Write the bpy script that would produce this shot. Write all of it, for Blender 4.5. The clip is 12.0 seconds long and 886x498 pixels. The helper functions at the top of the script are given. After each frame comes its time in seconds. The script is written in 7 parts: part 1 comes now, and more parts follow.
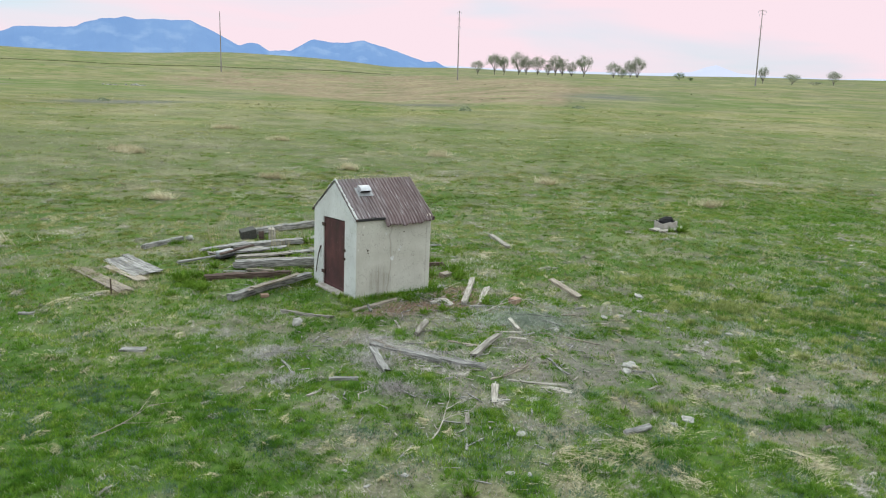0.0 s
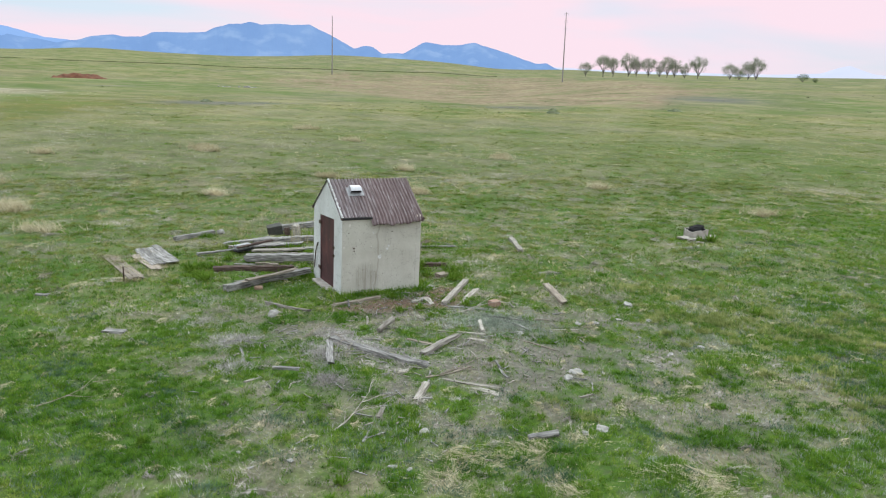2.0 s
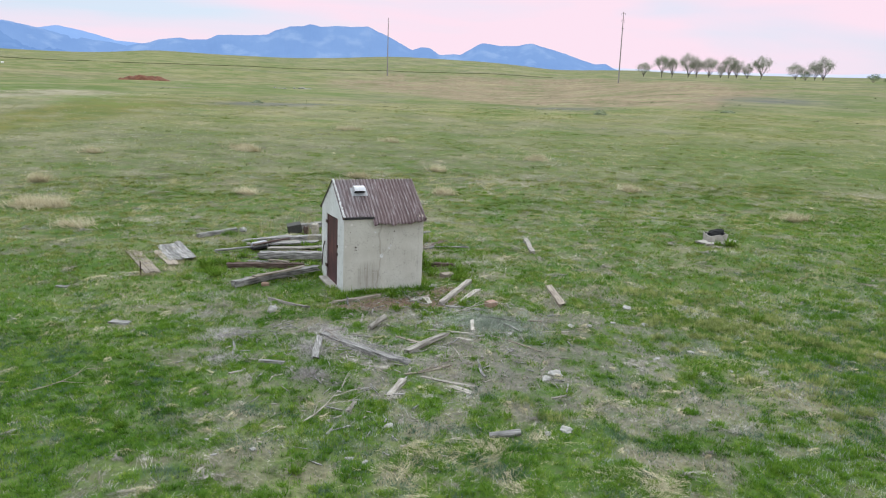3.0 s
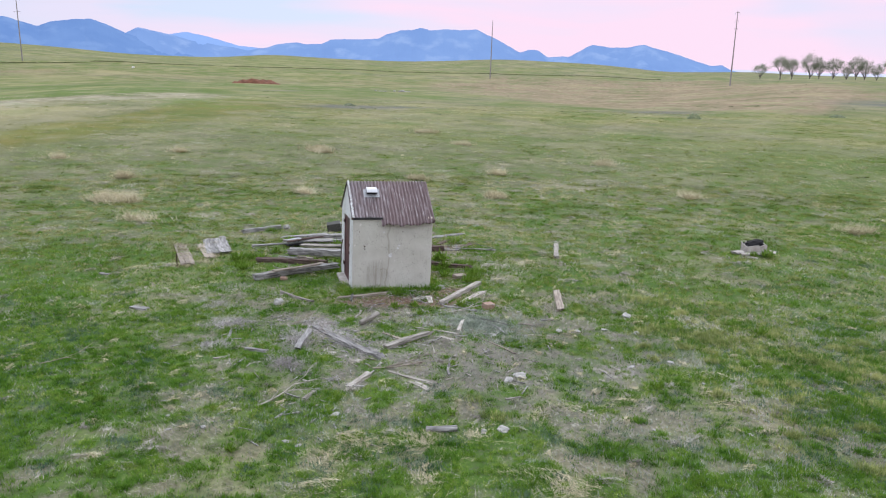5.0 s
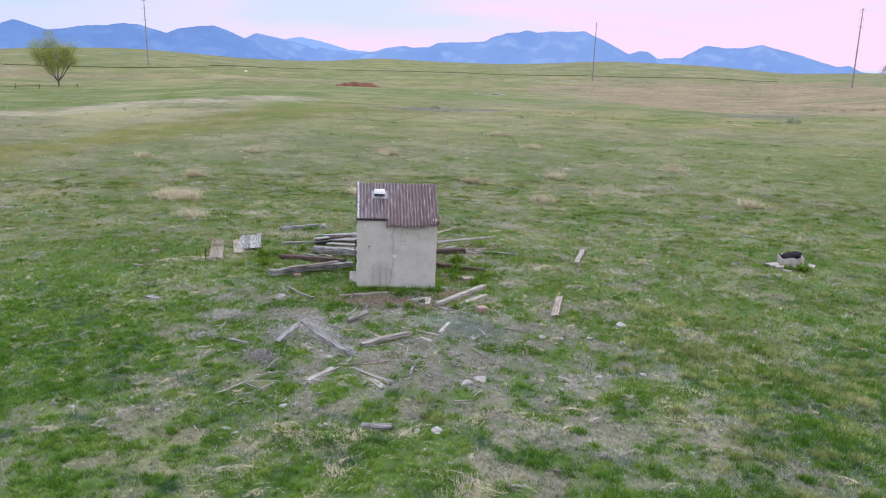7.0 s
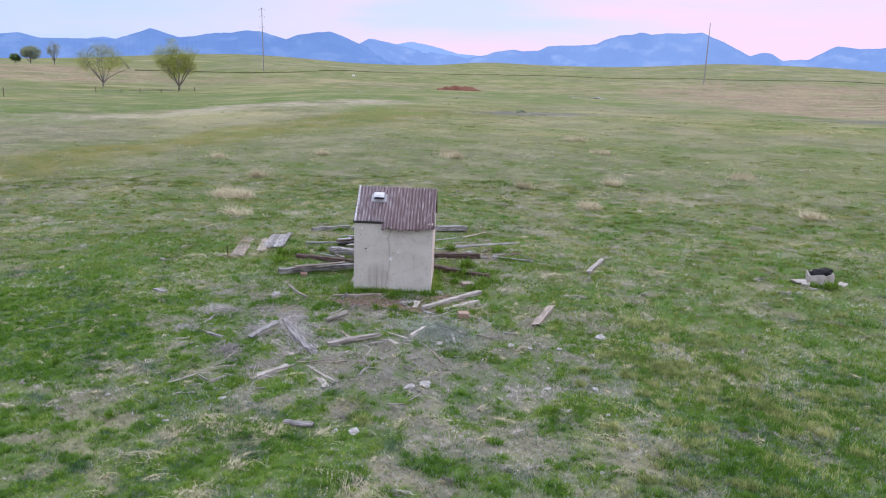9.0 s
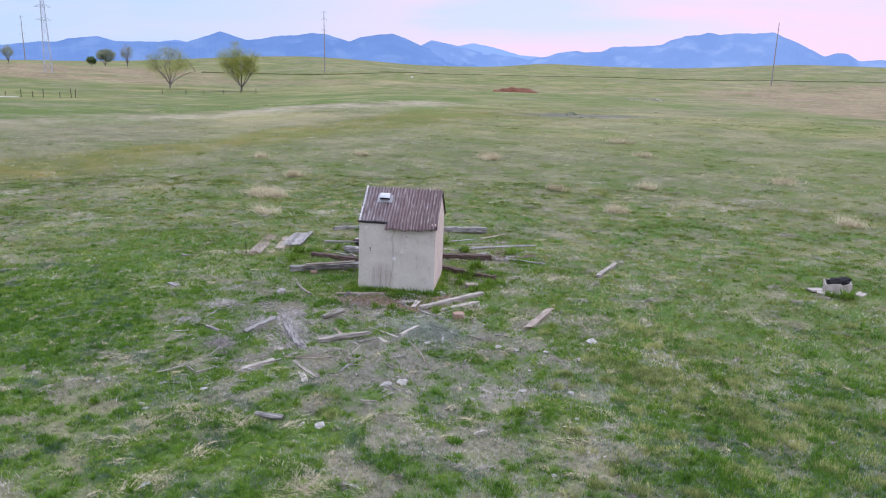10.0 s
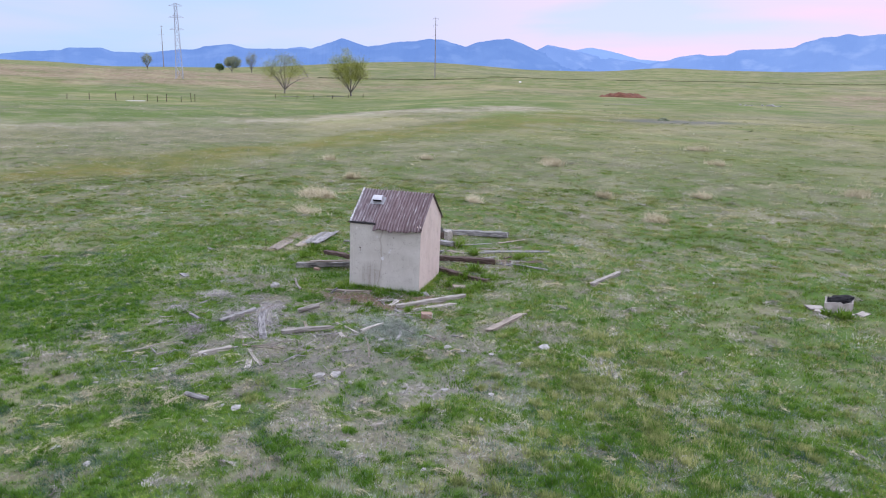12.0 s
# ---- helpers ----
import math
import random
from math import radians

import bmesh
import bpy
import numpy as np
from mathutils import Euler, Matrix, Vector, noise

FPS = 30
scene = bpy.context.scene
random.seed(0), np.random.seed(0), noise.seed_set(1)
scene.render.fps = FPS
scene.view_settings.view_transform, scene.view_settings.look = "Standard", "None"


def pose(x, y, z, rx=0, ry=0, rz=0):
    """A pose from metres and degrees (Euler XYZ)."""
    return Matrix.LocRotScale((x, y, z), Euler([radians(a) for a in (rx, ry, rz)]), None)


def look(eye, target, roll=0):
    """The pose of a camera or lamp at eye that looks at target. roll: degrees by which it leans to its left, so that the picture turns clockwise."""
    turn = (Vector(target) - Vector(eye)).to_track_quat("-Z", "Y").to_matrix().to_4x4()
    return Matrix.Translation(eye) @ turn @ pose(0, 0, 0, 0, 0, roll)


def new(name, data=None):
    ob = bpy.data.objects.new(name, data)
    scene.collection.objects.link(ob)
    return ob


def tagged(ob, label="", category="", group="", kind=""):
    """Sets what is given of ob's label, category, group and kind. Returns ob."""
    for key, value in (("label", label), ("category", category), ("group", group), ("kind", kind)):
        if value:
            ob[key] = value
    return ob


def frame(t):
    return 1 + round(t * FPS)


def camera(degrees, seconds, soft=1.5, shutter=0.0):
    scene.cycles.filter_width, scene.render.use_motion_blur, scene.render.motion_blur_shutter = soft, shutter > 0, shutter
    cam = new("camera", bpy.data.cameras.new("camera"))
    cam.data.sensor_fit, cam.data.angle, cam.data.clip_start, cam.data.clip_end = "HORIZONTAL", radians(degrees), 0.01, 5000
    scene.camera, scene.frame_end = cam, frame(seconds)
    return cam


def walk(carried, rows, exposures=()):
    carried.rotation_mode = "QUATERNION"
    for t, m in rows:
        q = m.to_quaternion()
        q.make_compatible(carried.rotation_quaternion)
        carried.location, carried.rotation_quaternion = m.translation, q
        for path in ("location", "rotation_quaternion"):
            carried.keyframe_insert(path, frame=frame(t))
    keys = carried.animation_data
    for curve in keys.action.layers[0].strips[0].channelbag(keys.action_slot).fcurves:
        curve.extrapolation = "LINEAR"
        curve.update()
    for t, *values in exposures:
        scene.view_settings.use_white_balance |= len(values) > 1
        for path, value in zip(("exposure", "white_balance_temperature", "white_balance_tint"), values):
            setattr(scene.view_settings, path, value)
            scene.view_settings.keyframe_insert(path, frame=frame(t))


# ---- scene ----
cam = camera(63.5, 12.0, soft=1.1)
PATH = [
    (0, (1.012, 0.382, 5.669), (0.85, 2.325, 5.223), 1.5),
    (0.5, (1.826, 0.407, 5.701), (1.605, 2.345, 5.255), 1.4),
    (1, (2.68, 0.486, 5.728), (2.382, 2.412, 5.281), 1.5),
    (1.5, (3.476, 0.54, 5.761), (3.101, 2.453, 5.314), 1.5),
    (2, (4.305, 0.577, 5.797), (3.855, 2.473, 5.349), 1.5),
    (2.5, (5.085, 0.642, 5.829), (4.563, 2.52, 5.381), 1.4),
    (3, (5.838, 0.739, 5.875), (5.242, 2.594, 5.426), 1.4),
    (5, (8.613, 1.301, 6.034), (7.753, 3.05, 5.585), 1.3),
    (5.5, (9.284, 1.544, 6.069), (8.362, 3.261, 5.62), 1.3),
    (6, (9.949, 1.841, 6.1), (8.966, 3.523, 5.651), 1.3),
    (6.5, (10.578, 2.195, 6.114), (9.535, 3.841, 5.665), 1.2),
    (7, (11.209, 2.598, 6.136), (10.108, 4.206, 5.688), 1.2),
    (9, (13.816, 4.631, 6.239), (12.488, 6.059, 5.795), 1.1),
    (9.5, (14.464, 5.167, 6.277), (13.078, 6.539, 5.834), 1.1),
    (10, (15.134, 5.718, 6.291), (13.692, 7.031, 5.848), 1.1),
    (10.5, (15.818, 6.343, 6.32), (14.325, 7.598, 5.879), 1.1),
    (11, (16.531, 7.051, 6.352), (14.99, 8.246, 5.911), 1.0),
    (11.5, (17.257, 7.774, 6.391), (15.672, 8.911, 5.952), 1.1),
    (12, (17.953, 8.466, 6.409), (16.323, 9.539, 5.973), 1.1),
]
walk(cam, [(t, look(eye, target, roll)) for t, eye, target, roll in PATH],
     [(0, 0.0, 6600, 6), (5, 0.0, 6270, 19), (12, 0.0, 5950, 27)])

# ---- world, sun ----
world = bpy.data.worlds.new("sky")
scene.world = world
world.use_nodes = True
wn, wl = world.node_tree.nodes, world.node_tree.links
wn.clear()


def wnode(kind, **kw):
    n = wn.new(kind)
    for k, v in kw.items():
        n.inputs[k].default_value = v
    return n


SUN_AZ, SUN_EL = 20.0, 42.0
w_out = wnode("ShaderNodeOutputWorld")
w_bg = wnode("ShaderNodeBackground", Strength=1.0)
w_co = wnode("ShaderNodeTexCoord")
w_sky = wn.new("ShaderNodeTexSky")
w_sky.sky_type, w_sky.sun_disc = "NISHITA", False
w_sky.sun_elevation, w_sky.sun_rotation = radians(SUN_EL), radians(-SUN_AZ)
w_map = wn.new("ShaderNodeMapping")
w_map.inputs["Scale"].default_value = (1.0, 1.0, 5.5)
w_map.inputs["Location"].default_value = (0.35, 0.2, 0.0)
w_noise = wnode("ShaderNodeTexNoise", Scale=1.9, Detail=4.0, Roughness=0.5, Distortion=0.3)
w_ramp = wn.new("ShaderNodeValToRGB")          # openings in the cloud
w_ramp.color_ramp.elements[0].position, w_ramp.color_ramp.elements[1].position = 0.47, 0.68
w_ramp.color_ramp.elements[1].color = (0.75, 0.75, 0.75, 1)
w_sep = wn.new("ShaderNodeSeparateXYZ")
w_side = wn.new("ShaderNodeMapRange")          # clearer towards the south-west
w_side.inputs["From Min"].default_value, w_side.inputs["From Max"].default_value = 0.66, 0.97
w_neg = wn.new("ShaderNodeMath"); w_neg.operation, w_neg.inputs[1].default_value = "MULTIPLY", -1.0
w_max = wn.new("ShaderNodeMath"); w_max.operation = "MAXIMUM"
w_blue = wn.new("ShaderNodeMix"); w_blue.data_type = "RGBA"      # thin blue over the sky texture
w_blue.inputs["Factor"].default_value = 0.8
w_scale = wn.new("ShaderNodeVectorMath"); w_scale.operation = "SCALE"; w_scale.inputs["Scale"].default_value = 0.11
w_mix = wn.new("ShaderNodeMix"); w_mix.data_type = "RGBA"
w_mix.inputs["A"].default_value = (1.0, 0.80, 0.905, 1)          # lit pink-white overcast
w_blue.inputs["B"].default_value = (0.53, 0.79, 0.97, 1)
w_zen = wn.new("ShaderNodeMapRange")           # an overcast sky is brightest overhead
w_zen.inputs["From Min"].default_value, w_zen.inputs["From Max"].default_value = 0.12, 0.75
w_zen.inputs["To Min"].default_value, w_zen.inputs["To Max"].default_value = 0.98, 2.0
w_lift = wn.new("ShaderNodeVectorMath"); w_lift.operation = "SCALE"
wl.new(w_co.outputs["Generated"], w_map.inputs["Vector"])
wl.new(w_map.outputs["Vector"], w_noise.inputs["Vector"])
wl.new(w_noise.outputs["Fac"], w_ramp.inputs["Fac"])
wl.new(w_co.outputs["Generated"], w_sep.inputs["Vector"])
wl.new(w_sep.outputs["X"], w_neg.inputs[0])
wl.new(w_neg.outputs["Value"], w_side.inputs["Value"])
w_veil = wn.new("ShaderNodeMapRange")          # thin cloud across the clear part
w_veil.inputs["From Min"].default_value, w_veil.inputs["From Max"].default_value = 0.36, 0.62
w_veil.inputs["To Min"].default_value, w_veil.inputs["To Max"].default_value = 0.72, 1.1
w_part = wn.new("ShaderNodeMath"); w_part.operation = "MULTIPLY"; w_part.use_clamp = True
wl.new(w_noise.outputs["Fac"], w_veil.inputs["Value"])
wl.new(w_veil.outputs["Result"], w_part.inputs[0])
wl.new(w_side.outputs["Result"], w_part.inputs[1])
wl.new(w_ramp.outputs["Color"], w_max.inputs[0])
wl.new(w_part.outputs["Value"], w_max.inputs[1])
wl.new(w_sky.outputs["Color"], w_scale.inputs[0])
wl.new(w_scale.outputs["Vector"], w_blue.inputs["A"])
wl.new(w_max.outputs["Value"], w_mix.inputs["Factor"])
wl.new(w_blue.outputs["Result"], w_mix.inputs["B"])
wl.new(w_sep.outputs["Z"], w_zen.inputs["Value"])
w_cool = wn.new("ShaderNodeMix"); w_cool.data_type = "RGBA"     # neutral white cloud overhead
w_cool.inputs["B"].default_value = (0.84, 0.93, 0.97, 1)
w_high = wn.new("ShaderNodeMapRange")
w_high.inputs["From Min"].default_value, w_high.inputs["From Max"].default_value = 0.13, 0.42
wl.new(w_sep.outputs["Z"], w_high.inputs["Value"])
wl.new(w_high.outputs["Result"], w_cool.inputs["Factor"])
wl.new(w_mix.outputs["Result"], w_cool.inputs["A"])
wl.new(w_cool.outputs["Result"], w_lift.inputs[0])
wl.new(w_zen.outputs["Result"], w_lift.inputs["Scale"])
wl.new(w_lift.outputs["Vector"], w_bg.inputs["Color"])
wl.new(w_bg.outputs["Background"], w_out.inputs["Surface"])

sun_data = bpy.data.lights.new("sun", "SUN")
sun_data.energy, sun_data.angle, sun_data.color = 1.2, radians(35), (1.0, 0.96, 0.92)
sun = new("sun", sun_data)
sun_dir = Vector((-math.sin(radians(SUN_AZ)) * math.cos(radians(SUN_EL)), math.cos(radians(SUN_AZ)) * math.cos(radians(SUN_EL)), math.sin(radians(SUN_EL))))
sun.matrix_world = look(sun_dir * 50, (0, 0, 0))


# ---- materials ----
def ramp_node(nt, fac, stops):
    n = nt.nodes.new("ShaderNodeValToRGB")
    e = n.color_ramp.elements
    while len(e) < len(stops):
        e.new(0.5)
    for el, (p, c) in zip(e, stops):
        el.position, el.color = p, (*c, 1)
    nt.links.new(fac, n.inputs["Fac"])
    return n.outputs["Color"]


def noise_node(nt, scale, detail=4.0, stretch=None, coords="Object", rough=0.55):
    co = nt.nodes.new("ShaderNodeTexCoord")
    vec = co.outputs[coords]
    if stretch:
        m = nt.nodes.new("ShaderNodeMapping")
        m.inputs["Scale"].default_value = stretch
        nt.links.new(vec, m.inputs["Vector"])
        vec = m.outputs["Vector"]
    n = nt.nodes.new("ShaderNodeTexNoise")
    n.inputs["Scale"].default_value, n.inputs["Detail"].default_value, n.inputs["Roughness"].default_value = scale, detail, rough
    nt.links.new(vec, n.inputs["Vector"])
    return n.outputs["Fac"]


def mix_node(nt, fac, a, b, blend="MIX"):
    n = nt.nodes.new("ShaderNodeMix")
    n.data_type, n.blend_type = "RGBA", blend
    for key, v in (("Factor", fac), ("A", a), ("B", b)):
        if isinstance(v, (int, float)):
            n.inputs[key].default_value = v
        elif isinstance(v, tuple):
            n.inputs[key].default_value = (*v, 1)
        else:
            nt.links.new(v, n.inputs[key])
    return n.outputs["Result"]


def math_node(nt, op, a, b=None):
    n = nt.nodes.new("ShaderNodeMath")
    n.operation = op
    for i, v in enumerate((a, b)):
        if v is None:
            continue
        if isinstance(v, (int, float)):
            n.inputs[i].default_value = v
        else:
            nt.links.new(v, n.inputs[i])
    return n.outputs["Value"]


def bump_node(nt, height, strength, distance):
    n = nt.nodes.new("ShaderNodeBump")
    n.inputs["Strength"].default_value, n.inputs["Distance"].default_value = strength, distance
    nt.links.new(height, n.inputs["Height"])
    return n.outputs["Normal"]


def material(name, rough=0.8, metal=0.0, spec=0.3):
    m = bpy.data.materials.new(name)
    m.use_nodes = True
    b = m.node_tree.nodes["Principled BSDF"]
    b.inputs["Roughness"].default_value, b.inputs["Metallic"].default_value = rough, metal
    b.inputs["Specular IOR Level"].default_value = spec
    return m, m.node_tree, b


def random_of(nt):
    return nt.nodes.new("ShaderNodeObjectInfo").outputs["Random"]


def weathered_wood(name, dark, mid, light, streak=9.0):
    m, nt, b = material(name, 0.85, 0, 0.2)
    grain = noise_node(nt, 3.0, 6, (0.8, streak, streak))
    stain = noise_node(nt, 2.2, 3)
    c = ramp_node(nt, grain, [(0.36, dark), (0.49, mid), (0.66, light)])
    c = mix_node(nt, math_node(nt, "MULTIPLY", stain, 0.55), c, mid)
    v = nt.nodes.new("ShaderNodeHueSaturation")
    nt.links.new(c, v.inputs["Color"])
    nt.links.new(math_node(nt, "ADD", math_node(nt, "MULTIPLY", random_of(nt), 0.5), 0.75), v.inputs["Value"])
    nt.links.new(v.outputs["Color"], b.inputs["Base Color"])
    nt.links.new(bump_node(nt, grain, 1.0, 0.02), b.inputs["Normal"])
    return m


WOOD_GREY = weathered_wood("weathered_grey_wood", (0.042, 0.040, 0.039), (0.20, 0.194, 0.188), (0.40, 0.39, 0.38))
WOOD_PALE = weathered_wood("bleached_wood", (0.125, 0.11, 0.092), (0.295, 0.272, 0.24), (0.50, 0.47, 0.43))
WOOD_DARK = weathered_wood("dark_creosoted_wood", (0.035, 0.022, 0.018), (0.075, 0.050, 0.042), (0.15, 0.115, 0.10))
WOOD_TAN = weathered_wood("tan_dry_wood", (0.11, 0.088, 0.07), (0.235, 0.20, 0.165), (0.38, 0.335, 0.285))


def simple(name, c1, c2, scale, rough=0.85, bump=0.3, dist=0.01, metal=0.0, spec=0.3):
    m, nt, b = material(name, rough, metal, spec)
    n = noise_node(nt, scale, 6)
    c = ramp_node(nt, n, [(0.3, c1), (0.7, c2)])
    nt.links.new(c, b.inputs["Base Color"])
    nt.links.new(bump_node(nt, n, bump, dist), b.inputs["Normal"])
    return m


STONE = simple("pale_stone", (0.20, 0.195, 0.183), (0.41, 0.40, 0.38), 9)
BRICK = simple("orange_brick", (0.22, 0.135, 0.10), (0.38, 0.27, 0.21), 14)
# black of dark parts, and of shade painted into openings
BLACK_AND_SHADE = simple("black_parts_and_shade", (0.012, 0.012, 0.014), (0.035, 0.034, 0.036), 11, 0.7, 0.4, 0.02)
GALV = simple("white_galvanised_metal", (0.40, 0.41, 0.43), (0.60, 0.60, 0.63), 6, 0.42, 0.1, 0.004, 0.35, 0.5)
FLASHING = simple("dull_grey_flashing", (0.24, 0.25, 0.26), (0.40, 0.41, 0.43), 10, 0.55, 0.2, 0.004, 0.3, 0.4)
IRON = simple("rusty_iron", (0.035, 0.022, 0.018), (0.10, 0.06, 0.045), 40, 0.75, 0.3, 0.003, 0.2)
CONCRETE_SLAB = simple("worn_concrete", (0.26, 0.235, 0.21), (0.44, 0.41, 0.38), 5, 0.9, 0.4, 0.01)
# pale and bluish: the haze of distance is put into this steel's colour
HAZED_STEEL = simple("hazed_steel", (0.36, 0.40, 0.48), (0.46, 0.50, 0.58), 0.4, 0.6, 0.0, 0.01, 0.3)
POLE_STEEL = simple("rust_brown_pole_steel", (0.22, 0.20, 0.20), (0.32, 0.29, 0.285), 0.3, 0.7, 0.0, 0.01, 0.1)
MOUND_SOIL = simple("red_brown_soil", (0.10, 0.040, 0.023), (0.19, 0.08, 0.047), 0.7, 0.95, 0.8, 0.3)
WHITE_PAINT = simple("white_painted_board", (0.62, 0.61, 0.58), (0.78, 0.77, 0.74), 4, 0.7, 0.05, 0.004)
BARK = simple("grey_brown_bark", (0.13, 0.12, 0.105), (0.24, 0.22, 0.20), 3, 0.9, 0.5, 0.05)
DARK_SHRUB = simple("dark_scrub", (0.095, 0.105, 0.045), (0.14, 0.15, 0.07), 3, 0.9, 0.0, 0.02)


def plaster(name, warm, pale, damp=None):
    """Cement plaster, with damp streaks from the ground and hairline cracks."""
    m, nt, b = material(name, 0.9, 0, 0.2)
    big, fine = noise_node(nt, 1.4, 5), noise_node(nt, 16, 6)
    c = ramp_node(nt, big, [(0.30, warm), (0.62, pale)])
    c = mix_node(nt, math_node(nt, "MULTIPLY", fine, 0.35), c, tuple(0.72 * v for v in warm), "MIX")
    # damp that has run down the plaster: thin streaks everywhere, a stained patch, a drip line below the step in the eave
    streak, blot = noise_node(nt, 2.0, 6, (13, 13, 0.45), rough=0.7), noise_node(nt, 1.6, 4)
    k = math_node(nt, "MULTIPLY", math_node(nt, "SUBTRACT", blot, 0.55), 2.5)
    if damp:
        co, sep = nt.nodes.new("ShaderNodeTexCoord"), nt.nodes.new("ShaderNodeSeparateXYZ")
        nt.links.new(co.outputs["Object"], sep.inputs["Vector"])
        dx = math_node(nt, "MULTIPLY", math_node(nt, "SUBTRACT", sep.outputs["X"], damp[0]), 1 / damp[2])
        dz = math_node(nt, "MULTIPLY", math_node(nt, "SUBTRACT", sep.outputs["Z"], damp[1]), 1 / damp[3])
        away = math_node(nt, "ADD", math_node(nt, "MULTIPLY", dx, dx), math_node(nt, "MULTIPLY", dz, dz))
        k = math_node(nt, "MAXIMUM", k, math_node(nt, "MULTIPLY", math_node(nt, "SUBTRACT", math_node(nt, "ADD", blot, 0.55), away), 1.1))
        line = math_node(nt, "ABSOLUTE", math_node(nt, "ADD", math_node(nt, "SUBTRACT", sep.outputs["X"], 1.07), math_node(nt, "MULTIPLY", math_node(nt, "SUBTRACT", blot, 0.5), 0.35)))
        line = math_node(nt, "MULTIPLY", math_node(nt, "SUBTRACT", 0.035, line), 16.0)
        c = mix_node(nt, math_node(nt, "MINIMUM", math_node(nt, "MAXIMUM", line, 0.0), 0.35), c, (0.20, 0.17, 0.135))
    soak = math_node(nt, "MAXIMUM", k, 0.0)
    k = math_node(nt, "MULTIPLY", soak, math_node(nt, "MULTIPLY", math_node(nt, "MAXIMUM", math_node(nt, "SUBTRACT", streak, 0.47), 0.0), 2.4))
    k = math_node(nt, "ADD", k, math_node(nt, "MULTIPLY", math_node(nt, "MINIMUM", soak, 1.0), 0.22))
    c = mix_node(nt, math_node(nt, "MINIMUM", k, 0.5), c, (0.16, 0.13, 0.10))
    vor = nt.nodes.new("ShaderNodeTexVoronoi")
    vor.feature = "DISTANCE_TO_EDGE"
    vor.inputs["Scale"].default_value = 1.7
    co = nt.nodes.new("ShaderNodeTexCoord")
    wob = nt.nodes.new("ShaderNodeTexNoise")
    wob.inputs["Scale"].default_value, wob.inputs["Detail"].default_value = 4.0, 5.0
    add = nt.nodes.new("ShaderNodeVectorMath"); add.operation = "ADD"
    nt.links.new(co.outputs["Object"], wob.inputs["Vector"])
    nt.links.new(co.outputs["Object"], add.inputs[0])
    nt.links.new(wob.outputs["Color"], add.inputs[1])
    nt.links.new(add.outputs["Vector"], vor.inputs["Vector"])
    crack = math_node(nt, "LESS_THAN", vor.outputs["Distance"], 0.006)
    c = mix_node(nt, math_node(nt, "MULTIPLY", crack, 0.45), c, (0.12, 0.10, 0.085))
    chips = math_node(nt, "GREATER_THAN", noise_node(nt, 6.5, 2), 0.71)
    c = mix_node(nt, math_node(nt, "MULTIPLY", chips, 0.7), c, (0.66, 0.64, 0.61))
    nt.links.new(c, b.inputs["Base Color"])
    nt.links.new(bump_node(nt, math_node(nt, "ADD", fine, math_node(nt, "MULTIPLY", big, 2.0)), 0.35, 0.012), b.inputs["Normal"])
    return m


# gables paler, the rear one pink: sky light put into their plaster colours
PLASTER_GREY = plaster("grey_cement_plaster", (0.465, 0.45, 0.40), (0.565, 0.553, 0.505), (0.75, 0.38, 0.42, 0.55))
PLASTER_PINK_LIT = plaster("pink_skylit_plaster", (0.56, 0.455, 0.40), (0.69, 0.585, 0.53))
PLASTER_WHITE = plaster("white_and_skylit_plaster", (0.56, 0.565, 0.56), (0.70, 0.71, 0.715))


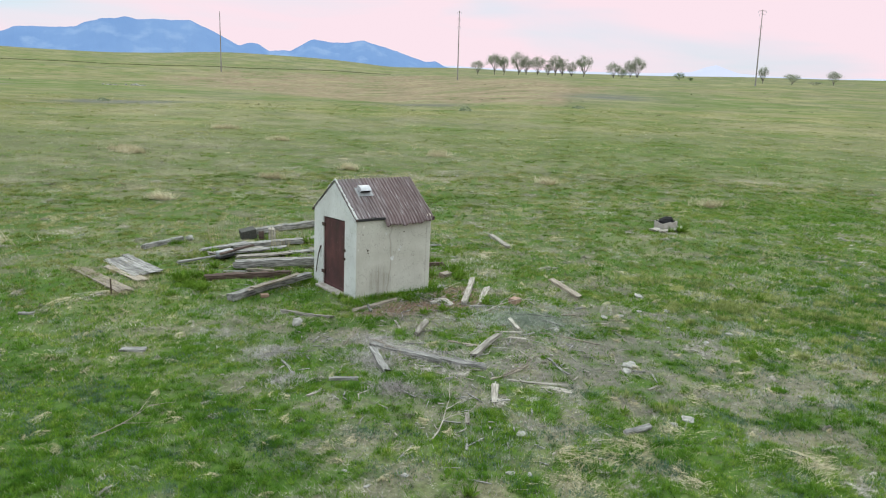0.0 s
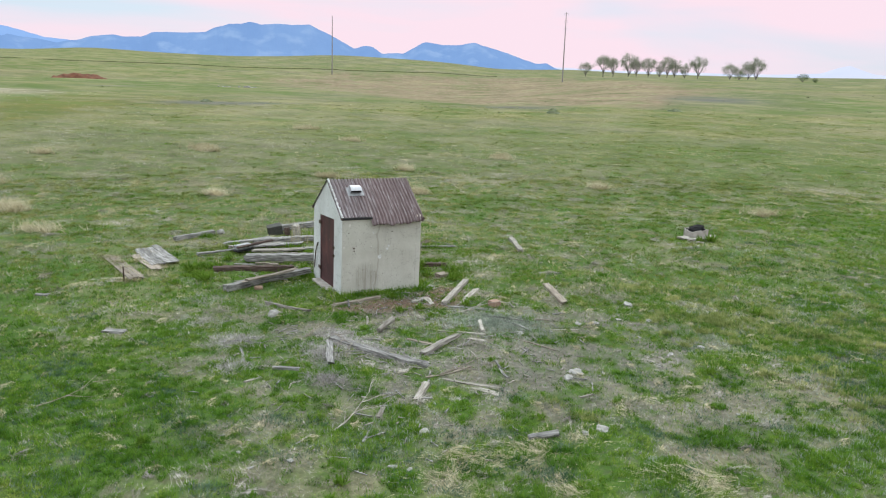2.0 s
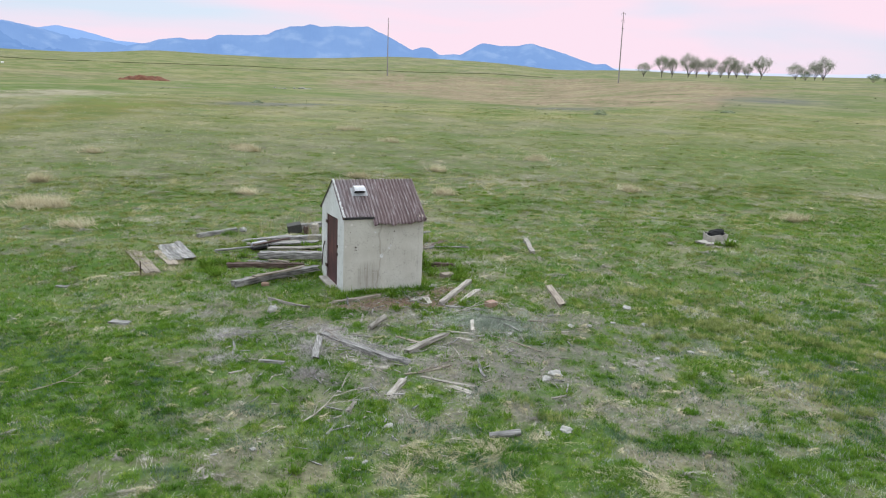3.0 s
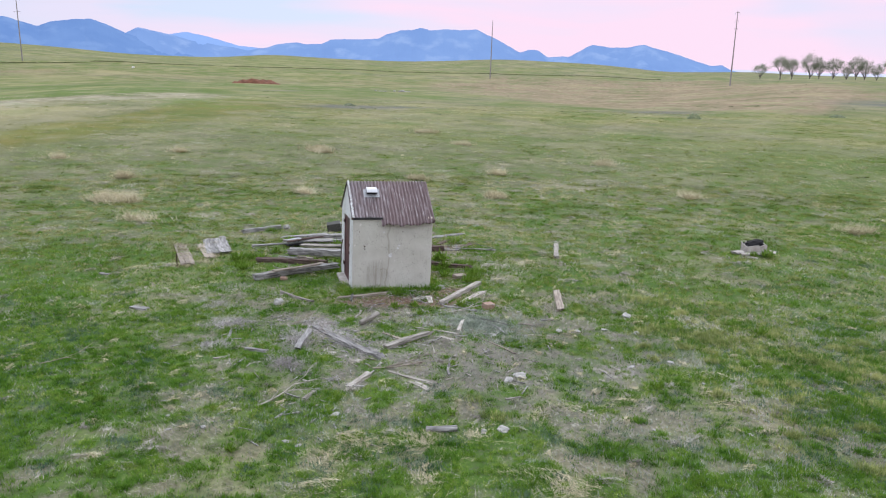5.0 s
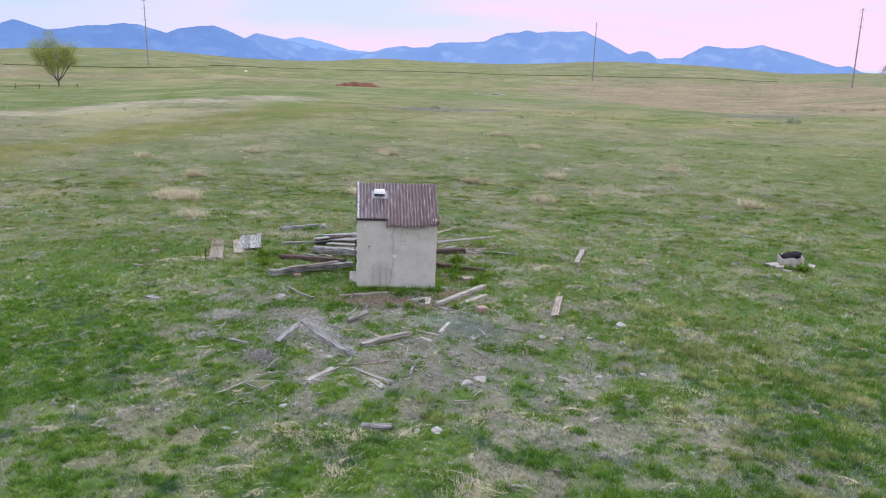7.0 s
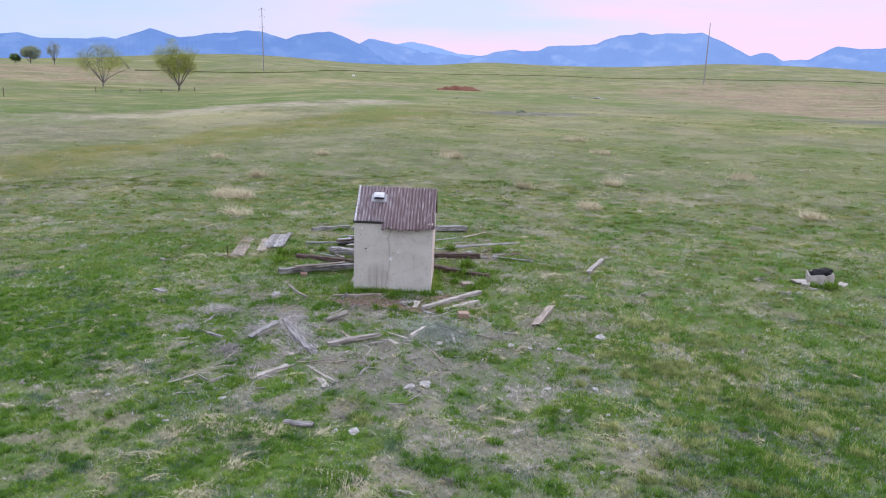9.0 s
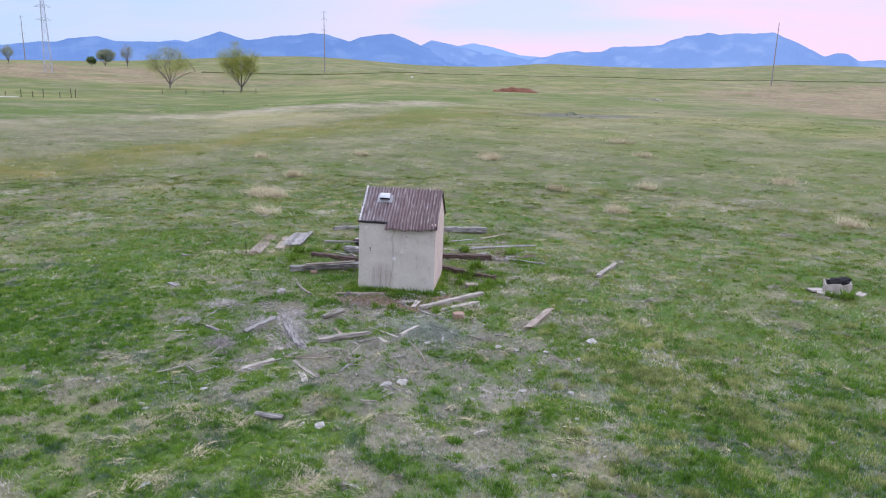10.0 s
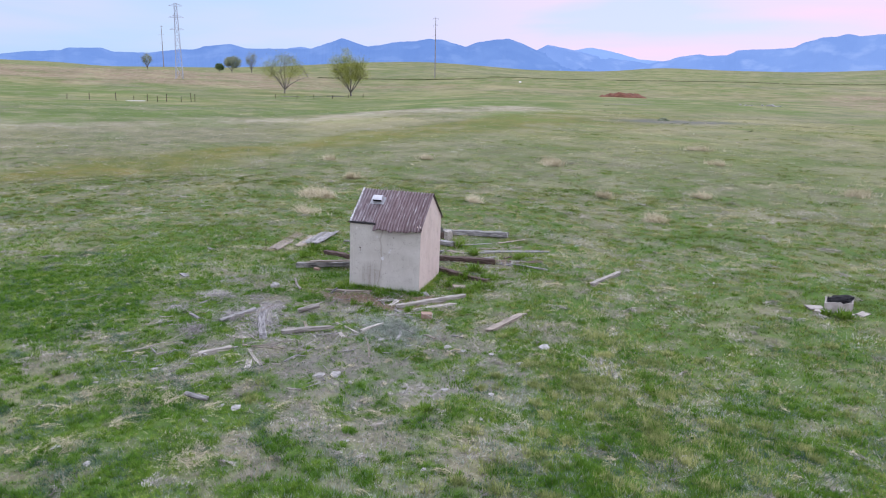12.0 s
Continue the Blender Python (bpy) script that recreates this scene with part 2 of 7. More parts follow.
def roof_iron():
    m, nt, b = material("rusted_corrugated_iron", 0.62, 0.15, 0.35)
    streak = noise_node(nt, 2.4, 6, (16, 1.0, 1.0))
    blot = noise_node(nt, 2.2, 5)
    c = ramp_node(nt, streak, [(0.30, (0.072, 0.042, 0.044)), (0.46, (0.135, 0.088, 0.092)), (0.57, (0.175, 0.125, 0.13)), (0.66, (0.40, 0.375, 0.385)), (0.74, (0.50, 0.48, 0.49))])
    c = mix_node(nt, ramp_node(nt, blot, [(0.45, (0, 0, 0)), (0.75, (0.75, 0.75, 0.75))]), c, (0.105, 0.068, 0.068))
    co, sep = nt.nodes.new("ShaderNodeTexCoord"), nt.nodes.new("ShaderNodeSeparateXYZ")
    nt.links.new(co.outputs["Object"], sep.inputs["Vector"])
    zinc = math_node(nt, "ADD", math_node(nt, "MULTIPLY", math_node(nt, "SUBTRACT", 1.15, sep.outputs["X"]), 0.8), math_node(nt, "MULTIPLY", math_node(nt, "SUBTRACT", noise_node(nt, 1.7, 5, (5, 1, 1)), 0.5), 3.0))
    zinc = math_node(nt, "MULTIPLY", math_node(nt, "MINIMUM", math_node(nt, "MAXIMUM", zinc, 0.0), 1.0), 0.55)
    c = mix_node(nt, zinc, c, ramp_node(nt, streak, [(0.35, (0.13, 0.11, 0.12)), (0.6, (0.34, 0.32, 0.345))]))   # zinc left grey-lilac on the older sheets
    crest = math_node(nt, "SINE", math_node(nt, "MULTIPLY", sep.outputs["X"], 2 * math.pi / 0.1))
    worn = math_node(nt, "MULTIPLY", math_node(nt, "MAXIMUM", crest, 0.0), math_node(nt, "MULTIPLY", streak, 0.4))
    c = mix_node(nt, worn, c, (0.34, 0.31, 0.31))                 # pale wear on the crests, with their light put into the colour
    grime_shade = math_node(nt, "MULTIPLY", math_node(nt, "MAXIMUM", math_node(nt, "MULTIPLY", crest, -1.0), 0.0), 0.5)
    c = mix_node(nt, grime_shade, c, (0.050, 0.030, 0.028))             # rust and dirt in the troughs, with their shade put into the colour
    v = nt.nodes.new("ShaderNodeHueSaturation")
    nt.links.new(c, v.inputs["Color"])
    nt.links.new(math_node(nt, "ADD", math_node(nt, "MULTIPLY", random_of(nt), 0.28), 0.82), v.inputs["Value"])
    nt.links.new(v.outputs["Color"], b.inputs["Base Color"])
    nt.links.new(bump_node(nt, noise_node(nt, 60, 3), 0.15, 0.003), b.inputs["Normal"])
    return m


ROOF_IRON = roof_iron()


def door_paint():
    m, nt, b = material("worn_maroon_door_paint", 0.6, 0.0, 0.35)
    big, fine = noise_node(nt, 2.4, 5, (1, 1, 0.6)), noise_node(nt, 24, 5, (1, 1, 0.2))
    c = ramp_node(nt, big, [(0.3, (0.045, 0.022, 0.024)), (0.55, (0.085, 0.033, 0.035)), (0.75, (0.135, 0.055, 0.052))])
    c = mix_node(nt, math_node(nt, "MULTIPLY", math_node(nt, "GREATER_THAN", fine, 0.66), 0.5), c, (0.22, 0.14, 0.12))
    nt.links.new(c, b.inputs["Base Color"])
    nt.links.new(bump_node(nt, fine, 0.2, 0.004), b.inputs["Normal"])
    return m


DOOR_PAINT = door_paint()


def ground_material():
    """Prairie soil, thatch and new grass; the masks say where each grows."""
    m, nt, b = material("prairie_ground", 0.95, 0, 0.1)

    def mask(name):
        a = nt.nodes.new("ShaderNodeAttribute")
        a.attribute_name = name
        return a.outputs["Fac"]

    fine, mid, wide, clump = noise_node(nt, 9.0, 6), noise_node(nt, 1.3, 5), noise_node(nt, 0.11, 5), noise_node(nt, 2.6, 4)

    def clamp(v):
        return math_node(nt, "MINIMUM", math_node(nt, "MAXIMUM", v, 0.0), 1.0)

    def vary(n, amount):
        return math_node(nt, "MULTIPLY", math_node(nt, "SUBTRACT", n, 0.5), amount)

    grit = math_node(nt, "ADD", math_node(nt, "MULTIPLY", noise_node(nt, 34.0, 5, rough=0.7), 0.6), math_node(nt, "MULTIPLY", fine, 0.4))
    soil = ramp_node(nt, grit, [(0.3, (0.058, 0.055, 0.048)), (0.5, (0.150, 0.141, 0.126)), (0.72, (0.335, 0.318, 0.292))])
    thatch = ramp_node(nt, grit, [(0.28, (0.042, 0.050, 0.022)), (0.5, (0.105, 0.110, 0.056)), (0.72, (0.235, 0.225, 0.145))])
    straw = ramp_node(nt, fine, [(0.3, (0.13, 0.118, 0.065)), (0.7, (0.34, 0.31, 0.205))])
    green = ramp_node(nt, math_node(nt, "ADD", math_node(nt, "MULTIPLY", mid, 0.5), math_node(nt, "MULTIPLY", fine, 0.5)), [(0.32, (0.028, 0.064, 0.012)), (0.52, (0.058, 0.112, 0.020)), (0.7, (0.11, 0.158, 0.040))])
    olive = ramp_node(nt, wide, [(0.40, (0.115, 0.138, 0.034)), (0.60, (0.245, 0.215, 0.10))])
    green = mix_node(nt, mask("far"), green, mix_node(nt, 0.75, green, olive))
    c = mix_node(nt, clamp(math_node(nt, "ADD", vary(mid, 1.4), mask("bare"))), thatch, soil)
    c = mix_node(nt, clamp(math_node(nt, "ADD", math_node(nt, "SUBTRACT", math_node(nt, "ADD", vary(clump, 2.2), vary(mid, 1.2)), 0.25), mask("straw"))), c, straw)
    k = clamp(math_node(nt, "ADD", math_node(nt, "ADD", vary(fine, 1.2), vary(clump, 1.4)), mask("lush")))
    c = mix_node(nt, k, c, green)
    # strips of other growth across the far field, mottled at two sizes
    mott, speck = noise_node(nt, 0.55, 6, rough=0.65), noise_node(nt, 0.09, 6, (1, 1, 1), rough=0.7)
    for name, tints, much in (("bank", [(0.38, (0.10, 0.105, 0.055)), (0.46, (0.235, 0.212, 0.148)), (0.53, (0.30, 0.27, 0.20)), (0.62, (0.42, 0.38, 0.30))], 0.85),
                              ("sward", [(0.38, (0.055, 0.082, 0.014)), (0.50, (0.115, 0.12, 0.024)), (0.62, (0.175, 0.14, 0.042))], 0.9),
                              ("new_green", [(0.36, (0.046, 0.088, 0.014)), (0.50, (0.076, 0.124, 0.024)), (0.66, (0.125, 0.150, 0.042))], 0.85),
                              ("brown", [(0.38, (0.085, 0.098, 0.036)), (0.46, (0.185, 0.138, 0.086)), (0.54, (0.24, 0.176, 0.118)), (0.62, (0.39, 0.31, 0.225))], 1.0)):
        grow_in = math_node(nt, "MULTIPLY", clamp(math_node(nt, "ADD", mask(name), math_node(nt, "MULTIPLY", vary(mott, 1.6), mask(name)))), much)
        both = math_node(nt, "ADD", math_node(nt, "MULTIPLY", mott, 0.5), math_node(nt, "MULTIPLY", speck, 0.5))
        c = mix_node(nt, grow_in, c, ramp_node(nt, both, tints))
    c = mix_node(nt, mask("earth"), c, ramp_node(nt, fine, [(0.3, (0.085, 0.055, 0.038)), (0.55, (0.165, 0.108, 0.076)), (0.75, (0.25, 0.18, 0.135))]))
    # broad damp hollows keep greener grass
    hollow = math_node(nt, "MULTIPLY", clamp(math_node(nt, "MULTIPLY", math_node(nt, "SUBTRACT", speck, 0.52), 9.0)), mask("far"))
    c = mix_node(nt, math_node(nt, "MULTIPLY", hollow, 0.55), c, (0.080, 0.145, 0.024))
    tone = noise_node(nt, 0.035, 7, rough=0.72)                  # long swells of greener and of drier ground
    c = mix_node(nt, math_node(nt, "MULTIPLY", math_node(nt, "MULTIPLY", clamp(math_node(nt, "MULTIPLY", math_node(nt, "SUBTRACT", 0.48, tone), 11.0)), mask("far")), 0.5), c, (0.075, 0.12, 0.022))
    c = mix_node(nt, math_node(nt, "MULTIPLY", math_node(nt, "MULTIPLY", clamp(math_node(nt, "MULTIPLY", math_node(nt, "SUBTRACT", tone, 0.53), 11.0)), mask("far")), 0.5), c, (0.29, 0.26, 0.135))
    ash = clamp(math_node(nt, "MULTIPLY", math_node(nt, "MULTIPLY", mask("bare"), mask("far")), math_node(nt, "MULTIPLY", mott, 2.4)))
    c = mix_node(nt, math_node(nt, "MULTIPLY", ash, 0.85), c, (0.10, 0.102, 0.095))
    drift = noise_node(nt, 0.16, 7, rough=0.68)                               # drifts of last year's growth across the field
    c = mix_node(nt, math_node(nt, "MULTIPLY", clamp(math_node(nt, "MULTIPLY", math_node(nt, "SUBTRACT", drift, 0.5), 7.0)), 0.5), c, straw)
    nt.links.new(c, b.inputs["Base Color"])
    nt.links.new(bump_node(nt, math_node(nt, "ADD", fine, mid), 0.7, 0.03), b.inputs["Normal"])
    return m


GROUND = ground_material()


def blade_material(name, stops, through_light=0.3, clump=4.5, own=0.35, wide=0.45, swing=1.5):
    """Thin leaves: diffuse with some light through them; shades go by tuft, and a little by blade."""
    m = bpy.data.materials.new(name)
    m.use_nodes = True
    nt = m.node_tree
    nt.nodes.remove(nt.nodes["Principled BSDF"])
    geo = nt.nodes.new("ShaderNodeNewGeometry")
    patch, tuft = noise_node(nt, wide, 4), noise_node(nt, clump, 3, rough=0.7)
    f = math_node(nt, "MULTIPLY", math_node(nt, "SUBTRACT", geo.outputs["Random Per Island"], 0.5), own)
    f = math_node(nt, "ADD", f, math_node(nt, "MULTIPLY", math_node(nt, "SUBTRACT", tuft, 0.5), 2.0))
    f = math_node(nt, "ADD", f, math_node(nt, "MULTIPLY", math_node(nt, "SUBTRACT", patch, 0.5), swing))
    c = ramp_node(nt, math_node(nt, "ADD", f, 0.5), stops)
    d, t, s = nt.nodes.new("ShaderNodeBsdfDiffuse"), nt.nodes.new("ShaderNodeBsdfTranslucent"), nt.nodes.new("ShaderNodeMixShader")
    s.inputs["Fac"].default_value = through_light
    nt.links.new(c, d.inputs["Color"])
    nt.links.new(c, t.inputs["Color"])
    nt.links.new(d.outputs["BSDF"], s.inputs[1])
    nt.links.new(t.outputs["BSDF"], s.inputs[2])
    nt.links.new(s.outputs["Shader"], nt.nodes["Material Output"].inputs["Surface"])
    return m


GRASS = blade_material("spring_grass", [(0.05, (0.050, 0.126, 0.015)), (0.4, (0.104, 0.216, 0.024)), (0.65, (0.168, 0.282, 0.038)), (0.95, (0.29, 0.355, 0.092))])
FIELD = blade_material("prairie_field_grass", [(0.05, (0.085, 0.135, 0.026)), (0.4, (0.20, 0.225, 0.060)), (0.65, (0.345, 0.335, 0.15)), (0.95, (0.53, 0.49, 0.32))], 0.45, 1.0, wide=0.24, swing=2.6)
RANK = blade_material("rank_green_grass", [(0.1, (0.056, 0.138, 0.018)), (0.5, (0.102, 0.215, 0.028)), (0.9, (0.172, 0.285, 0.044))])
DRY = blade_material("dry_straw_grass", [(0.1, (0.19, 0.165, 0.10)), (0.5, (0.37, 0.33, 0.215)), (0.9, (0.60, 0.55, 0.40))])
LITTER = blade_material("grey_thatch", [(0.1, (0.125, 0.112, 0.100)), (0.5, (0.295, 0.270, 0.243)), (0.9, (0.61, 0.57, 0.52))], 0.15)
STRAW = blade_material("bleached_bunchgrass", [(0.1, (0.34, 0.30, 0.19)), (0.5, (0.52, 0.465, 0.315)), (0.9, (0.68, 0.63, 0.475))], 0.3, 9.0)
TWIG = blade_material("dead_lilac_grey_twigs", [(0.1, (0.19, 0.175, 0.168)), (0.5, (0.35, 0.325, 0.312)), (0.9, (0.56, 0.53, 0.51))], 0.0, 9.0)
SAGE = blade_material("grey_green_sage", [(0.1, (0.18, 0.225, 0.175)), (0.5, (0.30, 0.345, 0.285)), (0.9, (0.46, 0.50, 0.43))])
HERB = blade_material("blue_green_herb", [(0.1, (0.060, 0.115, 0.072)), (0.5, (0.105, 0.170, 0.115)), (0.9, (0.19, 0.255, 0.185))])
WEED_LEAF = blade_material("weed_leaf", [(0.1, (0.07, 0.145, 0.018)), (0.5, (0.135, 0.235, 0.032)), (0.9, (0.22, 0.31, 0.06))])
MUSTARD = blade_material("yellow_green_mustard_weed", [(0.1, (0.165, 0.215, 0.065)), (0.5, (0.285, 0.325, 0.12)), (0.9, (0.50, 0.50, 0.22))])
LEAF_NEW = blade_material("new_willow_leaf", [(0.1, (0.19, 0.22, 0.045)), (0.5, (0.29, 0.325, 0.075)), (0.9, (0.40, 0.42, 0.13))], 0.45, 0.6)
LEAF_DARK = blade_material("green_bush_leaf", [(0.1, (0.10, 0.165, 0.06)), (0.5, (0.15, 0.225, 0.085)), (0.9, (0.21, 0.285, 0.12))], 0.4, 0.5)
LEAF_OLD = blade_material("cottonwood_leaf", [(0.1, (0.19, 0.235, 0.155)), (0.5, (0.28, 0.325, 0.225)), (0.9, (0.37, 0.405, 0.29))], 0.5, 0.5)


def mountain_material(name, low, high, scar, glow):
    """A far backdrop of blue ridges that glows, haze put into its colour, with a few paler rock faces."""
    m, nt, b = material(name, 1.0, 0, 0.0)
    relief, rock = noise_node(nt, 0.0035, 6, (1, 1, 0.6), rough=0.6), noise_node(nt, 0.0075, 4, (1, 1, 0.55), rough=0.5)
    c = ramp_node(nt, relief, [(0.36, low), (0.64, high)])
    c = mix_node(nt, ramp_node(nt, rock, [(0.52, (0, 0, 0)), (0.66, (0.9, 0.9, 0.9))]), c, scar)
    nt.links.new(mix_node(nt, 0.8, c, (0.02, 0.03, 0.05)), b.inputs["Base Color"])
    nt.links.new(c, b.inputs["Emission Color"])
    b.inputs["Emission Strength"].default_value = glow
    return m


# haze of each distance is put into these colours, which the ranges emit
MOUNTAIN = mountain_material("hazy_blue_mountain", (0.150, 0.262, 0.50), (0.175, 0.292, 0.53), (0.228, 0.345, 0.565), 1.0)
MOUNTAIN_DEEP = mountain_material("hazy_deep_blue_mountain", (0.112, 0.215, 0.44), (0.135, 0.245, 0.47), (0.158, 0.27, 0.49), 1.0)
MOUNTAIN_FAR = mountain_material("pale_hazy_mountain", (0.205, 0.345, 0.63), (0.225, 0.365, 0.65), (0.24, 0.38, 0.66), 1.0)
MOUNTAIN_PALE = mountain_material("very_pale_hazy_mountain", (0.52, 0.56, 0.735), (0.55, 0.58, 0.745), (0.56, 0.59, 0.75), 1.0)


# ---- helpers for meshes ----
def finish(ob_mesh, bm, mat, smooth=False):
    bmesh.ops.recalc_face_normals(bm, faces=bm.faces)
    for f in bm.faces:
        f.smooth = smooth
    bm.to_mesh(ob_mesh)
    bm.free()
    ob_mesh.materials.append(mat)


def part(name, bm, mat, parent=None, label="", smooth=False, m=None):
    me = bpy.data.meshes.new(name)
    finish(me, bm, mat, smooth)
    ob = new(name, me)
    if parent is not None:
        ob.parent = parent
    if m is not None:
        ob.matrix_basis = m
    if label:
        tagged(ob, label)
    return ob


def soup(name, verts, tris, mat):
    """One mesh of loose triangles from arrays."""
    me = bpy.data.meshes.new(name)
    me.vertices.add(len(verts))
    me.vertices.foreach_set("co", np.asarray(verts, np.float32).ravel())
    me.loops.add(len(tris) * 3)
    me.loops.foreach_set("vertex_index", np.asarray(tris, np.int32).ravel())
    me.polygons.add(len(tris))
    me.polygons.foreach_set("loop_start", np.arange(0, len(tris) * 3, 3, dtype=np.int32))
    me.update(calc_edges=True)
    me.materials.append(mat)
    return new(name, me)


def box(bm, lo, hi, bevel=0.0):
    m = Matrix.LocRotScale([(a + b) / 2 for a, b in zip(lo, hi)], None, [b - a for a, b in zip(lo, hi)])
    made = bmesh.ops.create_cube(bm, size=1.0, matrix=m)["verts"]
    if bevel:
        edges = list({e for v in made for e in v.link_edges})
        bmesh.ops.bevel(bm, geom=edges, offset=bevel, segments=1, affect="EDGES")


def tube(bm, points, radii, sides=8, cap=True):
    """A tapered tube along points."""
    rings = []
    for i, p in enumerate(points):
        p = Vector(p)
        d = Vector(points[min(i + 1, len(points) - 1)]) - Vector(points[max(i - 1, 0)])
        q = d.to_track_quat("Z", "Y")
        rings.append([bm.verts.new(p + q @ Vector((radii[i] * math.cos(2 * math.pi * k / sides), radii[i] * math.sin(2 * math.pi * k / sides), 0))) for k in range(sides)])
    for a, b in zip(rings, rings[1:]):
        for k in range(sides):
            bm.faces.new((a[k], a[(k + 1) % sides], b[(k + 1) % sides], b[k]))
    if cap:
        bm.faces.new(rings[0][::-1])
        bm.faces.new(rings[-1])


# ---- ground ----
HX, HY = 8.6, 0.8          # where the bearings of the far country are taken from


def ramp(v, a, b):
    t = np.clip((np.asarray(v, float) - a) / (b - a), 0, 1)
    return t * t * (3 - 2 * t)


def bell(v, c, w):
    return np.exp(-((np.asarray(v, float) - c) / w) ** 2)


def lattice(ix, iy, seed):
    n = np.sin(ix * 127.1 + iy * 311.7 + seed * 74.7) * 43758.5453
    return n - np.floor(n)


def value_noise(x, y, seed=0):
    ix, iy = np.floor(x), np.floor(y)
    fx, fy = x - ix, y - iy
    fx, fy = fx * fx * (3 - 2 * fx), fy * fy * (3 - 2 * fy)
    a, b = lattice(ix, iy, seed), lattice(ix + 1, iy, seed)
    c, d = lattice(ix, iy + 1, seed), lattice(ix + 1, iy + 1, seed)
    return (a * (1 - fx) + b * fx) * (1 - fy) + (c * (1 - fx) + d * fx) * fy


def fbm(x, y, scale, seed=0, octaves=4):
    total, amp, norm = 0.0, 1.0, 0.0
    for k in range(octaves):
        total = total + amp * value_noise(x / scale + 17.3 * k, y / scale - 9.1 * k, seed + k)
        norm += amp
        amp *= 0.55
        scale *= 0.47
    return total / norm


RINGS = np.arange(0, 1105, 5.0)


def profile(knots):
    z = np.interp(RINGS, (0, 45, 120, 220, 400, 620, 1100), knots)
    pad = np.concatenate([np.zeros(8), z, z[-1] + (z[-1] - z[-2]) * np.arange(1, 9)])
    return np.convolve(pad, np.ones(17) / 17, "valid") * ramp(RINGS, 20, 70)


LEFT = profile((0, 0, 1.0, -1.6, 0.8, 8.5, 0))
MID = profile((0, 0, 1.9, 2.8, 3.2, 13.8, 0))
RIGHT = profile((0, 0, 2.1, 5.6, 13.0, 21.0, 0))


CREST = ((-59.37, 1.0), (-22.87, 1.02), (-16.67, 1.1), (-10.77, 1.05), (-0.07, 1.14), (3.83, 1.33), (6.63, 1.27), (9.83, 1.22), (12.23, 1.5), (15.23, 1.73), (19.03, 1.87), (21.13, 1.95), (23.23, 1.92), (26.13, 1.74), (29.93, 1.62),
         (34.83, 1.70), (37.53, 1.8), (39.63, 1.88), (42.43, 1.63), (44.13, 1.54), (46.63, 1.55), (49.83, 1.6), (53.03, 1.84), (55.93, 2.0), (58.13, 2.06), (62.23, 1.93), (65.63, 1.7), (68.13, 1.5), (73.33, 1.27), (77.63, 1.23), (80.73, 1.15), (83.63, 1.36), (86.63, 1.42), (130.63, 1.3))


def skyline(az):
    """Height of the hills' crest over the eye, in degrees, by bearing."""
    a = np.arange(-70.0, 140.0, 0.5)
    e = np.convolve(np.interp(a, *zip(*CREST)), np.ones(5) / 5, "same")
    return np.interp(az, a[3:-3], e[3:-3])


NEARER = ((0, 25, 43, 73, 108, 190, 316, 442, 500, 790, 3400), (0, 25, 45, 80, 127, 225, 397, 600, 720, 1120, 4850))


def chart(x, y):
    """Bearing and distance, and the place on the chart on which the strips of growth and the rises are drawn."""
    dx, dy = np.asarray(x, float) - HX, np.asarray(y, float) - HY
    r = np.hypot(dx, dy)
    az = np.degrees(np.arctan2(-dx, dy))
    w = ramp(r, 20, 60)
    turned = az + w * np.where(np.abs(az) < 120, (az - 4.66) / 1.038 + 3.43 - az, 0)
    far = np.interp(r, *NEARER)
    return az, r, HX - far * np.sin(np.radians(turned)), HY + far * np.cos(np.radians(turned)), turned, far


def terrain(x, y):
    bearing, r, cx, cy, az, far = chart(x, y)
    wr, wl = 1 - ramp(az, -3, 12), ramp(az, 45, 60)
    rr = np.minimum(far, 1100)
    z = np.interp(rr, RINGS, MID) * (1 - wr - wl) + np.interp(rr, RINGS, RIGHT) * wr + np.interp(rr, RINGS, LEFT) * wl
    z = np.where(rr > 600, 13.8 * (1 - wr - wl) + 21.0 * wr + 8.5 * wl, z)
    z = z + (fbm(x, y, 9.0, 3, 3) - 0.5) * 0.5 * ramp(r, 45, 140) + (fbm(cx, cy, 60.0, 8, 2) - 0.5) * 2.2 * ramp(far, 160, 420)
    lift = np.clip(bearing - 31.6, -60, 60) * 0.0162 * ramp(r, 28, 120)
    low = np.degrees((z - 6.0) / np.maximum(far, 1)) + lift
    k = ramp(far, 560, 1130)
    angle = low * (1 - k) + skyline(bearing) * k
    rise = 6.1 + np.minimum(r, 800) * np.tan(np.radians(angle)) - np.maximum(r - 800, 0) * 0.012
    w = ramp(r, 28, 60)
    z = z * (1 - w) + rise * w
    z = z + 0.32 * bell(x, 8.0, 5.0) * bell(y, 30.3, 5.0)
    return z + (fbm(x, y, 1.1, 5, 3) - 0.5) * 0.10


def blob(x, y, cx, cy, rx, ry, turn=0.0):
    c, s = math.cos(radians(turn)), math.sin(radians(turn))
    dx, dy = x - cx, y - cy
    return np.exp(-(((dx * c + dy * s) / rx) ** 2 + ((-dx * s + dy * c) / ry) ** 2))


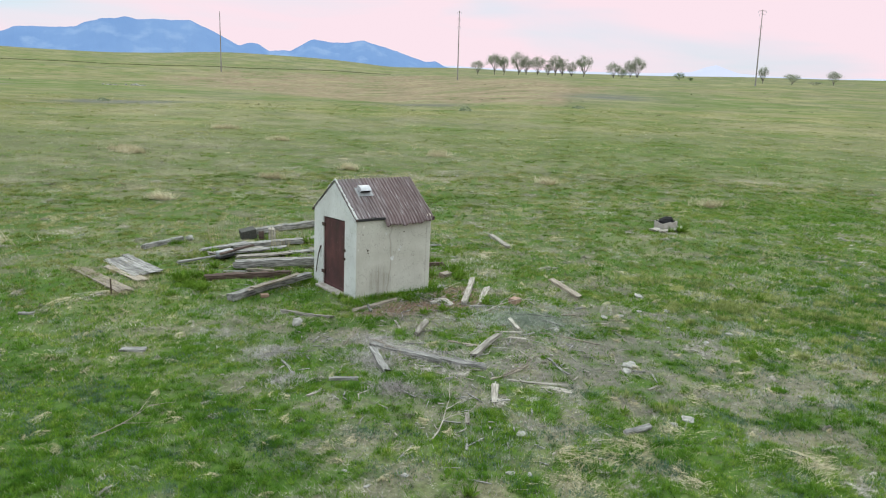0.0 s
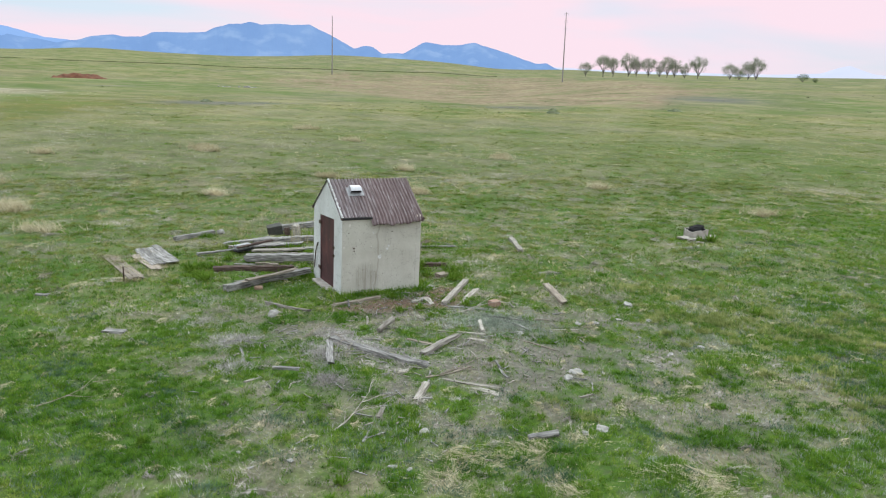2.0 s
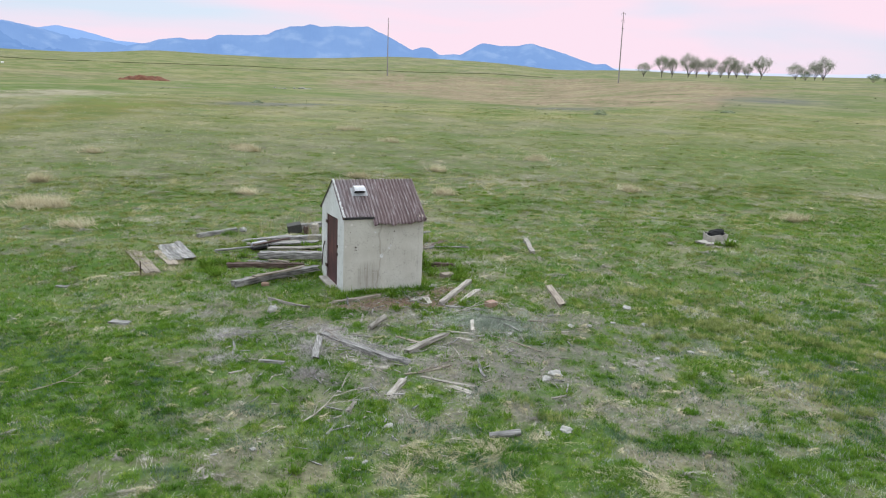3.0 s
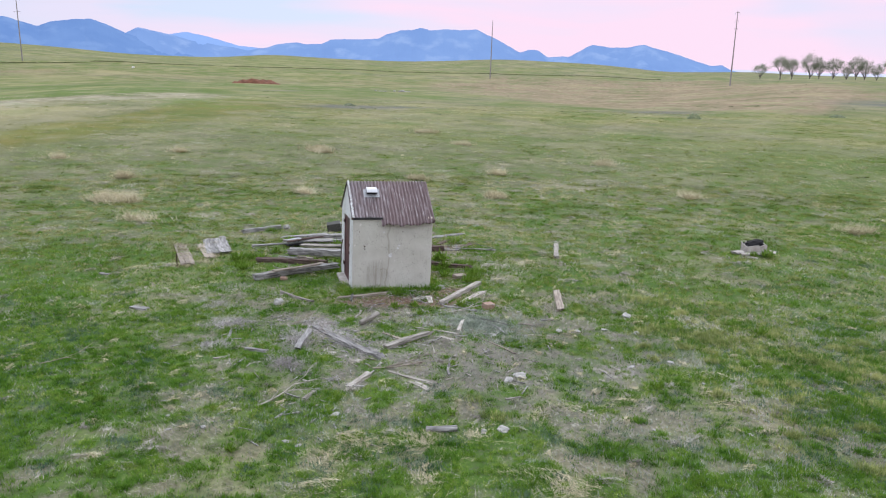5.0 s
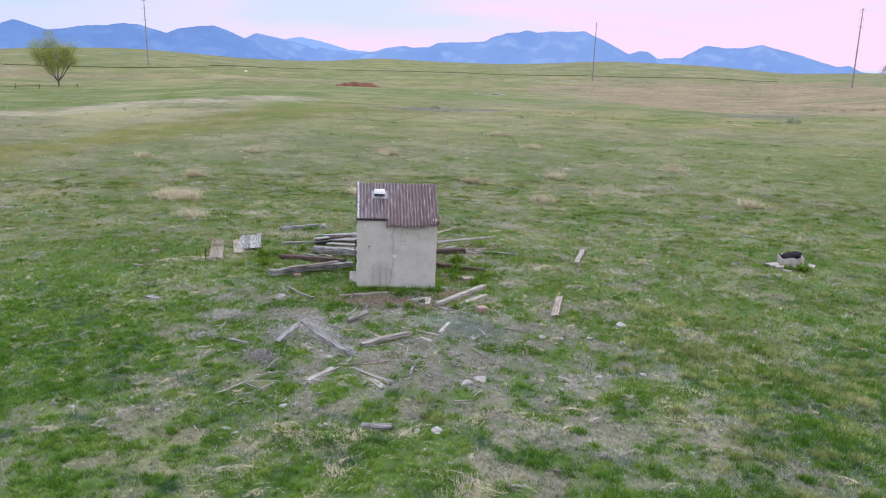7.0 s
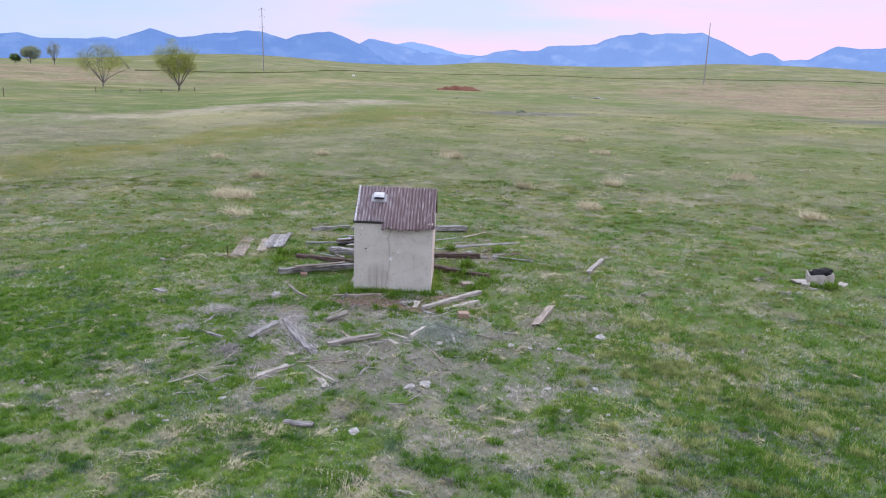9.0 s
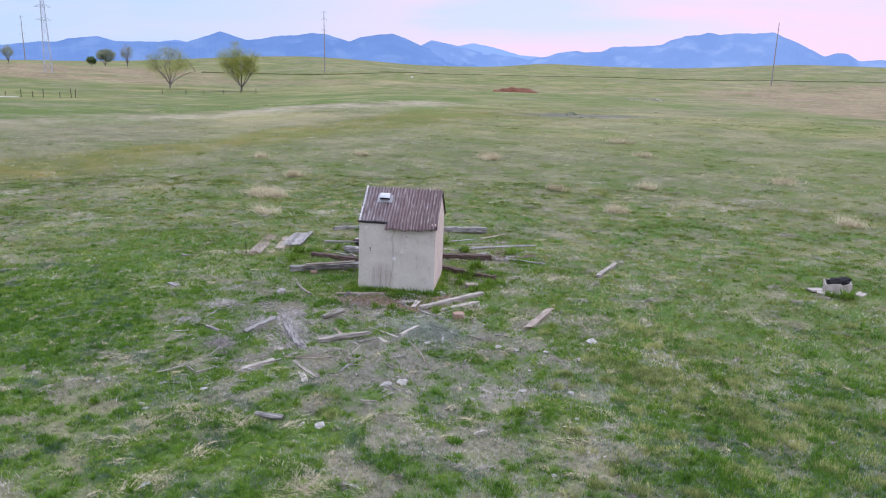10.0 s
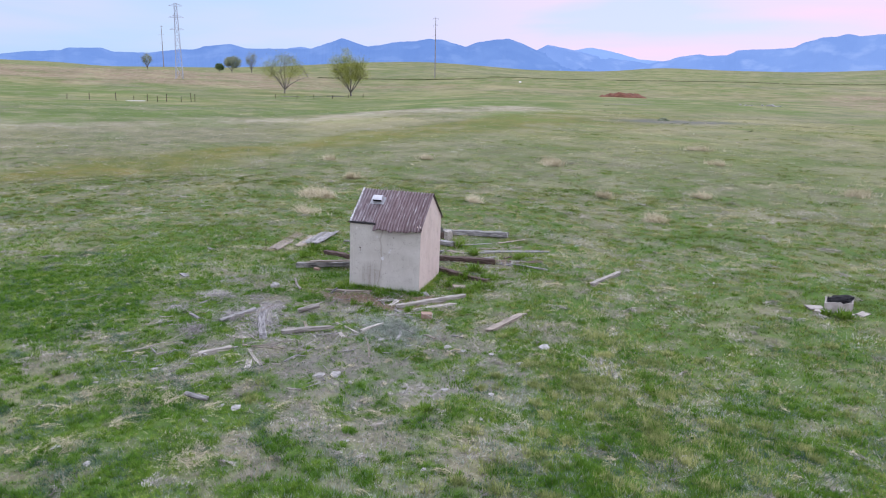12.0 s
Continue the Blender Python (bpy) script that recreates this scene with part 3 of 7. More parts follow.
def cover(x, y):
    """How lush, how strawy, how bare the ground is."""
    _, _, x, y, az, r = chart(x, y)
    far = ramp(r, 35, 110)
    a, bb, c = fbm(x, y, 3.4, 21), fbm(x, y, 0.8, 33, 3), fbm(x, y, 16.0, 41)
    worn = 1.0 * blob(x, y, -0.5, 14.2, 4.2, 2.8, -10) + 0.9 * blob(x, y, 4.5, 16.5, 4.0, 3.6) + 0.2 * blob(x, y, 7.5, 13.5, 4.0, 3.0) + 0.55 * blob(x, y, -0.6, 18.8, 1.8, 1.2) + 0.12 * blob(x, y, 2.0, 10.5, 3.0, 1.6) + 0.2 * blob(x, y, 9.5, 18.0, 4, 3)
    tiny = fbm(x, y, 0.5, 91, 2) * (1 - ramp(r, 40, 80))
    lush = 0.64 + 0.75 * (a - 0.5) + 2.0 * (bb - 0.5) + 0.6 * (c - 0.5) + 2.2 * (tiny - 0.5) * (1 - ramp(r, 40, 80)) - 0.20 * worn
    lush = lush + 0.8 * blob(x, y, -3.0, 18.6, 1.6, 1.6) - 1.2 * blob(x, y, -0.75, 18.3, 1.6, 0.75, 25) - 0.9 * blob(x, y, -6.6, 22.6, 1.7, 1.7) - 0.5 * blob(x, y, -3.0, 24.6, 1.5, 1.5) + 0.5 * blob(x, y, -1.9, 18.7, 1.6, 0.35, 42) + 0.7 * blob(x, y, -7.0, 8.8, 5.0, 4.0) + 0.4 * blob(x, y, 9.5, 27.0, 6.0, 5.0) + 0.35 * blob(x, y, 6.6, 10.2, 2.6, 1.2) + 0.35 * blob(x, y, -6.5, 20, 3.5, 2) + 0.3 * blob(x, y, 1.8, 24.0, 3.5, 2.5)
    lush = lush * (1 - far) + far * (0.50 + 1.5 * (c - 0.5) + 0.8 * (a - 0.5) + 1.7 * (fbm(x * 0.5, y * 1.2, 60, 77) - 0.5))
    lush = lush + far * (0.35 * ramp(az, 18, 34) * ramp(r, 130, 200) + 0.4 * blob(x, y, 70, 212, 60, 12, -30))
    lush = lush - 0.28 * blob(x, y, 1.2, 17.0, 2.8, 2.0) - 0.12 * blob(x, y, 5.0, 15.5, 3.0, 2.5) + 0.45 * blob(x, y, -9.5, 15.5, 5.5, 5.0) + 0.5 * blob(x, y, -8.5, 21.0, 4.0, 4.0) + 0.45 * blob(x, y, 9.0, 9.5, 4.5, 3.0) + 0.5 * blob(x, y, 13.0, 17.0, 4.0, 4.0) + 0.5 * blob(x, y, 16.0, 33.0, 7.0, 10.0) + 0.10 * blob(x, y, 4.0, 36.0, 8.0, 7.0) + 0.35 * blob(x, y, 10.0, 55.0, 16.0, 12.0)
    straw = np.clip(0.38 + 1.7 * (fbm(x, y, 2.2, 55) - 0.5) + 0.10 * far - 0.25 * worn + 0.2 * blob(x, y, 2.6, 9.8, 3.2, 0.8, 8) - 0.35 * blob(x, y, -8.5, 16.0, 6.5, 8.0), 0, 1)
    bare = 1.3 * blob(x, y, -55, 109, 9, 5, 60) + 0.8 * blob(x, y, -116, 172, 12, 3, 80) + 0.9 * blob(x, y, 32, 218, 12, 20, -10) + 0.7 * blob(x, y, -14, 150, 12, 8, 60) + 1.0 * blob(x, y, -0.75, 18.3, 1.6, 0.75, 25)
    bare = np.clip(bare * (0.4 + 1.2 * fbm(x, y, 5.0, 61)) + 0.5 * worn * (1 - far) + 0.20 * (1 - ramp(r, 16, 38)), 0, 1)
    return np.clip(lush, 0, 1), straw, bare, far


def span(v, lo, hi, soft):
    """1 where v lies between lo and hi, with soft edges in parts of v."""
    return ramp(v, lo * (1 - soft), lo * (1 + soft)) * (1 - ramp(v, hi * (1 - soft), hi * (1 + soft)))


def bands(x, y):
    """The strips across the far field: pale dry bank, olive sward below it, new green beyond it, brown old pasture."""
    _, _, x, y, az, r = chart(x, y)
    r = r * (1 + 0.26 * (fbm(x, y, 14.0, 101) - 0.5) + 0.12 * (fbm(x, y, 4.0, 107) - 0.5) + 0.35 * (fbm(x, y, 60.0, 109, 5) - 0.5) * ramp(r, 140, 220))
    bank_in = np.interp(az, (36, 41, 45, 48, 55, 61, 67, 90), (140, 130, 110, 96, 94, 87, 80, 73))
    sward_out = np.interp(az, (36, 41, 45, 48, 55, 61, 67, 90), (140, 130, 108, 90, 76, 66, 58, 50))
    bank_out = np.interp(az, (36, 41, 44, 49, 58, 64, 69, 90), (140, 150, 158, 150, 118, 107, 100, 86))
    sward_in = np.interp(az, (30, 36, 41, 48, 56, 61, 67, 90), (118, 108, 91, 72, 57, 52, 48, 43))
    side = ramp(az, 37, 42)
    bank = span(r, bank_in, bank_out, 0.045) * side * (1 - 0.3 * ramp(az, 60, 70)) * (0.30 + 0.70 * ramp((r - bank_in) / (bank_out - bank_in + 1e-6), 0.25, 0.7))
    sward = span(r, sward_in, sward_out, 0.07) * ramp(az, 25, 36)
    green = 0.9 * blob(x, y, 66, 222, 45, 5, -52) + 0.8 * blob(x, y, 22, 60, 9, 16, 10) + 0.7 * blob(x, y, 60, 190, 16, 30, 20) + span(r, bank_out, bank_out * 1.24, 0.05) * side + span(r, bank_out * 1.24, 330, 0.10) * ramp(az, 20, 27) * np.clip(0.35 + 3.0 * (fbm(x, y, 45.0, 127, 3) - 0.5), 0, 0.9)
    edge_in = np.interp(az, (-12, -7, -2, 10, 17, 22, 26), (330, 300, 168, 165, 185, 300, 420))
    edge_out = np.interp(az, (-12, -7, 2, 7, 20, 26), (330, 322, 485, 690, 640, 430))
    brown = span(r, edge_in, edge_out, 0.14)
    brown = np.maximum(brown, 0.8 * blob(x, y, -365, 255, 60, 22, 60) + 1.0 * span(r, 400, 640, 0.08) * ramp(az, 57, 64))
    earth = np.clip(1.9 * (blob(x, y, -1.2, 18.2, 1.7, 0.55, 32) + 0.9 * blob(x, y, -0.2, 19.4, 0.6, 1.0)) * (0.5 + fbm(x, y, 0.5, 113, 3)) - 0.25, 0, 1)
    return bank, sward, np.clip(green, 0, 1), np.clip(brown, 0, 1), earth


def make_ground():
    cx, cy, na = 3.0, 14.0, 400
    rad = [0.0]
    while rad[-1] < 4850:
        rad.append(rad[-1] + max(0.22, rad[-1] * 0.0175))
    rad = np.array(rad[1:])
    ang = np.linspace(0, 2 * np.pi, na, endpoint=False)
    rr, aa = np.meshgrid(rad, ang, indexing="ij")
    x = np.concatenate([[cx], (cx + rr * np.cos(aa)).ravel()])
    y = np.concatenate([[cy], (cy + rr * np.sin(aa)).ravel()])
    z = terrain(x, y)
    nr = len(rad)
    i, j = np.meshgrid(np.arange(nr - 1), np.arange(na), indexing="ij")
    a = 1 + i * na + j
    b = 1 + i * na + (j + 1) % na
    quads = np.stack([a, a + na, b + na, b], -1).reshape(-1, 4)
    j = np.arange(na)
    cap = np.stack([np.zeros(na, int), 1 + j, 1 + (j + 1) % na], -1)
    me = bpy.data.meshes.new("ground")
    me.vertices.add(len(x))
    me.vertices.foreach_set("co", np.stack([x, y, z], -1).astype(np.float32).ravel())
    me.loops.add(quads.size + cap.size)
    me.loops.foreach_set("vertex_index", np.concatenate([quads.ravel(), cap.ravel()]).astype(np.int32))
    me.polygons.add(len(quads) + na)
    me.polygons.foreach_set("loop_start", np.concatenate([np.arange(len(quads)) * 4, quads.size + np.arange(na) * 3]).astype(np.int32))
    me.update(calc_edges=True)
    me.polygons.foreach_set("use_smooth", np.ones(len(me.polygons), bool))
    for name, values in zip(("lush", "straw", "bare", "far", "bank", "sward", "new_green", "brown", "earth"), cover(x, y) + bands(x, y)):
        at = me.attributes.new(name, "FLOAT", "POINT")
        at.data.foreach_set("value", values.astype(np.float32))
    me.materials.append(GROUND)
    return tagged(new("ground", me), "rolling prairie ground with patchy green grass and grey thatch", "ground", kind="structure")


make_ground()


def ground_z(x, y):
    return float(terrain(np.array([x]), np.array([y]))[0])


# ---- mountains on the horizon: bearing, elevation and spread of each peak, degrees ----
MASSIF = ((44.63, 1.2), (40.83, 2.2), (39.73, 2.40), (39.03, 2.66), (37.63, 2.83), (36.83, 2.72), (35.83, 2.76), (35.13, 3.08), (33.83, 3.18), (32.73, 3.17), (31.43, 3.28), (31.13, 3.48), (29.83, 3.93), (29.03, 3.96), (28.28, 4.14), (27.53, 3.97), (26.43, 4.08), (25.23, 4.03), (24.03, 4.15),
          (22.53, 3.48), (20.63, 2.48), (19.73, 2.75), (19.23, 2.69), (18.53, 2.21), (16.83, 2.23), (15.43, 3.04), (15.13, 3.15), (13.63, 2.93), (12.73, 2.96), (11.43, 3.17), (10.43, 2.90), (8.83, 2.46), (6.63, 1.72), (5.83, 1.78), (5.13, 1.40), (2.63, 1.0))
FRONT = ((130.63, 1.2), (96.63, 1.5), (87.83, 1.72), (86.23, 1.97), (84.13, 2.1), (83.63, 2.31), (81.53, 2.38), (80.83, 2.16), (78.53, 2.15), (76.43, 2.46), (75.43, 2.46), (74.63, 2.75), (72.83, 2.96), (71.63, 2.70), (69.13, 2.76), (66.93, 2.80), (64.53, 3.64), (62.53, 3.06), (60.13, 3.50), (58.93, 3.53), (58.03, 3.76), (56.83, 3.71),
         (55.03, 3.19), (54.23, 3.53), (52.73, 3.80), (51.73, 3.85), (50.83, 3.58), (49.63, 3.03), (47.63, 2.5), (44.63, 2.0), (41.63, 1.2))
BEHIND = ((69.63, 1.5), (68.83, 2.72), (67.73, 2.93), (66.63, 2.82), (64.63, 2.2), (51.63, 2.3), (49.83, 2.9), (48.78, 3.45), (47.03, 3.12), (44.63, 2.6), (41.63, 2.2), (40.13, 1.9), (37.63, 1.2))
FARTHEST = ((60.63, 1.2), (47.83, 2.9), (46.63, 3.1), (45.63, 3.29), (44.33, 3.08), (41.83, 2.44), (40.63, 2.36), (39.13, 2.1), (36.63, 1.2))
PALE = ((12.63, 1.2), (5.63, 1.5), (0.63, 1.33), (-8.37, 1.26), (-10.67, 1.27), (-13.37, 1.38), (-14.27, 1.72), (-15.07, 1.92), (-15.87, 1.62), (-16.67, 1.36), (-18.37, 1.2), (-23.37, 1.08), (-24.87, 1.17), (-26.37, 1.10), (-39.37, 1.1), (-59.37, 1.0))


def mountains(name, ridge, radius, mat, label, seed, lo, hi):
    """A range along the horizon, from the bearing and height of its ridge in degrees."""
    az = np.arange(lo, hi, 0.05)
    a, e = np.array(sorted(ridge)).T
    el = np.convolve(np.pad(np.interp(az, a, e), 3, "edge"), np.array([1, 2, 3, 4, 3, 2, 1]) / 16, "valid")
    el = el + (fbm(az, az * 0 + seed, 0.7, seed, 5) - 0.5) * 0.11 * ramp(el, 1.2, 2.2)
    rows = 10
    verts = []
    for k in range(rows):
        f = k / (rows - 1)
        z = 6 + radius * np.tan(np.radians(el)) * f - 60 * (1 - f)
        rr = radius - 700 * (1 - f) + (fbm(az, az * 0 + f * 5.0, 1.4, seed + 9, 4) - 0.5) * 260 * (1 - f) * f
        verts.append(np.stack([HX - rr * np.sin(np.radians(az)), HY + rr * np.cos(np.radians(az)), z], -1))
    n = len(az)
    i, j = np.meshgrid(np.arange(rows - 1), np.arange(n - 1), indexing="ij")
    a = (i * n + j).ravel()
    tris = np.concatenate([np.stack([a, a + 1, a + n], -1), np.stack([a + 1, a + n + 1, a + n], -1)])
    ob = soup(name, np.concatenate(verts), tris, mat)
    return tagged(ob, label, "mountains", kind="structure")


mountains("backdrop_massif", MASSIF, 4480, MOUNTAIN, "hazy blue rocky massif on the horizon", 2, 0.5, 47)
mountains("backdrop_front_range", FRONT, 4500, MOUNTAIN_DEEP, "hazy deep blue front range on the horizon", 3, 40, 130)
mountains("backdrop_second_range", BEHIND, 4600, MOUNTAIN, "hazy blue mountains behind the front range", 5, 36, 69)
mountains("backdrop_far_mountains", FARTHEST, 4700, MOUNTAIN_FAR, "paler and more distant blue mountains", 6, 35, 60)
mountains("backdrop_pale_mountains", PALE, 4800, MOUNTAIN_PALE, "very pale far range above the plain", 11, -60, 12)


# ---- grass ----
rng = np.random.default_rng(7)


def scatter(n, near, far, spread=(-42, 92)):
    """Random places over the sector of ground before the path."""
    az = np.radians(rng.uniform(spread[0], spread[1], n))
    r = np.exp(rng.uniform(math.log(near), math.log(far), n)) if far > 60 else np.sqrt(rng.uniform(near * near, far * far, n))
    return HX - r * np.sin(az), HY + r * np.cos(az)


def shed_clear(x, y):
    u, v = x * 0.7466 + y * 0.6652, -x * 0.6652 + y * 0.7466
    return ~((u > 10.12) & (u < 12.62) & (v > 15.6) & (v < 18.1))


def tufts(name, x, y, blades, height, width, lean, mat, label, splay=0.05, category="grass", comb=0.0):
    """Tufts of narrow blades, one triangle each; height and width may vary by tuft. comb: how far the blades lie one way."""
    keep = shed_clear(x, y)
    x, y = x[keep], y[keep]
    height, width = np.broadcast_to(height, keep.shape)[keep], np.broadcast_to(width, keep.shape)[keep]
    n = len(x)
    z = terrain(x, y)
    wind = 2 * np.pi * 1.5 * fbm(x, y, 2.5, 66, 2)
    x, y, z, height, width, wind = (np.repeat(v, blades) for v in (x, y, z, height, width, wind))
    m = n * blades
    turn, out = rng.uniform(0, 2 * np.pi, m), rng.uniform(0, splay, m)
    tilt = np.abs(rng.normal(lean, 0.28, m))
    h = height * rng.uniform(0.55, 1.25, m)
    bx, by = x + out * np.cos(turn), y + out * np.sin(turn)
    yaw = np.where(rng.random(m) < comb, wind + rng.normal(0, 0.45, m), turn + rng.normal(0, 0.9, m))
    tx, ty, tz = bx + h * np.sin(tilt) * np.cos(yaw), by + h * np.sin(tilt) * np.sin(yaw), z + h * np.maximum(np.cos(tilt), 0.06)
    w = width * rng.uniform(0.7, 1.3, m) / 2
    face = yaw + np.pi / 2 + rng.normal(0, 0.5, m)
    wx, wy = w * np.cos(face), w * np.sin(face)
    verts = np.stack([np.stack([bx - wx, by - wy, z - 0.012], -1), np.stack([bx + wx, by + wy, z - 0.012], -1), np.stack([tx, ty, tz], -1)], 1).reshape(-1, 3)
    ob = soup(name, verts, np.arange(3 * m).reshape(-1, 3), mat)
    return tagged(ob, label, category, kind="stuff")


def clumps(x, y, per, radius):
    """Places of tufts gathered into clumps, and how near the clump's middle each is."""
    size = radius * rng.uniform(0.4, 1.3, len(x))
    x, y, size = np.repeat(x, per), np.repeat(y, per), np.repeat(size, per)
    a, q = rng.uniform(0, 2 * np.pi, len(x)), np.abs(rng.normal(0, 0.55, len(x)))
    return x + size * q * np.cos(a), y + size * q * np.sin(a), np.clip(1.25 - 0.55 * q, 0.4, 1.25)


def pick(x, y, weight):
    k = rng.random(len(x)) < weight
    return x[k], y[k]


def grow():
    GREEN, THIN, MAT = "patchy clumps of green spring grass", "thin dry straw-coloured grass", "grey dead thatch lying flat on the soil"
    for near, far, n, per, radius, wide, tall in ((7.5, 21, 11000, 11, 0.17, 0.014, 0.062), (21, 46, 17000, 8, 0.30, 0.021, 0.075), (42, 130, 11000, 8, 0.75, 0.036, 0.08)):
        close = near < 10
        grass = GRASS if near < 40 else FIELD
        # clumps of green
        x, y = scatter(n * 2, near, far)
        lush, straw, bare, _ = cover(x, y)
        grown = np.clip(1.1 * lush ** 1.35, 0.04, 1)
        if not close:
            bank, sward, green, brown, earth = bands(x, y)
            grown = grown * (1 - 0.92 * np.clip(bank + sward + brown, 0, 1)) * (1 - 0.55 * ramp(np.hypot(x - HX, y - HY), 70, 150))
        x, y = pick(x, y, grown)
        cx, cy, mid = clumps(x, y, per, radius)
        strong = fbm(cx, cy, 0.7, 71, 3) > (0.55 if close else 0.62 if near < 40 else 2.0)
        lush = cover(cx, cy)[0]
        h = tall * mid * (0.5 + 0.75 * lush)
        rr = np.hypot(cx - HX, cy - HY)
        old = rng.random(len(cx)) < (ramp(rr, 11, 33) * (1 - 0.85 * np.clip(blob(cx, cy, -8.0, 11.0, 7.0, 6.0) + blob(cx, cy, 13.0, 15.0, 4.0, 5.0) + blob(cx, cy, 16.0, 32.0, 6.0, 10.0) + 0.2 * blob(cx, cy, 5.0, 33.0, 6.0, 6.0), 0, 1)) if near < 40 else np.ones(len(cx)))
        for k, mat in ((~strong & ~old, GRASS), (~strong & old, FIELD)):
            if k.any():
                tufts("green_grass", cx[k], cy[k], 4, h[k], wide, 0.9, mat, GREEN, radius * 0.25)
        strong = strong & ~old
        if near < 40:
            tufts("rank_grass", cx[strong], cy[strong], 4, h[strong] * 1.25, wide * 1.2, 0.8, RANK, "darker rank green grass in patches", radius * 0.25)
        # thin green and dry blades between
        x, y = scatter(n * 5, near, far)
        lush, straw, bare, _ = cover(x, y)
        dry_strip = 0 if close else np.clip(bands(x, y)[0], 0, 1)
        gx, gy = pick(x, y, np.clip(0.25 + 0.5 * lush - 0.6 * bare * (1 - lush), 0, 1) * (1 - 0.9 * dry_strip))
        tufts("sparse_grass", gx, gy, 2, tall * 0.7, wide * 0.8, 0.9, grass, "sparse short green grass", radius * 0.5)
        dx, dy = pick(x, y, np.clip(straw * (1.1 if close else 0.85) * (1.15 - 0.65 * lush), 0, 1))
        tufts("dry_grass", dx, dy, 3, tall * 1.7, wide * 0.5, 1.2, DRY, THIN, radius * 0.5, comb=0.5)
        # mats of thatch
        x, y = scatter(n, near, far)
        lush, straw, bare, _ = cover(x, y)
        x, y = pick(x, y, np.clip(1.15 - lush, 0.12, 1))
        cx, cy, mid = clumps(x, y, 7, radius * 1.5)
        tufts("thatch_litter", cx, cy, 3, tall * 2.4, wide * 0.6, 1.47, LITTER, MAT, radius * 0.3, comb=0.75)


grow()


def verge():
    """Shorter cover behind the path, where the ground goes on."""
    x, y = scatter(16000, 0.4, 16, (-180, 180))
    az, r = np.degrees(np.arctan2(-(x - HX), y - HY)), np.hypot(x - HX, y - HY)
    k = (r < 7.6) | (az < -41) | (az > 91)
    cx, cy, mid = clumps(x[k], y[k], 5, 0.2)
    tufts("green_grass", cx, cy, 4, 0.06 * mid, 0.014, 0.9, GRASS, "patchy clumps of green spring grass", 0.05)


verge()


# ---- the shed: local x along its long wall, y into it, z up ----
SX, SY, SH, RIDGE = 2.40, 2.40, 2.14, 3.05
PITCH = math.atan2(RIDGE - SH, SY / 2)


def plate(outline, axis, depth):
    """A wall: an outline of (a, z) extruded by depth. axis 'x': the wall runs along x."""
    bm = bmesh.new()
    to3 = (lambda a, d, z: (a, d, z)) if axis == "x" else (lambda a, d, z: (d, a, z))
    front = [bm.verts.new(to3(a, depth[0], z)) for a, z in outline]
    back = [bm.verts.new(to3(a, depth[1], z)) for a, z in outline]
    bm.faces.new(front)
    bm.faces.new(back[::-1])
    n = len(outline)
    for k in range(n):
        bm.faces.new((front[k], back[k], back[(k + 1) % n], front[(k + 1) % n]))
    return bm


def roof_sheet(x0, x1, y_ridge, sign, tail, lift, seed):
    """A corrugated sheet from the ridge down past the eave; tail: how far it hangs over and curls down."""
    rs = random.Random(seed)
    bm = bmesh.new()
    nx, wave = int((x1 - x0) / 0.1 * 8), 0.1
    run = math.hypot(SY / 2, RIDGE - SH)
    length = run + tail
    rows = 26
    grid = []
    for j in range(rows + 1):
        s = length * j / rows
        line = []
        for i in range(nx + 1):
            x = x0 + (x1 - x0) * i / nx
            ragged = 1 + (0.012 * math.sin(x * 9 + seed) + 0.01 * math.sin(x * 23)) * (j / rows)
            ss = s * ragged
            over = max(0.0, ss - (run - 0.16))
            bend = min(over * 0.6, 0.2) if tail > 0.05 else 0.0
            a = PITCH + bend * 0.5
            flat = min(ss, run - 0.16)
            y = flat * math.cos(PITCH) + (over * math.cos(a) if over else 0)
            z = -flat * math.sin(PITCH) - (over * math.sin(a + bend * 0.5) if over else 0)
            bulge = 0.016 * math.sin(2 * math.pi * x / wave) + 0.006 * math.sin(x * 3.1 + seed) * (j / rows)
            line.append(bm.verts.new((x, y_ridge - sign * (y + bulge * math.sin(PITCH)), RIDGE + lift + z + bulge * math.cos(PITCH))))
        grid.append(line)
    for j in range(rows):
        for i in range(nx):
            bm.faces.new((grid[j][i], grid[j][i + 1], grid[j + 1][i + 1], grid[j + 1][i]))
    return bm


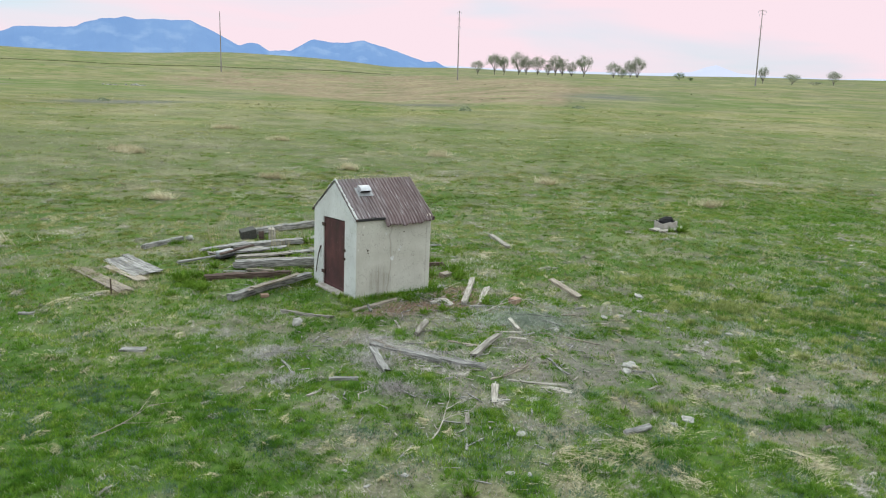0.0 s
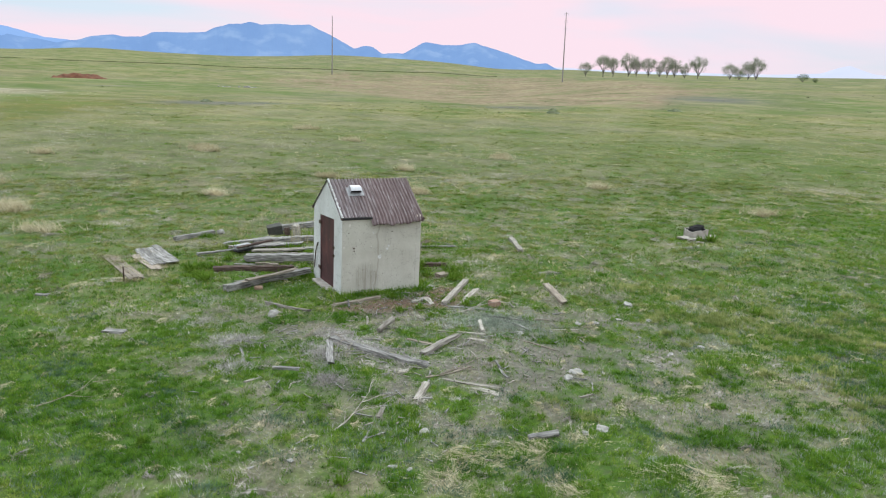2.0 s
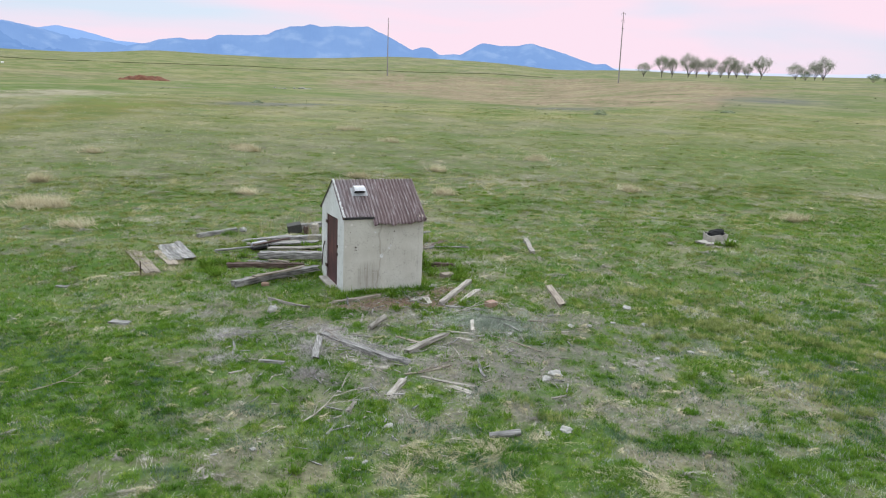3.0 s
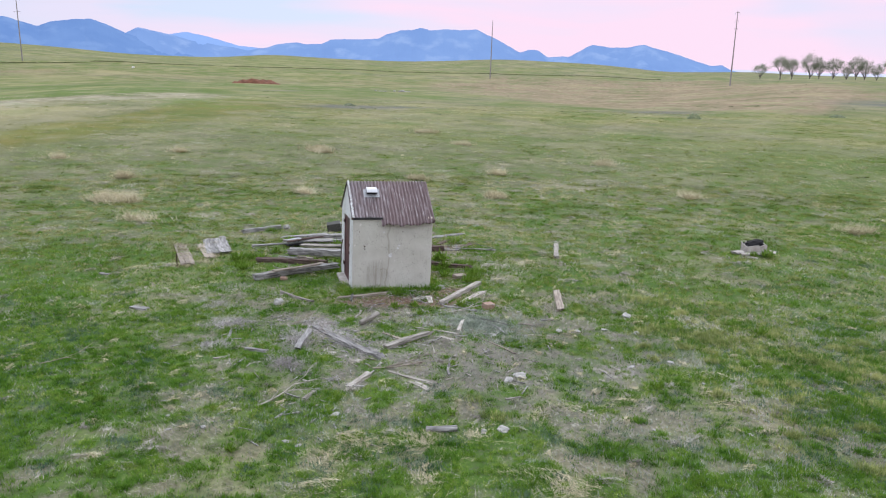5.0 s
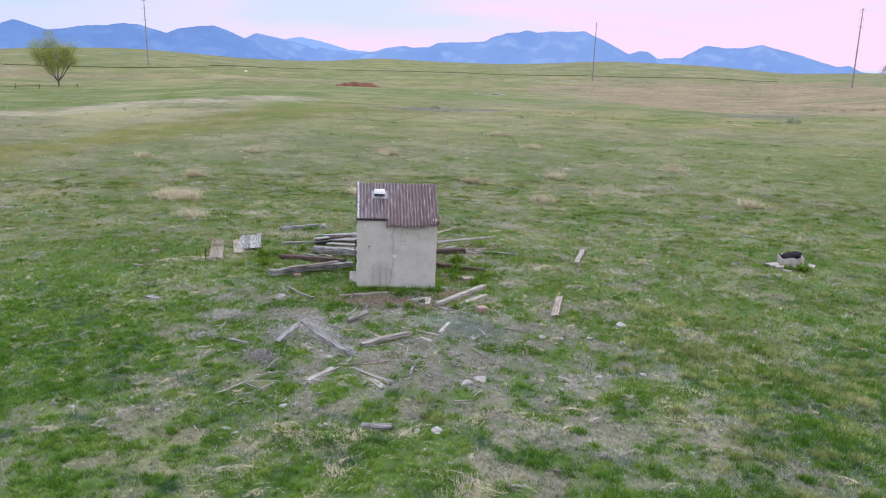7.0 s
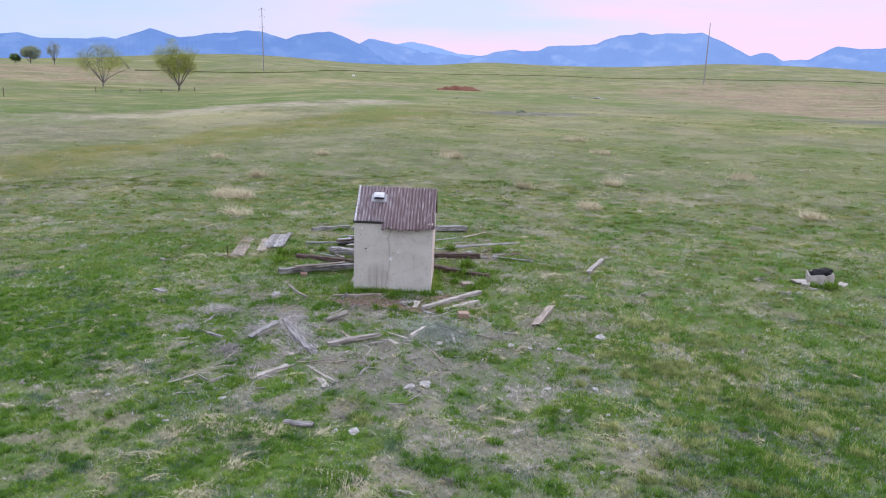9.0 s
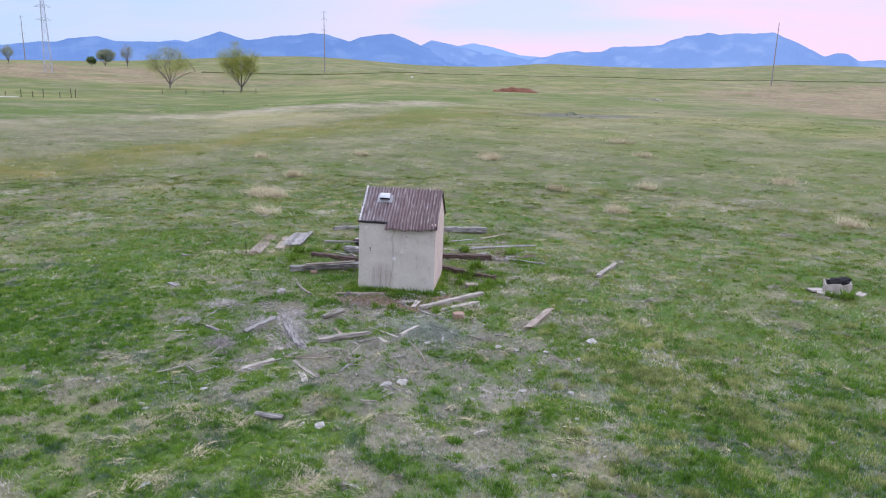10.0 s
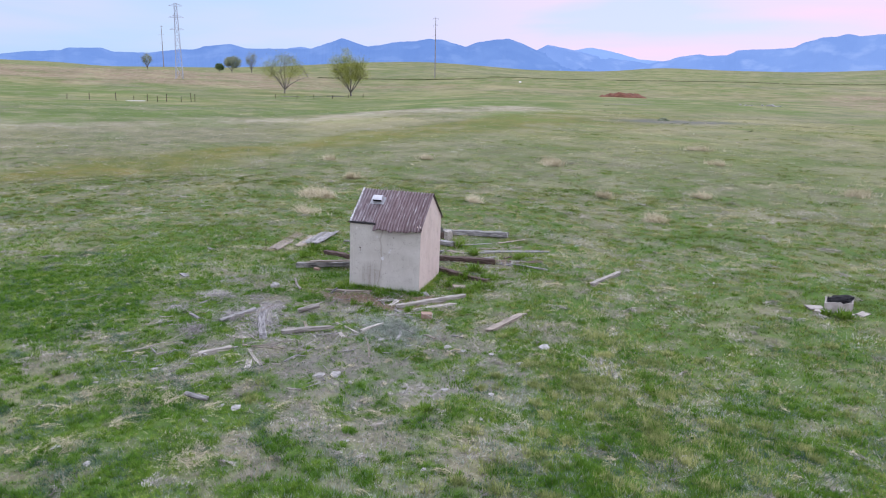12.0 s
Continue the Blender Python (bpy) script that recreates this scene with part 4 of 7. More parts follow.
def build_shed():
    shed = new("shed")
    yr = SY / 2
    t = 0.14
    gable = ((0, -0.15), (0.62, -0.15), (0.62, 2.02), (1.84, 1.98), (1.84, -0.15), (SY, -0.15), (SY, SH), (yr, RIDGE - 0.03), (0, SH))
    part("gable_wall", plate(gable, "y", (0, t)), PLASTER_WHITE, shed, "gable wall paled by sky light in its plaster colour")
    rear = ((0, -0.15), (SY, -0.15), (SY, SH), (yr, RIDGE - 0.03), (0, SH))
    part("gable_wall", plate(rear, "y", (SX - t, SX)), PLASTER_PINK_LIT, shed, "gable wall with pink sky light in its plaster colour")
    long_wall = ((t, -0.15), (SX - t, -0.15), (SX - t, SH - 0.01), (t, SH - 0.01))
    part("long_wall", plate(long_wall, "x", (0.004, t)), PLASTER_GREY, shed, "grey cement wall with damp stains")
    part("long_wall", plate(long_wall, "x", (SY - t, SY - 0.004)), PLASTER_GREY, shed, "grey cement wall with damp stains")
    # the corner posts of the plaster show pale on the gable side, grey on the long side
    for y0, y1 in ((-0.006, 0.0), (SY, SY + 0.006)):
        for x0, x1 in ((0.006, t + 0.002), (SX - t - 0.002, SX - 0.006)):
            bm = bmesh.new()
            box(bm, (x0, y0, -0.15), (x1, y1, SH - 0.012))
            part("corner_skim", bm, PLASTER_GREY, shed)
    # roof sheets
    cuts = ((-0.04, 0.88, 0.01, 0.022), (0.83, 1.42, 0.24, 0.030), (1.37, 1.95, 0.25, 0.024), (1.90, SX + 0.05, 0.20, 0.030))
    for k, (a, b, tail, lift) in enumerate(cuts):
        ob = part("roof_sheet", roof_sheet(a, b, yr, 1, tail, lift, k), ROOF_IRON, shed, "rusted corrugated iron sheet", True)
        ob.modifiers.new("thickness", "SOLIDIFY").thickness = 0.003
        ob = part("roof_sheet", roof_sheet(a, b, yr, -1, 0.12, lift, k + 7), ROOF_IRON, shed, "rusted corrugated iron sheet", True)
        ob.modifiers.new("thickness", "SOLIDIFY").thickness = 0.003
    # dark timber wall plate and batten ends under the short sheet
    bm = bmesh.new()
    box(bm, (-0.03, -0.045, SH - 0.035), (0.88, -0.006, SH + 0.03), 0.008)
    part("eave_board", bm, BLACK_AND_SHADE, shed, "dark rotten eave board")
    # flaking mortar along the gable's edges
    for sign in (1, -1):
        bm = bmesh.new()
        rs = random.Random(3 + sign)
        pts, rad = [], []
        for k in range(46):
            f = k / 45
            pts.append((0.012 + rs.uniform(-0.012, 0.012), yr - sign * f * (yr + 0.02), RIDGE + 0.035 - f * (RIDGE - SH + 0.012) + rs.uniform(-0.01, 0.01)))
            rad.append(rs.choice((0.010, 0.022, 0.030, 0.036)) * rs.uniform(0.7, 1.2))
        tube(bm, pts, rad, 7)
        part("rake_mortar", bm, PLASTER_WHITE, shed, "flaking white mortar along the gable edge")
    # bolts and wire ends at the corners of the eaves
    for x, y, z in ((-0.03, SY + 0.03, SH - 0.03), (SX + 0.03, -0.09, SH - 0.06), (-0.02, -0.05, SH + 0.0)):
        bm = bmesh.new()
        bmesh.ops.create_icosphere(bm, subdivisions=2, radius=0.035)
        part("rafter_end", bm, WOOD_DARK, shed, m=pose(x, y, z))
    # roof vent
    vent = part("vent_flashing", roof_patch(), FLASHING, shed, "dull grey flashing round the vent", m=pose(0.66, yr - 0.40, RIDGE - 0.40 * math.tan(PITCH) + 0.045, -math.degrees(-PITCH)))
    bm = bmesh.new()
    sec = [(0.13, 0.0), (0.13, 0.06), (0.10, 0.10), (0.03, 0.125), (-0.06, 0.125), (-0.12, 0.105)]
    top = [[bm.verts.new((x, y, z)) for y, z in sec] for x in (-0.16, 0.16)]
    low = [[bm.verts.new((x * 0.97, y * 0.95, z - 0.006)) for y, z in sec] for x in (-0.16, 0.16)]
    for a, b in ((top[0], top[1]), (low[1], low[0])):
        for k in range(len(sec) - 1):
            bm.faces.new((a[k], b[k], b[k + 1], a[k + 1]))
    for i in (0, 1):
        foot = bm.verts.new(((-0.16, 0.16)[i], -0.10, 0.0))
        ring = top[i] + [foot]
        bm.faces.new(ring if i == 0 else ring[::-1])
    part("vent_hood", bm, GALV, vent, "white galvanised vent hood", m=pose(0, 0, 0.012))
    # the hood's shaded mouth is a solid block painted black
    bm = bmesh.new()
    box(bm, (-0.15, -0.085, 0.008), (0.15, 0.115, 0.085))
    part("vent_mouth_shade", bm, BLACK_AND_SHADE, vent, "black block standing in for the shade in the vent", m=pose(0, 0, 0.0))
    # door, a little ajar in its opening
    door = new("door")
    door.parent = shed
    tagged(door, "worn maroon metal door, closed")
    outline = ((0.635, 0.03), (0.645, 1.99), (1.825, 1.955), (1.825, 0.03))
    part("door_panel", plate(outline, "y", (0.035, 0.07)), DOOR_PAINT, door)
    for z0, z1, y0, y1 in ((0.03, 1.985, 0.637, 0.69), (0.03, 1.955, 1.765, 1.823)):
        bm = bmesh.new()
        box(bm, (0.022, y0, z0), (0.034, y1, z1), 0.003)
        part("door_stile", bm, DOOR_PAINT, door)
    for z0, z1 in ((0.03, 0.10), (1.88, 1.945)):
        bm = bmesh.new()
        box(bm, (0.024, 0.695, z0), (0.034, 1.76, z1), 0.003)
        part("door_rail", bm, DOOR_PAINT, door)
    for z in (0.38, 1.74):
        bm = bmesh.new()
        box(bm, (-0.012, 1.74, z - 0.05), (0.020, 1.93, z + 0.05), 0.006)
        part("hinge", bm, IRON, door, "rusty strap hinge")
    for z in (0.98, 1.22):
        bm = bmesh.new()
        box(bm, (-0.03, 0.56, z - 0.035), (0.018, 0.67, z + 0.035), 0.008)
        part("hasp", bm, IRON, door, "rusty hasp")
    # black slab added in place of the shade behind the door
    bm = bmesh.new()
    box(bm, (0.10, 0.62, -0.1), (0.16, 1.84, 2.03))
    part("door_shade", bm, BLACK_AND_SHADE, shed, "black slab standing in for the shade behind the door")
    bm = bmesh.new()
    box(bm, (-0.22, 0.55, -0.12), (0.05, 1.92, 0.028), 0.02)
    part("door_sill", bm, CONCRETE_SLAB, shed, "worn concrete door sill")
    # iron bar that hangs by the door
    bm = bmesh.new()
    tube(bm, [(-0.03, 1.93, 1.10), (-0.06, 2.02, 0.85), (-0.05, 2.12, 0.55), (-0.04, 2.20, 0.28)], [0.022, 0.016, 0.016, 0.014], 6)
    part("door_bar", bm, IRON, shed, "rusty iron bar beside the door")
    # plugs and a chipped hole in the long wall
    for x, z, s in ((0.36, 1.30, 0.028), (0.37, 1.22, 0.018), (0.20, 1.74, 0.015), (1.50, 1.73, 0.02)):
        bm = bmesh.new()
        bmesh.ops.create_cone(bm, cap_ends=True, segments=8, radius1=s, radius2=s * 0.7, depth=0.03)
        part("wall_anchor", bm, IRON, shed, m=pose(x, -0.004, z, 90))
    for x, z, s in ((1.14, 1.02, 0.06), (1.36, 1.24, 0.035), (1.40, 1.32, 0.03), (0.93, 1.72, 0.03)):
        bm = bmesh.new()
        bmesh.ops.create_icosphere(bm, subdivisions=2, radius=s)
        for v in bm.verts:
            v.co *= 1 + 0.35 * noise.noise(v.co * 30)
            v.co.y *= 0.06
        part("plaster_chip", bm, PLASTER_WHITE, shed, m=pose(x, 0.003, z))
    origin = Matrix.Translation((10.18 * 0.7466 - 15.657 * 0.6652, 10.18 * 0.6652 + 15.657 * 0.7466, 0.0))
    shed.matrix_basis = origin @ pose(0, 0, 0.03, 0, 1.3, 41.7)
    return tagged(shed, "small concrete shed with maroon door and rusted corrugated roof", "shed")


def roof_patch():
    bm = bmesh.new()
    box(bm, (-0.24, -0.20, -0.012), (0.24, 0.13, 0.0))
    return bm


build_shed()


# ---- timber, stones and scrap ----
def timber_mesh(length, width, height, seed, taper=0.0, crook=0.02, split=0.0):
    """A sawn beam or board along x with worn arrises, checks and broken ends."""
    rs = random.Random(seed)
    bm = bmesh.new()
    n = max(4, int(length / 0.14))
    c = min(width, height) * 0.09
    rings = []
    for k in range(n + 1):
        f = k / n
        x = (f - 0.5) * length
        w, h = width / 2 * (1 - taper * f), height * (1 - taper * f)
        dy = crook * math.sin(f * math.pi * 1.3 + seed) * length
        pts = [(-w + c, 0), (w - c, 0), (w, c), (w, h - c), (w - c, h), (-w + c, h), (-w, h - c), (-w, c)]
        ring = []
        for i, (py, pz) in enumerate(pts):
            jag = 0
            if k in (0, n):
                jag = rs.uniform(-0.5, 0.5) * min(0.16, length * 0.12) * (1 + split)
            wear = 1 + rs.uniform(-0.10, 0.10)
            ring.append(bm.verts.new((x + jag, py * wear + dy, pz * (1 + rs.uniform(-0.10, 0.10)))))
        rings.append(ring)
    for a, b in zip(rings, rings[1:]):
        for i in range(8):
            bm.faces.new((a[i], b[i], b[(i + 1) % 8], a[(i + 1) % 8]))
    bm.faces.new(rings[0])
    bm.faces.new(rings[-1][::-1])
    return bm


def timber(name, a, b, width, height, mat, label, category, z=None, rise=0.0, roll=0.0, group="", seed=None, **shape):
    """A timber from plan point a to plan point b, lying on the ground, or at height z; rise: how much the far end is lifted."""
    seed = int((a[0] * 7.3 + b[1] * 3.1) * 100) % 1000 if seed is None else seed
    length = math.dist(a, b)
    me = bpy.data.meshes.new(name)
    finish(me, timber_mesh(length, width, height, seed, **shape), mat)
    ob = new(name, me)
    za, zb = ground_z(*a), ground_z(*b)
    base = min(za, zb, ground_z((a[0] + b[0]) / 2, (a[1] + b[1]) / 2)) - 0.01 if z is None else z
    yaw = math.degrees(math.atan2(b[1] - a[1], b[0] - a[0]))
    tilt = -math.degrees(math.atan2(rise if z is not None else rise + (zb - za) * 0.7, length))
    ob.matrix_basis = pose((a[0] + b[0]) / 2, (a[1] + b[1]) / 2, base + rise / 2, 0, 0, yaw) @ pose(0, 0, 0, roll, tilt, 0)
    return tagged(ob, label, category, group)


def round_log(name, a, b, radius, mat, label, category="log", group="", z=None, rise=0.0):
    rs = random.Random(int(a[0] * 91 + b[1] * 37))
    length = math.dist(a, b)
    bm = bmesh.new()
    n = max(3, int(length / 0.15))
    pts = [((k / n - 0.5) * length, 0.012 * math.sin(k * 1.1 + a[0]), rs.uniform(-0.005, 0.005)) for k in range(n + 1)]
    tube(bm, pts, [radius * rs.uniform(0.88, 1.08) for _ in pts], 10)
    for v in bm.verts:
        v.co.x += rs.uniform(-0.012, 0.012)
    yaw = math.degrees(math.atan2(b[1] - a[1], b[0] - a[0]))
    mx, my = (a[0] + b[0]) / 2, (a[1] + b[1]) / 2
    base = ground_z(mx, my) if z is None else z
    ob = part(name, bm, mat, smooth=True, m=pose(mx, my, base + radius * 0.82 + rise / 2, 0, 0, yaw) @ pose(0, 0, 0, 0, -math.degrees(math.atan2(rise, length)), 0))
    return tagged(ob, label, category, group)


def stone(x, y, sx, sy, sz, mat=None, label="pale grey field stone half sunk in grass", name="stone", group="stones in the grass"):
    rs = random.Random(int(x * 131 + y * 57))
    bm = bmesh.new()
    bmesh.ops.create_icosphere(bm, subdivisions=2, radius=0.46)
    off = Vector((rs.uniform(0, 50), rs.uniform(0, 50), rs.uniform(0, 50)))
    for v in bm.verts:
        v.co *= 1 + 0.60 * noise.noise(v.co * 2.6 + off) + 0.12 * noise.noise(v.co * 6 + off)
        v.co.x, v.co.y, v.co.z = v.co.x * sx, v.co.y * sy, v.co.z * sz
    ob = part(name, bm, mat or STONE, m=pose(x, y, ground_z(x, y) + sz * 0.22, rs.uniform(-8, 8), rs.uniform(-8, 8), rs.uniform(0, 360)))
    return tagged(ob, label, "stone", group)


def brick(name, x, y, size, yaw, mat, label, tilt=0.0, z=0.0):
    bm = bmesh.new()
    box(bm, (-size[0] / 2, -size[1] / 2, 0), (size[0] / 2, size[1] / 2, size[2]), 0.012)
    rs = random.Random(int(x * 77))
    for v in bm.verts:
        v.co += Vector((rs.uniform(-1, 1), rs.uniform(-1, 1), rs.uniform(-1, 1))) * 0.008
    ob = part(name, bm, mat, m=pose(x, y, ground_z(x, y) - 0.01 + z, tilt, tilt * 0.5, yaw))
    return tagged(ob, label, name.split("_")[-1])


G = "boards strewn before the shed"
P = "timbers piled beside the shed"
# strewn before the shed
timber("post", (0.21, 20.95), (0.08, 18.61), 0.15, 0.13, WOOD_PALE, "bleached white fallen post on bare soil", "post", group=G, crook=0.004)
timber("split_board", (0.63, 20.30), (0.55, 18.91), 0.17, 0.06, WOOD_PALE, "bleached split board with broken ends", "board", group=G, taper=0.3, split=1.0)
timber("board_scrap", (0.13, 20.14), (0.04, 19.52), 0.10, 0.05, WOOD_TAN, "short tan scrap of board", "board", group=G)
brick("clay_brick", 1.42, 18.82, (0.30, 0.22, 0.17), 62, BRICK, "orange clay brick lying in grass", 6)
timber("board", (0.28, 18.42), (1.47, 18.56), 0.09, 0.05, WOOD_GREY, "thin weathered grey board on the ground", "board", group=G)
brick("concrete_block", -0.66, 21.37, (0.42, 0.22, 0.13), 62, WOOD_TAN, "pinkish broken concrete block by the wall", 8)
stone(-0.66, 20.07, 0.34, 0.2, 0.14, label="white stone at the shed's corner")
timber("wood_chunk", (-0.74, 18.54), (-0.57, 19.02), 0.16, 0.07, WOOD_PALE, "bleached chunk of broken wood", "wood", group=G, taper=0.4, split=1.5)
timber("wood_chunk", (-0.53, 19.03), (-0.23, 18.55), 0.18, 0.06, WOOD_PALE, "bleached chunk of broken wood", "wood", group=G, taper=0.4, split=1.5)
timber("long_board", (-2.69, 17.49), (-1.70, 18.64), 0.12, 0.08, WOOD_TAN, "tan board lying along the shed wall", "board", group=G)
timber("stake", (-2.21, 17.51), (-2.35, 17.82), 0.05, 0.06, WOOD_GREY, "short grey stake beside the board", "stake", rise=0.10)
timber("lath", (-4.44, 17.17), (-3.03, 16.85), 0.06, 0.10, WOOD_PALE, "long thin grey lath in the grass", "lath", group=G)
stone(-3.75, 16.25, 0.30, 0.2, 0.24, label="pale pointed stone by the shed")
timber("stake", (-1.52, 16.97), (-1.28, 16.34), 0.06, 0.05, WOOD_PALE, "bleached thin stake on litter", "stake", group=G)
round_log("short_log", (-0.84, 15.88), (-0.68, 16.47), 0.068, WOOD_PALE, "short bleached log on dry litter", group=G, rise=0.12)
timber("lath", (0.43, 16.43), (1.56, 16.60), 0.05, 0.035, WOOD_PALE, "long bleached lath on the ground", "lath", group=G)
timber("post_stub", (1.28, 17.46), (1.52, 16.71), 0.09, 0.08, WOOD_PALE, "white stub of a post", "post", group=G, crook=0.003)
timber("lath", (2.04, 16.60), (3.29, 16.03), 0.05, 0.04, WOOD_TAN, "long thin tan lath", "lath", group=G)
timber("board", (-0.11, 15.74), (0.60, 15.58), 0.09, 0.035, WOOD_TAN, "tan board half hidden in grass", "board", group=G)
timber("split_rail", (0.51, 14.90), (1.06, 16.08), 0.15, 0.11, WOOD_PALE, "bleached split rail raised at one end", "rail", group=G, rise=0.10, taper=0.25)
timber("fallen_beam", (-1.77, 15.21), (0.79, 14.22), 0.20, 0.17, WOOD_GREY, "grey rotten beam sunk in dry litter", "beam", group=G, split=1.0, z=-0.09)
timber("lath", (0.92, 13.69), (1.69, 14.46), 0.05, 0.04, WOOD_TAN, "thin crooked dry branch", "branch", group=G, crook=0.05)
timber("lath", (1.29, 13.74), (2.50, 13.59), 0.08, 0.035, WOOD_PALE, "bleached narrow board in grass", "board", group=G)
timber("post_stub", (1.01, 13.33), (1.01, 12.57), 0.15, 0.11, WOOD_PALE, "white broken post stub with split end", "post", group=G, taper=0.35, split=1.2, crook=0.004)
timber("board", (-2.22, 13.18), (-1.67, 13.28), 0.09, 0.06, WOOD_GREY, "short grey board in grass", "board", group=G)
timber("stake", (-3.49, 14.15), (-2.99, 13.37), 0.06, 0.04, WOOD_GREY, "grey stick in dry grass", "stick", group=G)
timber("stake", (-2.43, 12.40), (-2.24, 12.69), 0.06, 0.04, WOOD_PALE, "short bleached stick in grass", "stick", group=G)
timber("post_stub", (0.53, 12.07), (0.57, 11.70), 0.08, 0.06, WOOD_PALE, "short bleached stub of a post", "post", group=G)
timber("stake", (0.58, 11.19), (0.60, 10.80), 0.05, 0.04, WOOD_GREY, "short grey stick in grass", "stick", group=G)
round_log("short_log", (3.23, 11.72), (3.70, 12.03), 0.065, WOOD_GREY, "short grey log in green grass", group=G)
timber("lath", (0.35, 17.73), (0.82, 18.22), 0.06, 0.04, WOOD_PALE, "short bleached lath on litter", "lath", group=G)
timber("board_scrap", (1.29, 16.17), (1.68, 16.10), 0.11, 0.04, WOOD_PALE, "bleached scrap of board on litter", "board", group=G)
timber("board_scrap", (2.57, 18.04), (2.97, 18.13), 0.10, 0.05, WOOD_TAN, "tan scrap of board on litter", "board", group=G)
timber("board_scrap", (3.00, 18.64), (3.30, 18.80), 0.08, 0.04, WOOD_GREY, "grey scrap of board on litter", "board", group=G)
timber("stick", (2.56, 17.21), (1.69, 17.84), 0.06, 0.05, WOOD_GREY, "grey forked stick by the sagewort", "stick", group=G, crook=0.04, split=1.0)
timber("split_board", (0.55, 27.47), (1.30, 25.51), 0.17, 0.14, WOOD_PALE, "bleached fallen post far behind the shed", "post")
timber("plank", (2.56, 21.42), (3.22, 19.69), 0.20, 0.10, WOOD_TAN, "pale plank with broken end in dry grass", "plank", split=1.0, crook=0.004, z=-0.02)
timber("stake", (-1.67, 14.84), (-1.17, 13.78), 0.15, 0.11, WOOD_GREY, "grey splintered piece of timber among dead branches", "stick", group=G, split=1.0)
timber("stake", (3.98, 13.67), (4.23, 13.89), 0.05, 0.04, WOOD_PALE, "short bleached stick in grass", "stick", group=G)
timber("board_scrap", (-6.93, 14.06), (-6.42, 14.15), 0.16, 0.07, WOOD_GREY, "grey scrap of board in grass", "board")
timber("board_scrap", (-10.57, 16.00), (-10.23, 16.07), 0.14, 0.06, WOOD_GREY, "grey scrap of board in grass", "board")
for x, y, s in ((1.48, 11.44, 0.24), (1.30, 10.23, 0.19), (1.58, 10.20, 0.14), (4.43, 12.41, 0.30), (4.14, 12.20, 0.20), (4.93, 20.19, 0.38), (5.45, 18.98, 0.28), (4.67, 18.70, 0.22), (4.12, 18.25, 0.26), (3.70, 18.05, 0.26), (5.83, 16.55, 0.22), (6.56, 17.28, 0.22), (3.82, 14.90, 0.42), (3.71, 14.54, 0.28), (2.42, 16.82, 0.24),
                (4.38, 9.17, 0.20), (5.32, 9.56, 0.18), (2.68, 17.36, 0.14), (3.09, 17.28, 0.13), (5.18, 17.52, 0.13),
                (2.25, 18.99, 0.15), (7.39, 16.42, 0.15), (-0.26, 9.88, 0.15), (-0.77, 9.56, 0.12), (-1.19, 9.95, 0.12), (8.43, 14.42, 0.14), (6.85, 13.71, 0.13)):
    stone(x, y, s * 0.9, s * 0.66, s * 0.26)

# piled timbers, left of and behind the shed
timber("railway_sleeper", (-6.02, 17.97), (-4.54, 20.22), 0.24, 0.19, WOOD_GREY, "grey weathered railway sleeper with split end", "sleeper", group=P, rise=0.12, taper=0.15)
timber("railway_sleeper", (-7.42, 19.62), (-5.27, 20.64), 0.22, 0.19, WOOD_DARK, "dark brown creosoted railway sleeper", "sleeper", group=P)
timber("railway_sleeper", (-7.11, 20.98), (-4.81, 21.79), 0.25, 0.22, WOOD_GREY, "grey weathered railway sleeper", "sleeper", group=P, z=0.07)
timber("railway_sleeper", (-8.09, 23.42), (-6.10, 24.83), 0.28, 0.16, WOOD_GREY, "grey weathered railway sleeper", "sleeper", group=P, z=0.06)
timber("railway_sleeper", (-8.40, 25.61), (-6.51, 28.00), 0.25, 0.22, WOOD_GREY, "grey weathered railway sleeper behind the shed", "sleeper", group=P, z=0.05)
timber("railway_sleeper", (-4.66, 22.65), (-2.90, 24.41), 0.24, 0.20, WOOD_DARK, "dark rotten railway sleeper behind the shed", "sleeper", group=P, split=1.0)
timber("railway_sleeper", (-3.24, 21.92), (-0.87, 22.71), 0.26, 0.22, WOOD_DARK, "dark split railway sleeper behind the shed", "sleeper", group=P, taper=0.4, split=1.5)
timber("board", (-8.98, 21.24), (-7.89, 22.70), 0.13, 0.07, WOOD_GREY, "thin grey board tapering out of the timber pile", "board", group=P, z=0.06, taper=0.5)
timber("board", (-8.92, 22.88), (-7.94, 24.28), 0.22, 0.06, WOOD_GREY, "grey board at the back of the timber pile", "board", group=P, z=0.08, split=0.6)
timber("board", (-8.50, 22.41), (-7.02, 23.48), 0.26, 0.05, WOOD_PALE, "pale flat board across the timber pile", "board", group=P, z=0.11, split=0.6)
timber("board", (-7.68, 22.51), (-6.30, 23.49), 0.30, 0.05, WOOD_GREY, "wide grey board lying flat on the pile", "board", group=P, z=0.17, split=0.8)
timber("board", (-7.37, 22.09), (-5.89, 22.92), 0.30, 0.05, WOOD_PALE, "wide pale board with broken ends on the pile", "board", group=P, z=0.12, split=0.8)
timber("board", (-6.85, 21.95), (-5.42, 22.54), 0.24, 0.05, WOOD_TAN, "tan flat board in the pile", "board", group=P, z=0.05, split=0.8)
timber("board", (-7.88, 21.88), (-7.27, 23.24), 0.10, 0.05, WOOD_DARK, "dark thin board across the pile", "board", group=P, z=0.24, roll=8)
timber("board", (-6.45, 22.97), (-5.28, 23.70), 0.26, 0.05, WOOD_GREY, "grey flat board beside the shed", "board", group=P, z=0.06, split=0.8)
